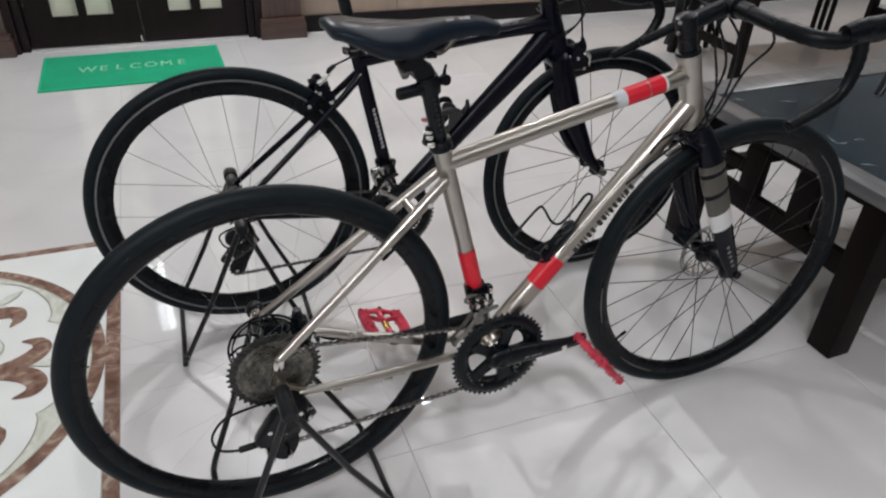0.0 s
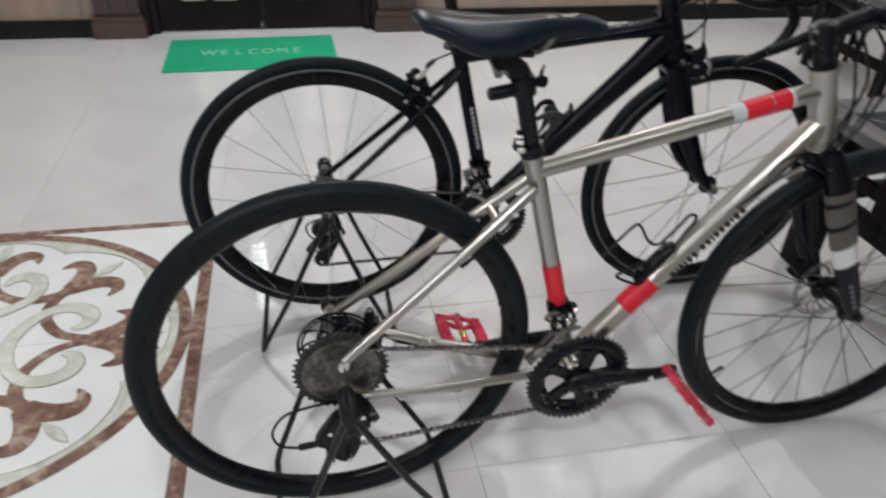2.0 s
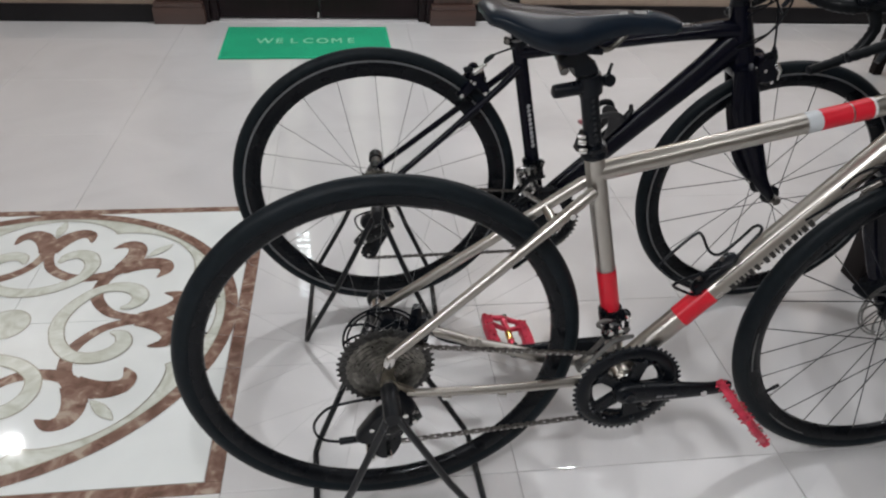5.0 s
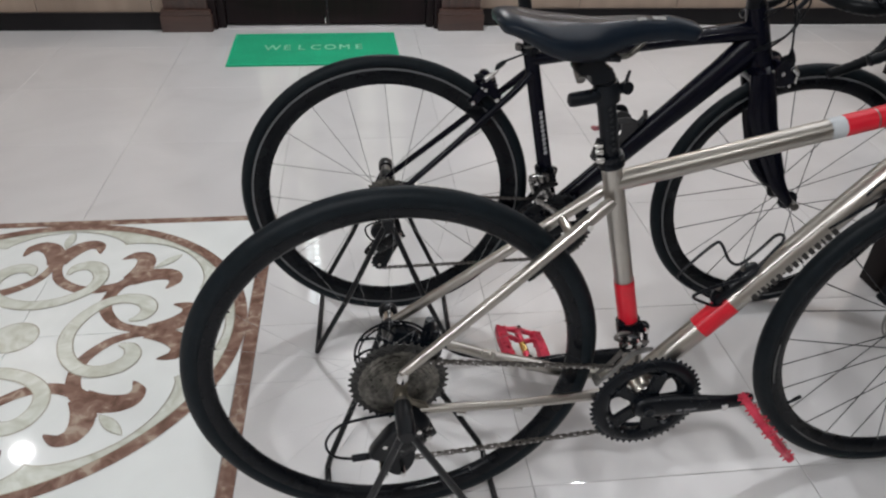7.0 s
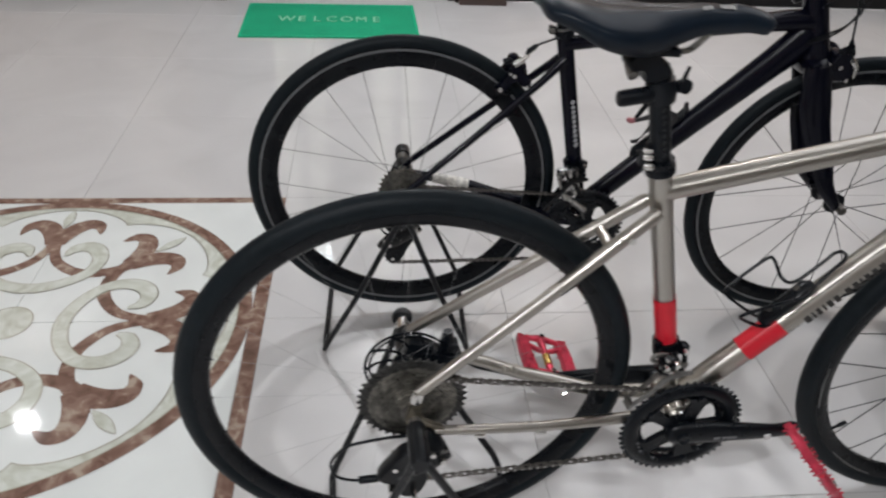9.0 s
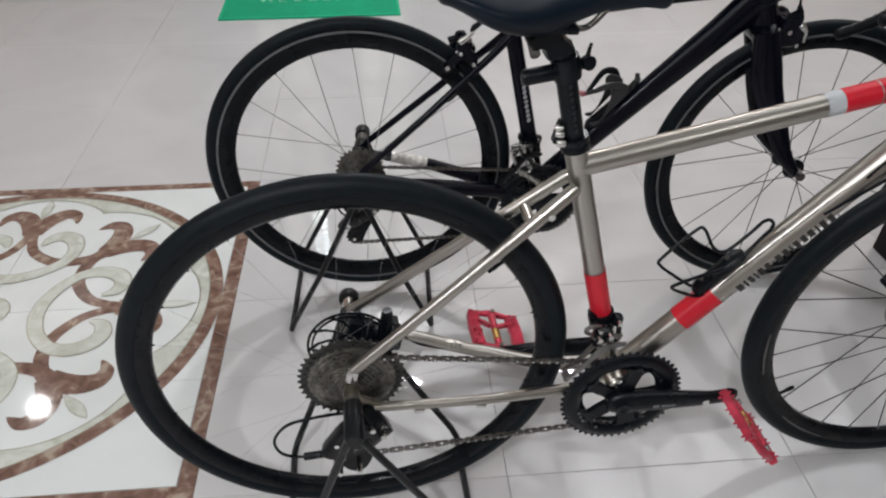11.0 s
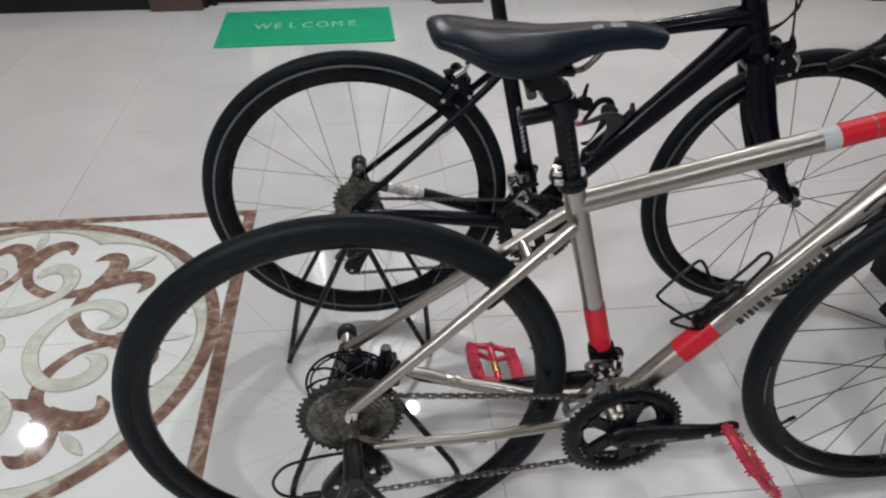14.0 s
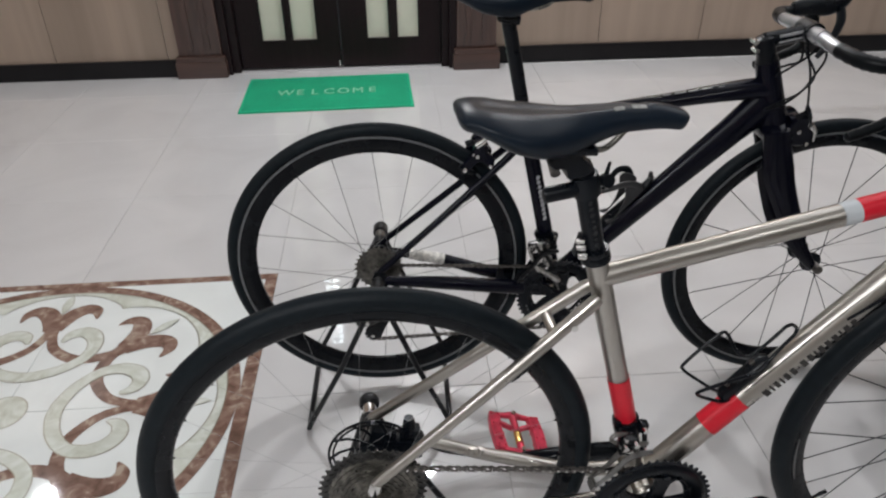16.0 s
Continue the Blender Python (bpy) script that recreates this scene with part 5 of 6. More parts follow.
    rod(bm, (0.286, -0.036, 0.640), (0.286, -0.026, 0.640), 0.005, 10)
    part("stay_boss", bm, CHROME, root)
    for x, z in ((0.10, 0.322), (0.2, 0.308)):
        bm = bm_new()
        box(bm, (x, -0.063 + (x - 0.1) * 0.09, z - 0.011), (0.016, 0.006, 0.006), (0, 8, 0), bevel=0.001)
        part("cable_guide", bm, CHROME, root)
    # painted bands
    band(seat_tube, bb, st, 0.0160, 0.325, 0.518, RED_PAINT, "red painted band")
    band(down_tube, dt0, dt1, 0.0205, 0.216, 0.336, RED_PAINT, "red painted band")
    band(top_tube, tt0, tt1, 0.0161, 0.668, 0.716, PALE_BAND, "pale grey band")
    band(top_tube, tt0, tt1, 0.0162, 0.716, 0.812, RED_PAINT, "red painted band")
    band(top_tube, tt0, tt1, 0.0163, 0.817, 0.882, RED_PAINT, "red painted band")
    band(top_tube, tt0, tt1, 0.0164, 0.882, 0.891, WHITE_PAINT)
    # plain dark bars where the maker's mark stands
    d = (dt1 - dt0).normalized()
    ang = -math.degrees(math.atan2(d.z, d.x))
    side = Vector((d.z, 0, -d.x))
    f = 0.388
    for w in (0.011, 0.004, 0.008, 0.004, 0.009, 0.009, 0.003, 0.010, 0.009, 0.004, 0.009, 0.009, 0.010, 0.004, 0.010, 0.010):
        bm = bm_new()
        p = dt0.lerp(dt1, f + w / 2 / (dt1 - dt0).length) + side * 0.006 + Vector((0, -0.0194, 0))
        box(bm, tuple(p), (w * 0.86, 0.0032, 0.0155 if w > 0.003 else 0.003), (0, ang, 0))
        part("maker_mark", bm, LETTER_BLACK, down_tube, smooth=False)
        f += (w + 0.0033) / (dt1 - dt0).length
    # cables along the down tube
    cable(root, [tuple(dt0.lerp(dt1, f) + Vector((-0.004, -0.012, 0.0185))) for f in (0.34, 0.45, 0.6)] + [tuple(dt0.lerp(dt1, 0.76) + Vector((-0.002, -0.013, 0.0185)))], 0.0016, STEEL, "gear_cable")
    cable(root, [tuple(dt0.lerp(dt1, f) + Vector((-0.002, -0.017, 0.013))) for f in (0.78, 0.84)] + [(0.800, -0.03, 0.70), (0.83, -0.035, 0.68), (0.87, -0.03, 0.72)], 0.0022, SATIN_BLACK, "gear_cable")
    cable(root, [(0.70, -0.018, 0.60), (0.78, -0.028, 0.668), (0.83, -0.03, 0.70), (0.87, -0.02, 0.76), (0.89, 0.03, 0.84), (0.88, 0.05, 0.90)], 0.0026)
    bm = bm_new()
    rod(bm, (0.775, -0.026, 0.655), (0.80, -0.032, 0.675), 0.006, 10)
    part("barrel_adjuster", bm, DARK_STEEL, root)
    # seat post, clamp, saddle
    post_top = Vector((0.284, 0, 0.868))
    bm = bm_new()
    tube(bm, [st, st.lerp(post_top, 0.95), post_top], [0.0133, 0.0133, 0.012], 24)
    part("seat_post", bm, SATIN_BLACK, root, "black seat post with faint grey lettering")
    bm = bm_new()
    axis = (st - bb).normalized()
    lathe(bm, [(0.0130, -0.012), (0.0195, -0.012), (0.0200, -0.003), (0.0188, -0.001), (0.0195, 0.001), (0.0190, 0.007), (0.0130, 0.007)], tuple(st + axis * 0.010), tuple(axis), 28)
    clamp = part("seat_clamp", bm, SATIN_BLACK, root)
    c = st + axis * 0.024 + Vector((-0.020, 0, 0))
    for t, r in ((-0.012, 0.0056), (0.0015, 0.0046), (0.011, 0.0034)):
        bm = bm_new()
        lathe(bm, [(0, -0.006), (r * 0.8, -0.006), (r, -0.003), (r, 0.004), (r * 0.7, 0.006), (0, 0.006)], tuple(c + axis * t + Vector((0.001, -0.010, 0))), (0.9, -0.4, 0.1), 14, False)
        part("clamp_bolt", bm, CHROME, clamp, "bright clamp bolt")
    bm = bm_new()
    box(bm, tuple(c + Vector((0.003, 0.000, 0))), (0.013, 0.016, 0.032), (0, 14, 0), bevel=0.003)
    part("clamp_bracket", bm, SATIN_BLACK, clamp)
    bm = bm_new()
    outline = [(0.268, 0.850), (0.297, 0.858), (0.293, 0.871), (0.284, 0.879), (0.274, 0.888), (0.262, 0.890), (0.244, 0.882), (0.240, 0.873), (0.246, 0.866), (0.256, 0.866), (0.262, 0.862)]
    plate(bm, rounded(outline, 3), UPRIGHT, 0.030, 0.004)
    box(bm, (0.270, 0, 0.892), (0.052, 0.052, 0.010), (0, 4, 0), bevel=0.003)
    part("saddle_clamp", bm, SATIN_BLACK, root, "black offset head of the seat post")
    bm = bm_new()
    rod(bm, (0.2505, -0.009, 0.858), (0.2505, 0.009, 0.866), 0.0065, 12)
    part("clamp_bolt", bm, GREASE, root)
    faint = material("faint_print", (0.010, 0.011, 0.013), 0.4, grain=0.3, grain_scale=120)
    for i, w in enumerate((0.006, 0.004, 0.006, 0.005, 0.003, 0.006, 0.005, 0.006)):
        p = st.lerp(post_top, 0.20 + 0.062 * i) + Vector((0.001, -0.0131, 0))
        bm = bm_new()
        box(bm, tuple(p), (0.0045, 0.0008, w), (0, 14, 0))
        part("printed_mark", bm, faint, root, smooth=False)
    saddle(root, (0.129, 0.9505), (0.410, 0.9535), 0.145, (0.283, 0.893), "black padded leather saddle with a glossy worn top", ((0.655, 0.70, 15.0, 16.6), (0.735, 0.80, 14.2, 16.2)))
    seat_light(root, (0.2925, 0, 0.838), tuple(axis), "black lamp bracket strapped to the seat post")
    # wheels
    wheel("rear_wheel", root, hub, 0.345, 0.0172, 0.020, 0.0135, 0, 24, 1.25, "black rim with a wide black tyre", disc=0.07, hub_w=0.042, spoke_mat=SPOKE_STEEL, spoke_r=0.0002, valve=38)
    front = (1.0140, -0.006, 0.345)
    wheel("front_wheel", root, front, 0.345, 0.0172, 0.024, 0.0135, -2.7, 28, 1.25, "black rim with a wide black tyre", disc=0.07, hub_w=0.042, logo=True, nipple_r=0.0021, decals=((3, 51), (180, 198), (224, 246)), disc_mat=material("disc_steel", (0.30, 0.30, 0.29), 0.34, 1.0, grain=0.3, grain_scale=120, rough_var=0.1))
    # drive train
    cassette(root, HS, -0.026, 0.083, 0.022, 11, 0.0025)
    crankset(root, (0.435, 0.280), 0.102, 0.073, 0.172, 4.5, -0.049, "black crankset with two toothed chainrings and a four-armed spider")
    a = radians(4.5)
    cr = Vector((0.435 + 0.172 * math.cos(a), -0.079, 0.280 + 0.172 * math.sin(a)))
    pedal(root, (cr.x, cr.y - 0.066, cr.z), 50, -1, "red alloy platform pedal with pins")
    cl = Vector((0.435 - 0.172 * math.cos(a), 0.086, 0.280 - 0.172 * math.sin(a)))
    pedal(root, (cl.x, cl.y + 0.062, cl.z - 0.004), 17, 1, "red alloy platform pedal with pins")
    chain(root, HS, (0.435, 0.280), 0.071, 0.050, -0.040, (0.004, -0.048, 0.198), "dark oiled chain")
    rear = rear_derailleur(root, HS, -0.050, (0.012, 0.290), (-0.004, 0.210), "black rear derailleur with a looped cable", 1.3)
    bm = bm_new()
    outline = [(-0.056, 0.258), (-0.036, 0.292), (-0.018, 0.314), (0.008, 0.320), (0.030, 0.308), (0.035, 0.290), (0.018, 0.266), (-0.004, 0.250), (-0.034, 0.246)]
    plate(bm, rounded(outline), pose(0, -0.080, 0) @ UPRIGHT, 0.026, 0.005)
    part("derailleur_cover", bm, RUBBED, rear)
    bm = bm_new()
    outline = [(-0.030, 0.250), (0.008, 0.258), (0.024, 0.222), (0.012, 0.186), (-0.006, 0.176), (-0.026, 0.190), (-0.040, 0.222)]
    plate(bm, rounded(outline), pose(0, -0.062, 0) @ UPRIGHT, 0.005, 0.0015)
    part("outer_cage", bm, SATIN_BLACK, rear)
    for px, pz in ((-0.030, 0.284), (-0.036, 0.232), (0.000, 0.214), (-0.030, 0.214)):
        bm = bm_new()
        rod(bm, (px, -0.096, pz), (px, -0.060, pz), 0.0042, 10)
        part("bolt", bm, CHROME, rear, "bright bolt head")
    cable(root, [(0.05, -0.07, 0.330), (-0.02, -0.080, 0.342), (-0.065, -0.085, 0.343), (-0.101, -0.085, 0.332), (-0.123, -0.082, 0.297), (-0.116, -0.08, 0.262), (-0.085, -0.08, 0.249), (-0.045, -0.078, 0.251)], 0.0024)
    bm = bm_new()
    rod(bm, (-0.084, -0.080, 0.249), (-0.050, -0.079, 0.250), 0.0062, 10)
    part("cable_stop", bm, SATIN_BLACK, root)
    front_derailleur(root, (0.3985, 0.416), -0.076, "front derailleur of polished metal and black clamp")
    # rear brake caliper on the left chain stay
    bm = bm_new()
    box(bm, (0.050, 0.05, 0.370), (0.068, 0.034, 0.036), (0, 12, 0), bevel=0.008)
    tube(bm, [(0.055, 0.05, 0.378), (0.061, 0.05, 0.400), (0.062, 0.05, 0.424)], [0.011, 0.012, 0.008], 12)
    box(bm, (0.066, 0.05, 0.392), (0.024, 0.022, 0.026), (0, 10, 0), bevel=0.005)
    box(bm, (0.014, 0.052, 0.382), (0.044, 0.026, 0.050), (0, 20, 0), bevel=0.008)
    part("rear_brake_caliper", bm, SATIN_BLACK, root, "black disc brake caliper")
    cable(root, [(0.075, 0.05, 0.376), (0.11, 0.060, 0.336), (0.15, 0.062, 0.318), (0.21, 0.060, 0.298), (0.28, 0.050, 0.284), (0.36, 0.038, 0.276)], 0.0026)
    for x, z in ((0.176, 0.336), (0.160, 0.340)):
        bm = bm_new()
        rod(bm, (x, 0.050, z - 0.010), (x + 0.003, 0.050, z + 0.004), 0.005, 10)
        part("stay_boss", bm, TITANIUM, root)
    # fork
    crown = Vector((0.860, 0, 0.668))
    bm = bm_new()
    tube(bm, [ht0 + Vector((0, 0, 0.002)), Vector((0.856, 0, 0.684)), crown], [0.0225, 0.024, 0.022], 24)
    tube(bm, [crown + Vector((0, -0.046, -0.006)), crown + Vector((0, -0.02, 0.006)), crown + Vector((0, 0.02, 0.006)), crown + Vector((0, 0.046, -0.006))], [0.018, 0.026, 0.026, 0.018], 16, side=(1, 0, 0), squash=1.2)
    fork = part("fork", bm, GLOSS_BLACK, root, "glossy black carbon fork with olive bands")
    BLADE = [0.014, 0.0245, 0.0275, 0.0262, 0.0225, 0.0195, 0.013]
    FLAT = [0.9, 0.75, 0.56, 0.52, 0.52, 0.56, 0.8]
    STEPS = [0, 1 / 6, 1 / 3, 0.5, 2 / 3, 5 / 6, 1]
    for s in (-1, 1):
        path = [Vector((0.850, s * 0.030, 0.700)), Vector((0.866, s * 0.044, 0.660)), Vector((0.886, s * 0.052, 0.60)), Vector((0.922, s * 0.055, 0.52)), Vector((0.960, s * 0.057, 0.44)), Vector((0.989, s * 0.058, 0.385)), Vector((1.012, s * 0.058, 0.340))]
        bm = bm_new()
        tube(bm, path, BLADE, 16, side=(0, 1, 0), squash=FLAT)
        blade = part("fork_blade", bm, GLOSS_BLACK, fork)
        pts = catmull([tuple(p) for p in path], 8)

        def sleeve(f0, f1, mat, text):
            i0, i1 = int(f0 * (len(pts) - 1)), int(f1 * (len(pts) - 1))
            rr = [float(np.interp(i / (len(pts) - 1), STEPS, BLADE)) + 0.0007 for i in range(i0, i1 + 1)]
            sq = [float(np.interp(i / (len(pts) - 1), STEPS, FLAT)) for i in range(i0, i1 + 1)]
            bm2 = bm_new()
            tube(bm2, pts[i0 : i1 + 1], rr, 16, squash=sq, caps=False)
            part("band", bm2, mat, fork, text)

        if s < 0:
            sleeve(0.25, 0.31, OLIVE, "olive grey band")
            sleeve(0.33, 0.41, OLIVE, "olive grey band")
            sleeve(0.42, 0.51, OLIVE, "olive grey band")
            sleeve(0.52, 0.60, WHITE_PAINT, "white band")
        for i in range(5):
            p = Vector((0.962 + 0.0072 * i, s * 0.0695, 0.428 - 0.0130 * i))
            bm = bm_new()
            box(bm, tuple(p), (0.007, 0.0012, 0.008), (0, 60, 0))
            part("printed_mark", bm, LETTER_GREY, fork, smooth=False)
    bm = bm_new()
    rod(bm, (1.014, -0.072, 0.345), (1.014, 0.072, 0.345), 0.0095, 14)
    part("axle", bm, SATIN_BLACK, fork)
    bm = bm_new()
    box(bm, (0.968, 0.062, 0.392), (0.03, 0.034, 0.062), (0, 28, 0), bevel=0.008)
    part("front_brake_caliper", bm, SATIN_BLACK, root, "black disc brake caliper")
    cable(root, [(0.962, 0.066, 0.42), (0.93, 0.06, 0.50), (0.90, 0.05, 0.60), (0.90, 0.03, 0.70), (0.92, 0.02, 0.80), (0.88, 0.03, 0.89)], 0.0026)
    # steerer, stem, bar
    up = (ht1 - ht0).normalized()
    bm = bm_new()
    p = [ht1, ht1 + up * 0.006, ht1 + up * 0.007, ht1 + up * 0.038, ht1 + up * 0.039, ht1 + up * 0.070, ht1 + up * 0.074]
    tube(bm, p, [0.0235, 0.0225, 0.0178, 0.0178, 0.0195, 0.0195, 0.013], 24)
    part("headset_spacer", bm, SATIN_BLACK, root, "black headset spacers")
    sm = ht1 + up * 0.054
    bc = Vector((0.872, 0, 0.922))
    bm = bm_new()
    tube(bm, [sm, sm.lerp(bc, 0.5), bc], [0.017, 0.0155, 0.0165], 18)
    tube(bm, [bc + Vector((0, -0.026, 0)), bc + Vector((0, 0.026, 0))], 0.0205, 18)
    stem = part("stem", bm, SATIN_BLACK, root, "black alloy stem")
    for f, dz in ((-0.020, 0.006), (-0.020, -0.012)):
        bm = bm_new()
        lathe(bm, [(0, -0.004), (0.0038, -0.004), (0.0038, 0.003), (0.0024, 0.004), (0, 0.002)], (sm.x + f, -0.006, sm.z + dz), (-0.9, -0.4, 0.1), 10, False)
        part("clamp_bolt", bm, WORN_METAL, stem, "small dull bolt")
    for sy in (-0.016, 0.016):
        for dz in (-0.013, 0.013):
            bm = bm_new()
            lathe(bm, [(0, -0.004), (0.0036, -0.004), (0.0036, 0.003), (0.0022, 0.004), (0, 0.002)], (bc.x + 0.019, sy, bc.z + dz), (1, 0, 0), 10, False)
            part("clamp_bolt", bm, WORN_METAL, stem, "small dull bolt")
    bm = bm_new()
    lathe(bm, [(0, 0.0), (0.0045, 0.0), (0.0045, 0.003), (0.003, 0.004), (0, 0.002)], tuple(sm + up * 0.018), tuple(up), 10, False)
    part("clamp_bolt", bm, WORN_METAL, stem, "small dull bolt")
    drop_bar(root, (bc.x, bc.z), -0.004, 0.205, (0.967, 0.922), (0.864, 0.783), (0.977, 0.881), "black drop handlebar wound with tape", tuck=0.014, reach=0.035, turn=-3.2, roll=2.5)
    cable(root, [(0.90, -0.06, 0.915), (0.95, -0.05, 0.86), (0.93, -0.02, 0.80), (0.88, -0.03, 0.73), (0.84, -0.03, 0.70)], 0.0026)
    cable(root, [(0.90, 0.06, 0.915), (0.96, 0.04, 0.84), (0.93, 0.01, 0.76), (0.87, -0.02, 0.71)], 0.0026)
    bottle_cage(root, dt0, dt1, "black bent wire bottle cage")
    return root


silver_bicycle()
hub_stand("bicycle_stand", SILVER, HS, (-0.134, 0.190), (0.140, 0.012), "black bent rod stand holding the silver bicycle's rear axle", bare=0.068, far_cap=0.017)

# ---- the black bicycle ----
HB = 0.3585
BLACK = bike_pose(0.038, 0.600, HB, -4.0, 0.0179)


def black_bicycle():
    root = thing("road_bicycle", "glossy black road bicycle with deep black rims and caliper brakes", "bicycle", BLACK, "bicycles on stands")
    bb, st, hub = Vector((0.405, 0, 0.285)), Vector((0.3123, 0, 0.707)), Vector((0, 0, HB))
    bm = bm_new()
    tube(bm, [bb, bb.lerp(st, 0.5), st], [0.018, 0.017, 0.0165], 24, squash=0.85)
    seat_tube = part("seat_tube", bm, GLOSS_BLACK, root)
    bm = bm_new()
    tube(bm, catmull([(0.315, 0, 0.682), (0.45, 0, 0.702), (0.62, 0, 0.7245), (0.70, 0, 0.735), (0.76, 0, 0.742), (0.805, 0, 0.744)], 6), [0.0135, 0.0145, 0.0155, 0.018, 0.021, 0.023], 20, squash=[1.1, 1.2, 1.2, 1.0])
    top_tube = part("top_tube", bm, GLOSS_BLACK, root)
    dt0, dt1 = Vector((0.410, 0, 0.312)), Vector((0.812, 0, 0.714))
    bm = bm_new()
    tube(bm, [dt0, dt0.lerp(dt1, 0.5), dt0.lerp(dt1, 0.85), dt1], [0.022, 0.0255, 0.031, 0.038], 20, squash=[0.9, 0.8, 0.75, 0.6])
    down_tube = part("down_tube", bm, GLOSS_BLACK, root)
    ht0, ht1 = Vector((0.842, 0, 0.660)), Vector((0.795, 0, 0.800))
    bm = bm_new()
    tube(bm, [ht0, ht0.lerp(ht1, 0.5), ht1], [0.029, 0.0255, 0.023], 24)
    part("head_tube", bm, GLOSS_BLACK, root)
    bm = bm_new()
    lathe(bm, [(0.012, -0.038), (0.026, -0.036), (0.026, 0.036), (0.012, 0.038)], tuple(bb), (0, 1, 0), 28)
    part("bottom_bracket_shell", bm, GLOSS_BLACK, root)
    for s in (-1, 1):
        bm = bm_new()
        tube(bm, [(0.319, s * 0.012, 0.656), (0.275, s * 0.025, 0.614), (0.14, s * 0.046, 0.493), (0.005, s * 0.064, 0.375)], [0.0095, 0.008, 0.0075, 0.007], 14)
        part("seat_stay", bm, GLOSS_BLACK, root)
        bm = bm_new()
        tube(bm, catmull([(0.385, s * 0.028, 0.290), (0.263, s * 0.046, 0.316 if s < 0 else 0.294), (0.137, s * 0.058, 0.338 if s < 0 else 0.330), (0.014, s * 0.064, 0.352)], 5), [0.017, 0.0170, 0.0150, 0.0100] if s < 0 else [0.016, 0.0155, 0.013, 0.0095], 14)
        stay = part("chain_stay", bm, GLOSS_BLACK, root)
        bm = bm_new()
        outline = [(-0.014, HB), (-0.008, HB + 0.016), (0.006, HB + 0.022), (0.018, HB + 0.01), (0.024, HB - 0.012), (0.010, HB - 0.03), (-0.006, HB - 0.026), (-0.014, HB - 0.012)]
        plate(bm, outline, pose(0, s * 0.066, 0) @ UPRIGHT, 0.006)
        part("dropout", bm, SATIN_BLACK, root, smooth=False)
    # worn pale decal on the left chain stay
    bm = bm_new()
    tube(bm, [(0.068, 0.0618, 0.3435), (0.150, 0.0575, 0.3270)], [0.0125, 0.0140], 14, caps=False)
    part("decal", bm, material("worn_silver_decal", (0.62, 0.60, 0.56), 0.4, 0.3, grain=0.6, grain_scale=90, stain=0.4, stain_scale=40), root, "worn silver decal")
    # seat post and saddle
    bm = bm_new()
    post = Vector((0.274, 0, 0.890))
    tube(bm, [st, post], [0.0140, 0.0140], 20)
    part("seat_post", bm, SATIN_BLACK, root)
    bm = bm_new()
    ax = (st - bb).normalized()
    lathe(bm, [(0.0135, -0.009), (0.0195, -0.009), (0.0200, 0.0), (0.0195, 0.007), (0.0135, 0.007)], tuple(st), tuple(ax), 24)
    box(bm, tuple(st + Vector((-0.024, 0, 0.004))), (0.014, 0.018, 0.015), (0, 12, 0), bevel=0.003)
    collar = part("seat_clamp", bm, SATIN_BLACK, root)
    bm = bm_new()
    lathe(bm, [(0, -0.014), (0.0048, -0.014), (0.0052, 0.012), (0.0036, 0.014), (0, 0.013)], tuple(st + Vector((-0.026, 0, 0.005))), (0, -1, 0), 14, False)
    part("clamp_bolt", bm, GREASE, collar)
    bm = bm_new()
    lathe(bm, [(0.0135, 0.007), (0.0178, 0.007), (0.0170, 0.010), (0.0135, 0.011)], tuple(st), tuple(ax), 24)
    part("clamp_lip", bm, WORN_METAL, collar, "bright worn lip of the clamp")
    bm = bm_new()
    box(bm, (0.274, 0, 0.896), (0.044, 0.036, 0.018), (0, 10, 0), bevel=0.005)
    part("saddle_clamp", bm, SATIN_BLACK, root)
    saddle(root, (0.152, 0.962), (0.437, 0.970), 0.14, (0.274, 0.915), "black padded saddle")
    # grey bars where the maker's marks stand
    for i in range(10):
        p = bb.lerp(st, 0.665 - 0.0256 * i) + Vector((0.004, -0.0140, 0))
        bm = bm_new()
        box(bm, tuple(p), (0.0068, 0.0014, 0.0078 if i % 3 else 0.0092), (0, 13, 0))
        part("maker_mark", bm, LETTER_PALE, seat_tube, smooth=False)
    for i, w in enumerate((0.016, 0.02, 0.018, 0.02, 0.012)):
        bm = bm_new()
        box(bm, (0.60 + 0.027 * i, -0.005, 0.7375 + 0.0036 * i), (w, 0.012, 0.0016), (-12, -8, 0))
        part("maker_mark", bm, LETTER_GREY, top_tube, smooth=False)
    # wheels
    wheel("rear_wheel", root, hub, 0.336, 0.0140, 0.040, 0.0122, 0, 20, 1.3, "deep black rim with a thin grey brake track", True, hub_w=0.045, spoke_mat=DULL_SPOKE, spoke_r=0.0007, valve=38)
    wheel("front_wheel", root, (0.990, 0.0, 0.338), 0.336, 0.0140, 0.036, 0.0122, 0.3, 18, 0.9, "deep black rim with a thin grey brake track", True, hub_w=0.035, valve=118)
    cassette(root, HB, -0.018, 0.055, 0.022, 10, 0.0030)
    crankset(root, (0.403, 0.285), 0.094, 0.068, 0.17, -8, -0.047, "black crankset with two toothed chainrings", arms=False)
    chain(root, HB, (0.403, 0.285), 0.076, 0.020, -0.046, (-0.022, -0.048, 0.180), "dull grey chain", r_low=0.091, size=0.85, pin_mat=GREASE)
    gear = rear_derailleur(root, HB, -0.048, (0.0, 0.288), (-0.022, 0.196), "black rear derailleur", 1.15)
    bm = bm_new()
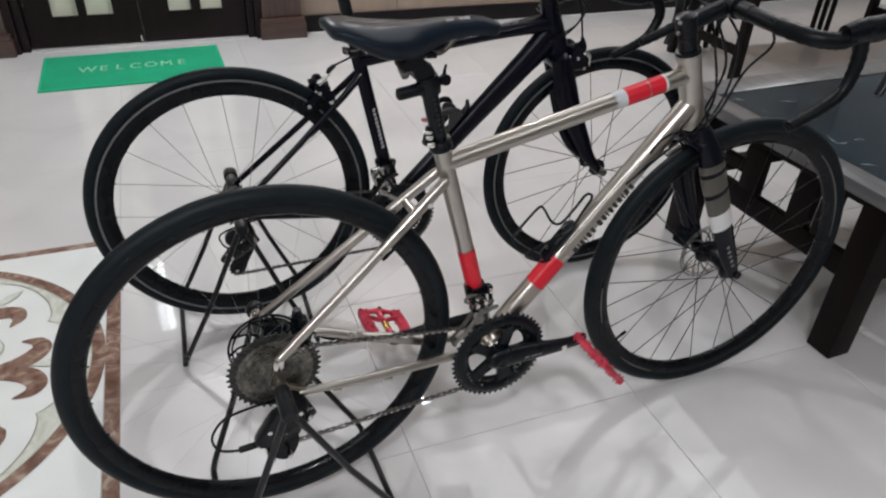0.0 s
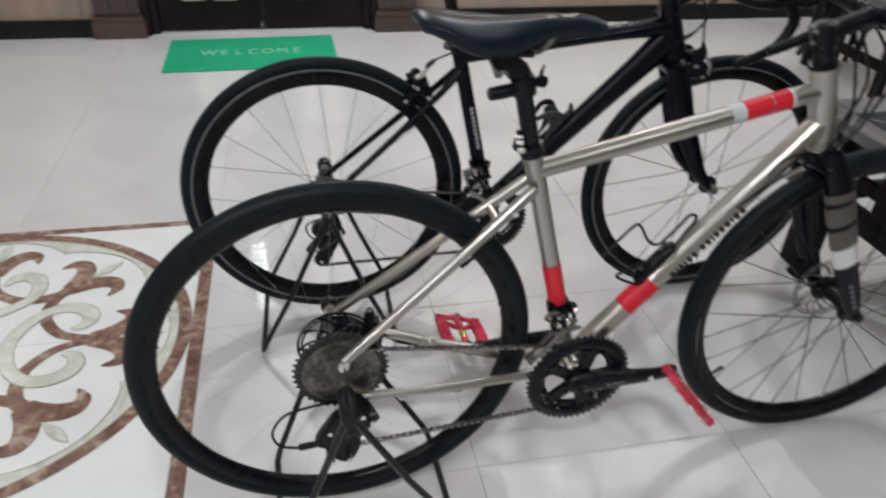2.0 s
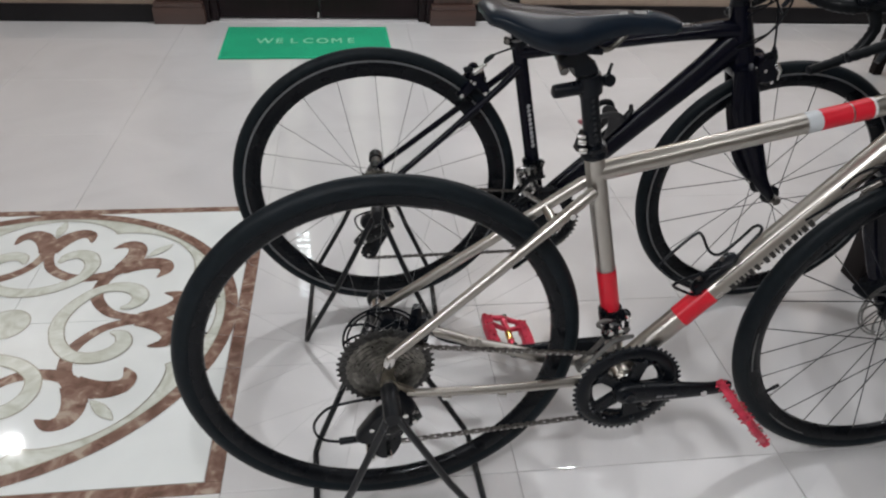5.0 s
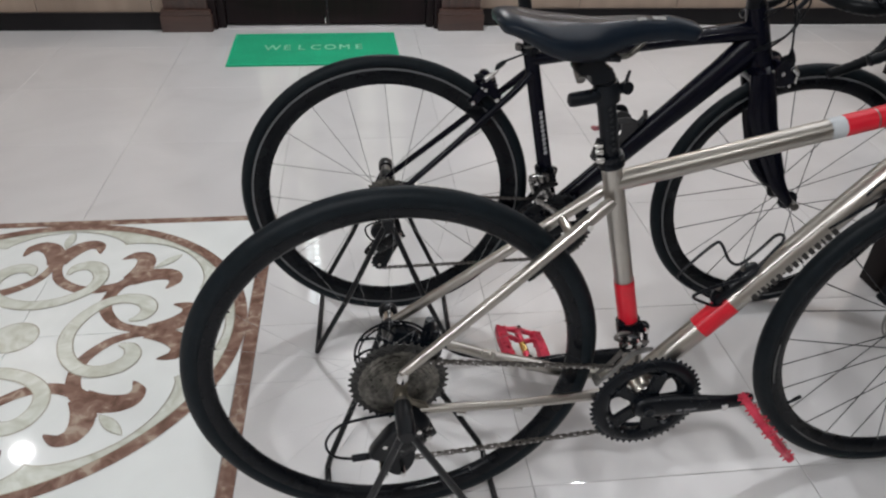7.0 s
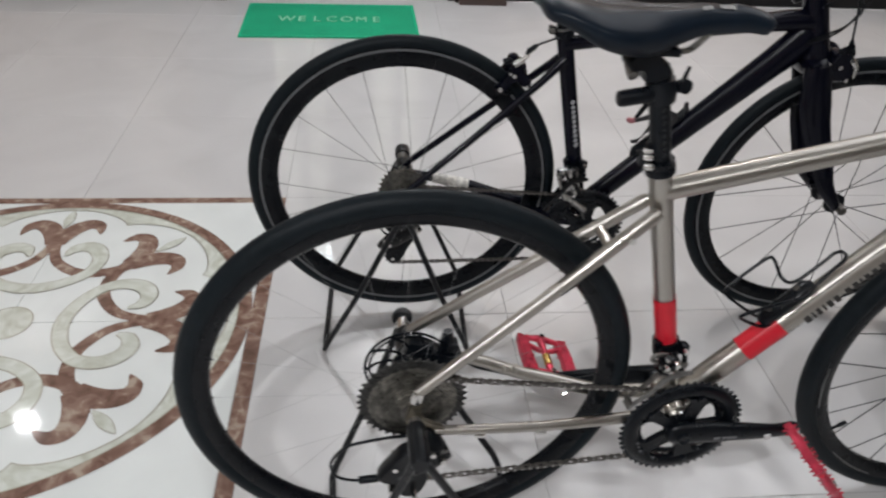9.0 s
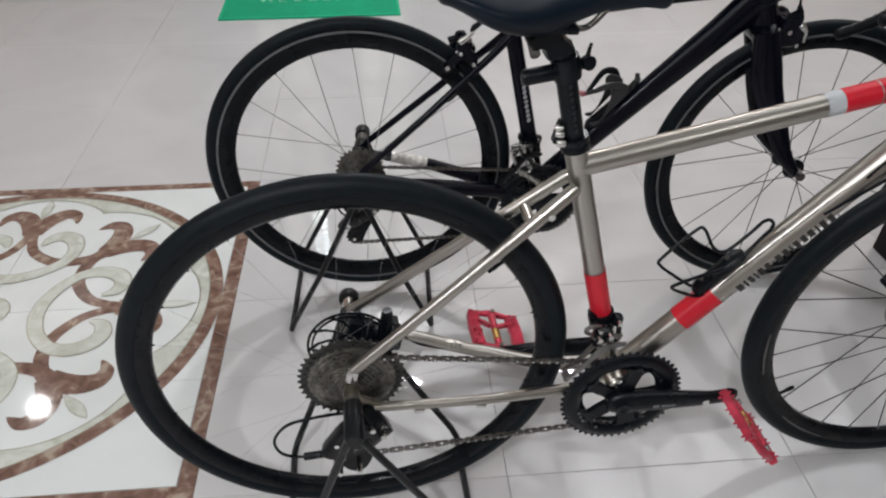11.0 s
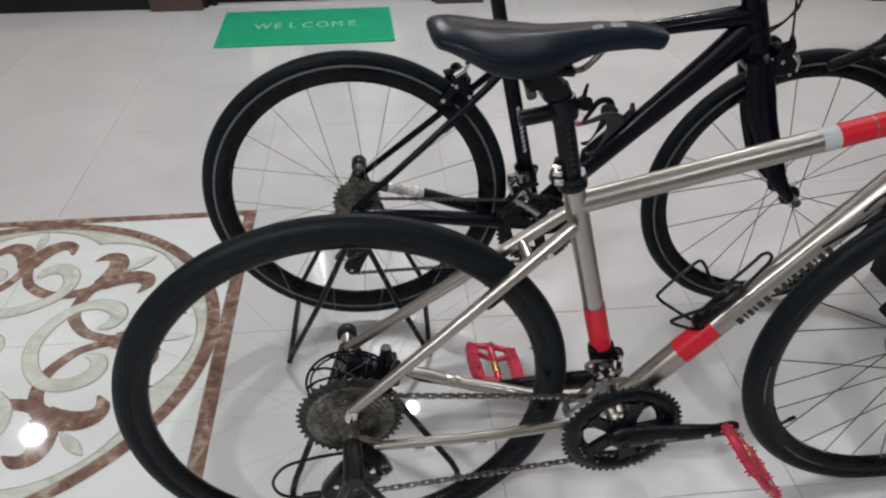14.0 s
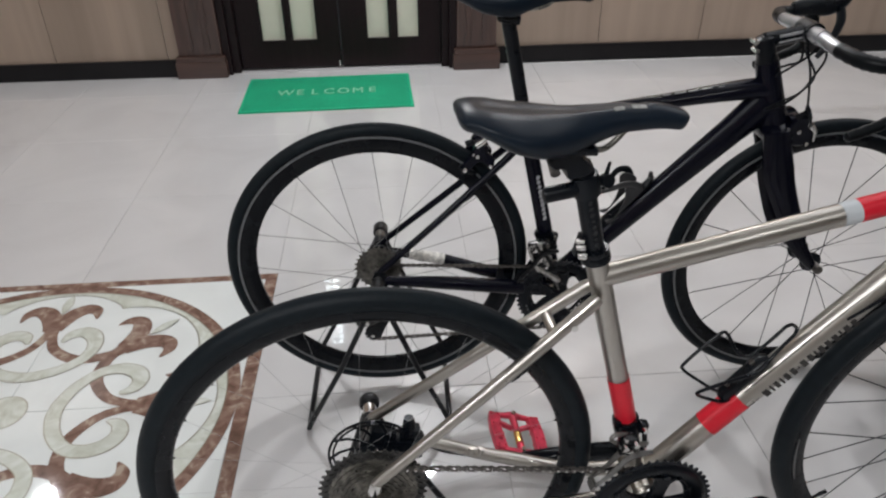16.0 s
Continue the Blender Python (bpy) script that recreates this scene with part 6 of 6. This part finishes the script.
    outline = [(-0.040, 0.298), (-0.034, 0.314), (-0.010, 0.322), (0.022, 0.318), (0.032, 0.300), (0.024, 0.280), (-0.004, 0.274), (-0.030, 0.282)]
    plate(bm, rounded(outline), pose(0, -0.072, 0) @ UPRIGHT, 0.022, 0.005)
    part("derailleur_cover", bm, RUBBED, gear)
    front_derailleur(root, (0.374, 0.414), -0.082, "black and silver front derailleur", False)
    cable(root, [(0.05, -0.066, 0.34), (0.0, -0.085, 0.34), (-0.05, -0.085, 0.32), (-0.04, -0.085, 0.285), (-0.012, -0.078, 0.28)], 0.0022)
    # calipers
    rim_brake(root, [(0.212, 0.650), (0.228, 0.651), (0.236, 0.636), (0.252, 0.618), (0.247, 0.600), (0.233, 0.611), (0.220, 0.616), (0.206, 0.604), (0.193, 0.588), (0.181, 0.596), (0.194, 0.618), (0.205, 0.632)],
              ((0.190, 0.599, 0.0052), (0.243, 0.605, 0.0044), (0.216, 0.628, 0.0044), (0.208, 0.632, 0.0030)),
              ((0.193, 0.654), (0.203, 0.659), (0.212, 0.654)), ((0.214, 0.651), (0.227, 0.660), (0.241, 0.672)), ((0.180, 0.600), (0.214, 0.580)))
    bm = bm_new()
    tube(bm, [(0.236, -0.033, 0.672), (0.240, -0.033, 0.679), (0.252, -0.030, 0.687), (0.256, -0.029, 0.689)], [0.0035, 0.0060, 0.0055, 0.0030], 12)
    part("cable_boot", bm, SATIN_BLACK, root, "black rubber cable boot")
    rim_brake(root, [(0.852, 0.640), (0.860, 0.672), (0.874, 0.692), (0.892, 0.690), (0.908, 0.668), (0.912, 0.642), (0.898, 0.630), (0.870, 0.630)],
              ((0.878, 0.661, 0.0048), (0.854, 0.667, 0.0036), (0.900, 0.634, 0.0046)),
              ((0.868, 0.690), (0.880, 0.698), (0.892, 0.694)), ((0.900, 0.674), (0.912, 0.662), (0.914, 0.640)), ((0.876, 0.632), (0.914, 0.622)))
    cable(root, [(0.250, -0.03, 0.686), (0.258, -0.028, 0.690), (0.274, -0.022, 0.694), (0.30, -0.016, 0.700), (0.36, -0.012, 0.706)], 0.0024)
    cable(root, [(0.888, -0.03, 0.70), (0.880, -0.03, 0.745), (0.872, -0.03, 0.785), (0.858, -0.03, 0.822), (0.850, -0.03, 0.845)], 0.0024)
    bm = bm_new()
    tube(bm, [(0.885, -0.03, 0.715), (0.8885, -0.03, 0.704), (0.895, -0.03, 0.688), (0.898, -0.03, 0.680)], [0.0035, 0.0065, 0.0070, 0.0045], 12)
    part("cable_boot", bm, SATIN_BLACK, root, "black rubber cable boot")
    # fork
    bm = bm_new()
    tube(bm, [ht0, Vector((0.848, 0, 0.65))], [0.025, 0.023], 20)
    tube(bm, [(0.842, -0.04, 0.642), (0.842, -0.015, 0.654), (0.842, 0.015, 0.654), (0.842, 0.04, 0.642)], [0.020, 0.027, 0.027, 0.020], 16, side=(1, 0, 0), squash=1.25)
    fork = part("fork", bm, GLOSS_BLACK, root, "glossy black bladed fork")
    for s in (-1, 1):
        bm = bm_new()
        tube(bm, catmull([(0.834 + 0.004 * (s > 0), s * 0.032, 0.662), (0.850 + 0.016 * (s > 0), s * (0.045 - 0.004 * (s > 0)), 0.58), (0.877 + 0.010 * (s > 0), s * 0.048, 0.515), (0.918, s * 0.050, 0.434), (0.942, s * 0.050, 0.388), (0.984, s * 0.050, 0.338)], 5), [0.028, 0.034 - 0.008 * (s > 0), 0.0285 - 0.004 * (s > 0), 0.0225, 0.0185, 0.010], 16, squash=[0.7, 0.42, 0.42, 0.45, 0.5, 0.8])
        part("fork_blade", bm, GLOSS_BLACK, fork)
        bm = bm_new()
        rod(bm, (0.990, s * 0.042, 0.338), (0.990, s * 0.068, 0.338), 0.010, 12)
        part("skewer_nut", bm, DARK_STEEL, fork)
    # steerer, stem, bar
    up = (ht1 - ht0).normalized()
    bm = bm_new()
    tube(bm, [ht1, ht1 + up * 0.016, ht1 + up * 0.017, ht1 + up * 0.049, ht1 + up * 0.053], [0.022, 0.019, 0.0195, 0.0195, 0.012], 20)
    part("headset_spacer", bm, SATIN_BLACK, root, "black headset spacers")
    bm = bm_new()
    for t in (0.024, 0.042):
        c = ht1 + up * t + Vector((-0.021, 0, 0))
        rod(bm, c + Vector((0, -0.012, 0)), c + Vector((0, 0.012, 0)), 0.0045, 10)
    part("stem_bolt", bm, CHROME, root, "bright stem bolts")
    sm, bc = ht1 + up * 0.042, Vector((0.866, 0, 0.857))
    bm = bm_new()
    tube(bm, [sm, sm.lerp(bc, 0.5), bc], [0.0165, 0.0155, 0.016], 18)
    tube(bm, [bc + Vector((0, -0.024, 0)), bc + Vector((0, 0.024, 0))], 0.0205, 18)
    part("stem", bm, SATIN_BLACK, root, "black alloy stem with grey marks")
    d = (bc - sm).normalized()
    an = -math.degrees(math.atan2(d.z, d.x))
    for i in range(7):
        for dz, hh in ((0.007, 0.006), (-0.004, 0.003)):
            bm = bm_new()
            p = sm.lerp(bc, 0.28 + 0.085 * i) + Vector((0, -0.0150 if dz > 0 else -0.0160, dz))
            box(bm, tuple(p), (0.006, 0.002, hh), (20 if dz > 0 else -6, an, 0))
            part("maker_mark", bm, LETTER_PALE, root, smooth=False)
    drop_bar(root, (bc.x, bc.z), -0.010, 0.205, (0.958, 0.848), (0.871, 0.725), (0.979, 0.812), "drop handlebar with pale tops and black tape", tuck=0.020, turn=-3.0, top_mat=material("pale_bar_tops", (0.45, 0.45, 0.47), 0.25, 0.6, stain=0.2, stain_scale=30))
    for s in (1, -1):
        cable(root, [(0.872, s * 0.05, 0.852), (0.884 - 0.006 * s, s * 0.03 - 0.01, 0.815), (0.884, -0.028, 0.778), (0.864, -0.030, 0.745), (0.833, -0.030, 0.724 - 0.004 * s), (0.80, -0.024, 0.708)], 0.0024)
    cable(root, [(0.885, -0.03, 0.850), (0.862, -0.035, 0.822), (0.833, -0.03, 0.797), (0.806, -0.024, 0.776)], 0.0024)
    cable(root, [(0.872, 0.03, 0.850), (0.846, -0.032, 0.812), (0.822, -0.03, 0.800), (0.804, -0.024, 0.792)], 0.0024)
    # moulded bottle cage with pinkish ends
    d = (dt1 - dt0).normalized()
    n = Vector((-d.z, 0, d.x))

    def at(f, h, y):
        return tuple(dt0 + d * f + n * h + Vector((0, y, 0)))

    bm = bm_new()
    tube(bm, [at(0.155, 0.024, 0), at(0.165, 0.030, 0), at(0.285, 0.031, 0), at(0.306, 0.038, 0)], [0.007, 0.009, 0.008, 0.005], 12, squash=1.4)
    cage = part("bottle_cage", bm, SATIN_BLACK, root, "moulded black bottle cage with pink tips")
    for side in (-1, 1):
        bm = bm_new()
        outline = [(0.500, 0.462), (0.520, 0.468), (0.532, 0.492), (0.538, 0.520), (0.536, 0.546), (0.548, 0.554), (0.567, 0.547), (0.574, 0.534), (0.552, 0.506), (0.530, 0.478), (0.512, 0.456)]
        plate(bm, rounded(outline, 3), pose(0, side * 0.024, 0) @ UPRIGHT, 0.004, 0.001)
        part("cage_wing", bm, SMOKE_GREY, cage, "dark grey moulded wing")
        hook = [(0.563, side * 0.030, 0.546), (0.548, side * 0.033, 0.553), (0.526, side * 0.034, 0.553), (0.502, side * 0.030, 0.541), (0.482, side * 0.018, 0.528)] if side < 0 else [(0.566, 0.030, 0.524), (0.560, 0.033, 0.548), (0.550, 0.034, 0.558), (0.530, 0.034, 0.553), (0.510, 0.030, 0.524), (0.493, 0.014, 0.512)]
        bm = bm_new()
        tube(bm, catmull(hook, 6), [0.008, 0.008, 0.0065, 0.004], 10, squash=0.5)
        part("cage_arm", bm, SMOKE_GREY if side < 0 else SATIN_BLACK, cage, "curved cage arm")
    bm = bm_new()
    tube(bm, [(0.487, -0.020, 0.531), (0.480, -0.012, 0.526), (0.480, 0.004, 0.521), (0.490, 0.014, 0.513)], [0.0045, 0.0060, 0.0058, 0.0045], 10)
    part("cage_tip", bm, material("pink_plastic", (0.40, 0.13, 0.15), 0.4), cage, "small pink tip")
    bm = bm_new()
    tube(bm, [at(0.296, 0.030, -0.004), at(0.304, 0.044, -0.004), at(0.310, 0.050, -0.004)], [0.0035, 0.0055, 0.0045], 10)
    part("strap_end", bm, SMOKE_GREY, cage)
    return root


black_bicycle()
hub_stand("bicycle_stand", BLACK, HB, (-0.178, 0.150), (0.134, 0.012), "black bent rod stand holding the black bicycle's rear axle", 0.158, 0.118, 0.052, GREASE)

# ---- the table and chairs ----


def coffee_table(x0, y0, w, d, h, rz):
    """Dark wooden table with a dark glass inset, square legs and lattice sides. Origin at its near corner."""
    root = thing("coffee_table", "dark wooden coffee table with dark glass top and lattice sides", "table", pose(x0, y0, 0, 0, 0, rz))
    leg = 0.075
    over = 0.012
    fr, far0, far1 = 0.058, 0.675, 0.777
    t = 0.034
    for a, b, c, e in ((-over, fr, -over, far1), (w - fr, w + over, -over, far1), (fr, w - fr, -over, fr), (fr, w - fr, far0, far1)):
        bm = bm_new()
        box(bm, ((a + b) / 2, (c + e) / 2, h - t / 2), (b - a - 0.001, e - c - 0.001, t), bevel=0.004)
        part("top_rail", bm, TABLE_WOOD_SHEEN, root, "polished wooden rim of the top, its sheen painted grey")
    bm = bm_new()
    box(bm, (w / 2, (fr + far0) / 2, h - 0.016), (w - 2 * fr - 0.002, far0 - fr - 0.002, 0.024))
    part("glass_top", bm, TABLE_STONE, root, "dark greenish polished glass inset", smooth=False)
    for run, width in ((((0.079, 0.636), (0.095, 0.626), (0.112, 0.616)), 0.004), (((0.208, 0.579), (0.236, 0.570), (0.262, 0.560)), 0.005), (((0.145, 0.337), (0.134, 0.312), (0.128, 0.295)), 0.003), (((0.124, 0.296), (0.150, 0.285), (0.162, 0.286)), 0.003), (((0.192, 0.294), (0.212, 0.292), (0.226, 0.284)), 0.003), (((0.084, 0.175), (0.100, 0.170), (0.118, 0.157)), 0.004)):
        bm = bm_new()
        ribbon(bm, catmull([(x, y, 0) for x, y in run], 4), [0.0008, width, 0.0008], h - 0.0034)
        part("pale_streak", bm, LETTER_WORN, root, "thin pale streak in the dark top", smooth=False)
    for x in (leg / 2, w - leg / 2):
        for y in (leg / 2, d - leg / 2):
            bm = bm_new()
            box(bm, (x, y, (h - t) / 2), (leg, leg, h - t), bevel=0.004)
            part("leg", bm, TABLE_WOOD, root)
    for x in (leg / 2, w - leg / 2):
        for z0, z1 in ((0.21, 0.272), (0.415, h - t)):
            bm = bm_new()
            box(bm, (x, d / 2, (z0 + z1) / 2), (0.030, d - 2 * leg, z1 - z0), bevel=0.003)
            part("side_rail", bm, TABLE_WOOD, root)
        for y0, y1 in ((0.151, 0.203), (0.220, 0.290), (0.404, 0.475)):
            bm = bm_new()
            box(bm, (x, (y0 + y1) / 2, 0.3435), (0.026, y1 - y0, 0.143), bevel=0.003)
            part("slat", bm, TABLE_WOOD, root)
        bm = bm_new()
        box(bm, (x, 0.55, 0.335), (0.024, d - leg - 0.475, 0.036), bevel=0.003)
        part("side_rail", bm, TABLE_WOOD, root)
    for y in (leg / 2, d - leg / 2):
        for z in (0.24, h - t - 0.03):
            bm = bm_new()
            box(bm, (w / 2, y, z), (w - 2 * leg, 0.030, 0.045), bevel=0.003)
            part("side_rail", bm, TABLE_WOOD, root)
    return root


coffee_table(1.408, -0.105, 1.15, 0.70, 0.48, -1.0)


def wooden_settee(m):
    """A dark wooden settee frame: posts, rails, slatted back and seat."""
    root = thing("wooden_settee", "dark stained wooden settee with a slatted back", "settee", m)
    w, d, sh, bh, p = 1.45, 0.52, 0.47, 0.95, 0.045
    for x in (0, w):
        for y in (0, d):
            bm = bm_new()
            hh = bh if y > 0 else 0.62
            box(bm, (x, y, hh / 2), (p, p, hh), bevel=0.004)
            part("leg", bm, TABLE_WOOD, root)
        bm = bm_new()
        box(bm, (x, d / 2, 0.635), (0.07, d + 0.08, 0.03), bevel=0.006)
        part("armrest", bm, TABLE_WOOD, root)
        for z in (0.16, sh - 0.03):
            bm = bm_new()
            box(bm, (x, d / 2, z), (0.028, d - p, 0.045), bevel=0.003)
            part("side_rail", bm, TABLE_WOOD, root)
    for y in (0, d):
        for z in ((sh - 0.03,) if y == 0 else (sh - 0.03, bh - 0.04)):
            bm = bm_new()
            box(bm, (w / 2, y, z), (w - p, 0.028, 0.055), bevel=0.003)
            part("cross_rail", bm, TABLE_WOOD, root)
    for at in (0.19, 0.25, 0.31, 1.03, 1.09, 1.15):
        bm = bm_new()
        box(bm, (at, d + 0.024, (bh - 0.04) / 2), (0.026, 0.018, bh - 0.04), bevel=0.002)
        part("back_slat", bm, TABLE_WOOD, root)
    bm = bm_new()
    box(bm, (w / 2, d / 2 - 0.01, sh + 0.012), (w - 0.02, d - 0.06, 0.03), bevel=0.008)
    part("seat", bm, TABLE_WOOD_SHEEN, root)
    return root


wooden_settee(pose(2.68, 1.66, 0, 0, 0, -3))

# ---- floor medallion ----
MU, MV = -0.9185, 0.569  # its centre
PANEL = (-1.514, -0.323, 0.020, 1.122)


def medallion():
    """Inlaid panel: white marble, a brown ring, cream scallops, brown vines and cream scrolls outlined in brass."""
    u0, u1, v0, v1 = PANEL
    g = 0.0008
    bm = bm_new()
    box(bm, ((u0 + u1) / 2, (v0 + v1) / 2, -0.0035), (u1 - u0, v1 - v0, 0.001))
    base = part("floor_medallion", bm, GROUT, smooth=False)
    base.matrix_world = hall(0, 0)
    tagged(base, "polished inlaid marble floor medallion with brown and cream scrolls", "floor inlay", kind="structure")
    for a, b in ((u0 + 0.035, MU), (MU, u1 - 0.035)):
        for c, e in ((v0 + 0.029, MV), (MV, v1 - 0.029)):
            bm = bm_new()
            box(bm, ((a + b) / 2, (c + e) / 2, -0.0015), (b - a - 2 * g, e - c - 2 * g, 0.003))
            part("marble_slab", bm, WHITE_MARBLE, base, smooth=False)
    for a, b, c, e in ((u0, u1, v1 - 0.028, v1), (u0, u1, v0, v0 + 0.028), (u0, u0 + 0.034, v0 + 0.029, v1 - 0.029), (u1 - 0.034, u1, v0 + 0.029, v1 - 0.029)):
        bm = bm_new()
        box(bm, ((a + b) / 2, (c + e) / 2, -0.003), (b - a, e - c, 0.0058))
        part("border_strip", bm, BROWN_MARBLE, base, smooth=False)

    def put(name, bm, mat, z):
        ob = part(name, bm, mat, base, smooth=False)
        ob.matrix_basis = pose(MU, MV, z)
        return ob

    def arc_ring(r0, r1, n=120):
        bm = bm_new()
        a = [bm.verts.new((r0(2 * math.pi * k / n) * math.cos(2 * math.pi * k / n), r0(2 * math.pi * k / n) * math.sin(2 * math.pi * k / n), 0)) for k in range(n)]
        b = [bm.verts.new((r1(2 * math.pi * k / n) * math.cos(2 * math.pi * k / n), r1(2 * math.pi * k / n) * math.sin(2 * math.pi * k / n), 0)) for k in range(n)]
        for k in range(n):
            bm.faces.new((a[k], a[(k + 1) % n], b[(k + 1) % n], b[k]))
        return bm

    def ell(r):
        return lambda a: r * (1 + 0.033 * math.cos(2 * a))

    def scallop(a):
        w = (a / (math.pi / 4)) % 1.0
        w = abs(w - 0.5) * 2  # 1 at the leaf, 0 at the cusp
        return (0.445 + 0.052 * math.sin(w * math.pi / 2) ** 0.7) * (1 + 0.025 * math.cos(2 * a))

    put("cream_border", arc_ring(scallop, ell(0.514), 240), CREAM_MARBLE, 0.0006)
    put("brown_ring", arc_ring(ell(0.513), ell(0.5445)), BROWN_MARBLE, 0.0012)
    put("outline", arc_ring(lambda a: scallop(a) - 0.0014, lambda a: scallop(a) + 0.0014, 240), OUTLINE, 0.0016)
    put("outline", arc_ring(ell(0.512), ell(0.5145)), OUTLINE, 0.0016)
    put("centre_disc", arc_ring(lambda a: 0.0001, lambda a: 0.056, 40), CREAM_MARBLE, 0.0008)
    put("outline", arc_ring(lambda a: 0.055, lambda a: 0.0575, 40), OUTLINE, 0.0014)

    vine = [(0.290, 0.262), (0.240, 0.240), (0.205, 0.205), (0.188, 0.155), (0.192, 0.095), (0.235, 0.035), (0.290, 0.010), (0.345, 0.000)]
    scroll = [(0.262, 0.046), (0.292, 0.060), (0.303, 0.092), (0.284, 0.124), (0.240, 0.140), (0.190, 0.127), (0.150, 0.082), (0.130, 0.030), (0.127, 0.0)]
    horn = [(0.318, 0.004), (0.360, 0.016), (0.396, 0.040), (0.411, 0.070), (0.398, 0.096), (0.362, 0.106)]
    for q in range(4):
        turn = Matrix.Rotation(q * math.pi / 2, 3, "Z")
        for flip in (1, -1):
            def lay(pts, extra=0.0):
                r = Matrix.Rotation(extra, 3, "Z")
                return [tuple((turn @ (r @ Vector((x, y, 0)) if extra else Vector((x, y, 0))) if flip > 0 else turn @ (Vector(((r @ Vector((x, y, 0))).x, -(r @ Vector((x, y, 0))).y, 0))))[:2]) for x, y in pts]

            bm = bm_new()
            ribbon(bm, catmull([(x, y, 0) for x, y in lay(vine)], 6), [0.030, 0.036, 0.034, 0.034, 0.032, 0.028, 0.026, 0.036])
            put("brown_vine", bm, BROWN_MARBLE, 0.0008 + 0.00003 * flip)
            pts = catmull([(x, y, 0) for x, y in lay(scroll)], 6)
            wid = [0.004, 0.030, 0.039, 0.041, 0.036, 0.031, 0.031, 0.033, 0.033]
            bm = bm_new()
            ribbon(bm, pts, [a + 0.005 for a in wid])
            put("outline", bm, OUTLINE, 0.0013)
            bm = bm_new()
            ribbon(bm, pts, wid)
            put("cream_scroll", bm, CREAM_MARBLE, 0.0018)
            for extra, scale in ((0.0, 1.0), (math.pi / 4, 0.985)):
                if extra and flip < 0:
                    continue
                for mirror in (1, -1) if extra else (1,):
                    bm = bm_new()
                    hp = [(x * scale, y * mirror) for x, y in horn]
                    ribbon(bm, catmull([(x, y, 0) for x, y in lay(hp, extra)], 6), [0.044, 0.054, 0.054, 0.048, 0.034, 0.003])
                    put("brown_horn", bm, BROWN_MARBLE, 0.0010 + 0.00004 * (flip + mirror))
        for extra in (0.0, math.pi / 4):
            r = Matrix.Rotation(q * math.pi / 2 + extra, 3, "Z")
            for grow, mat, name, z in ((1.0, OUTLINE, "outline", 0.0014), (0.88, CREAM_MARBLE, "cream_leaf", 0.0020)):
                bm = bm_new()
                pts = [r @ Vector((0.392 + (0.106 if extra == 0.0 and q % 2 == 0 else 0.092) * t + (1 - grow) * 0.04 * (0.5 - t), 0, 0)) for t in np.linspace(0, 1, 9)]
                ribbon(bm, [tuple(p) for p in pts], [0.001 * grow, 0.016 * grow, 0.025 * grow, 0.028 * grow, 0.026 * grow, 0.018 * grow, 0.0015 * grow])
                put(name, bm, mat, z)
    return base


medallion()

# ---- floor tiles ----
U_LINES = [-1.514 - 0.577 * k for k in range(5, 0, -1)] + [-1.514, -0.9185, -0.323] + [0.274 + 0.577 * k for k in range(0, 9)]
V_LINES = [0.020 - 0.551 * k for k in range(8, 0, -1)] + [0.020, 0.569, 1.122, 1.68, 2.24, 2.80, 3.12]


def floor_tiles():
    bm = bm_new()
    low = [bm.verts.new((x * 0.5, y * 0.5, -0.006)) for x, y in ((-1, -1), (1, -1), (1, 1), (-1, 1))]
    mid = [bm.verts.new((x * 0.5, y * 0.5, -0.0008)) for x, y in ((-1, -1), (1, -1), (1, 1), (-1, 1))]
    top = [bm.verts.new((x * 0.498, y * 0.498, 0.0)) for x, y in ((-1, -1), (1, -1), (1, 1), (-1, 1))]
    for a, b in ((low, mid), (mid, top)):
        for k in range(4):
            bm.faces.new((a[k], a[(k + 1) % 4], b[(k + 1) % 4], b[k]))
    bm.faces.new(top)
    first = None
    for u0, u1 in zip(U_LINES, U_LINES[1:]):
        for v0, v1 in zip(V_LINES, V_LINES[1:]):
            cu, cv = (u0 + u1) / 2, (v0 + v1) / 2
            if PANEL[0] < cu < PANEL[1] and PANEL[2] < cv < PANEL[3]:
                continue
            m = pose(cu, cv, 0) @ Matrix.Diagonal((u1 - u0 - 0.0013, v1 - v0 - 0.0013, 1, 1))
            if first is None:
                first = part("tile", bm, TILE, floor, smooth=False, m=m)
            else:
                share("tile", first, m, floor)


floor_tiles()
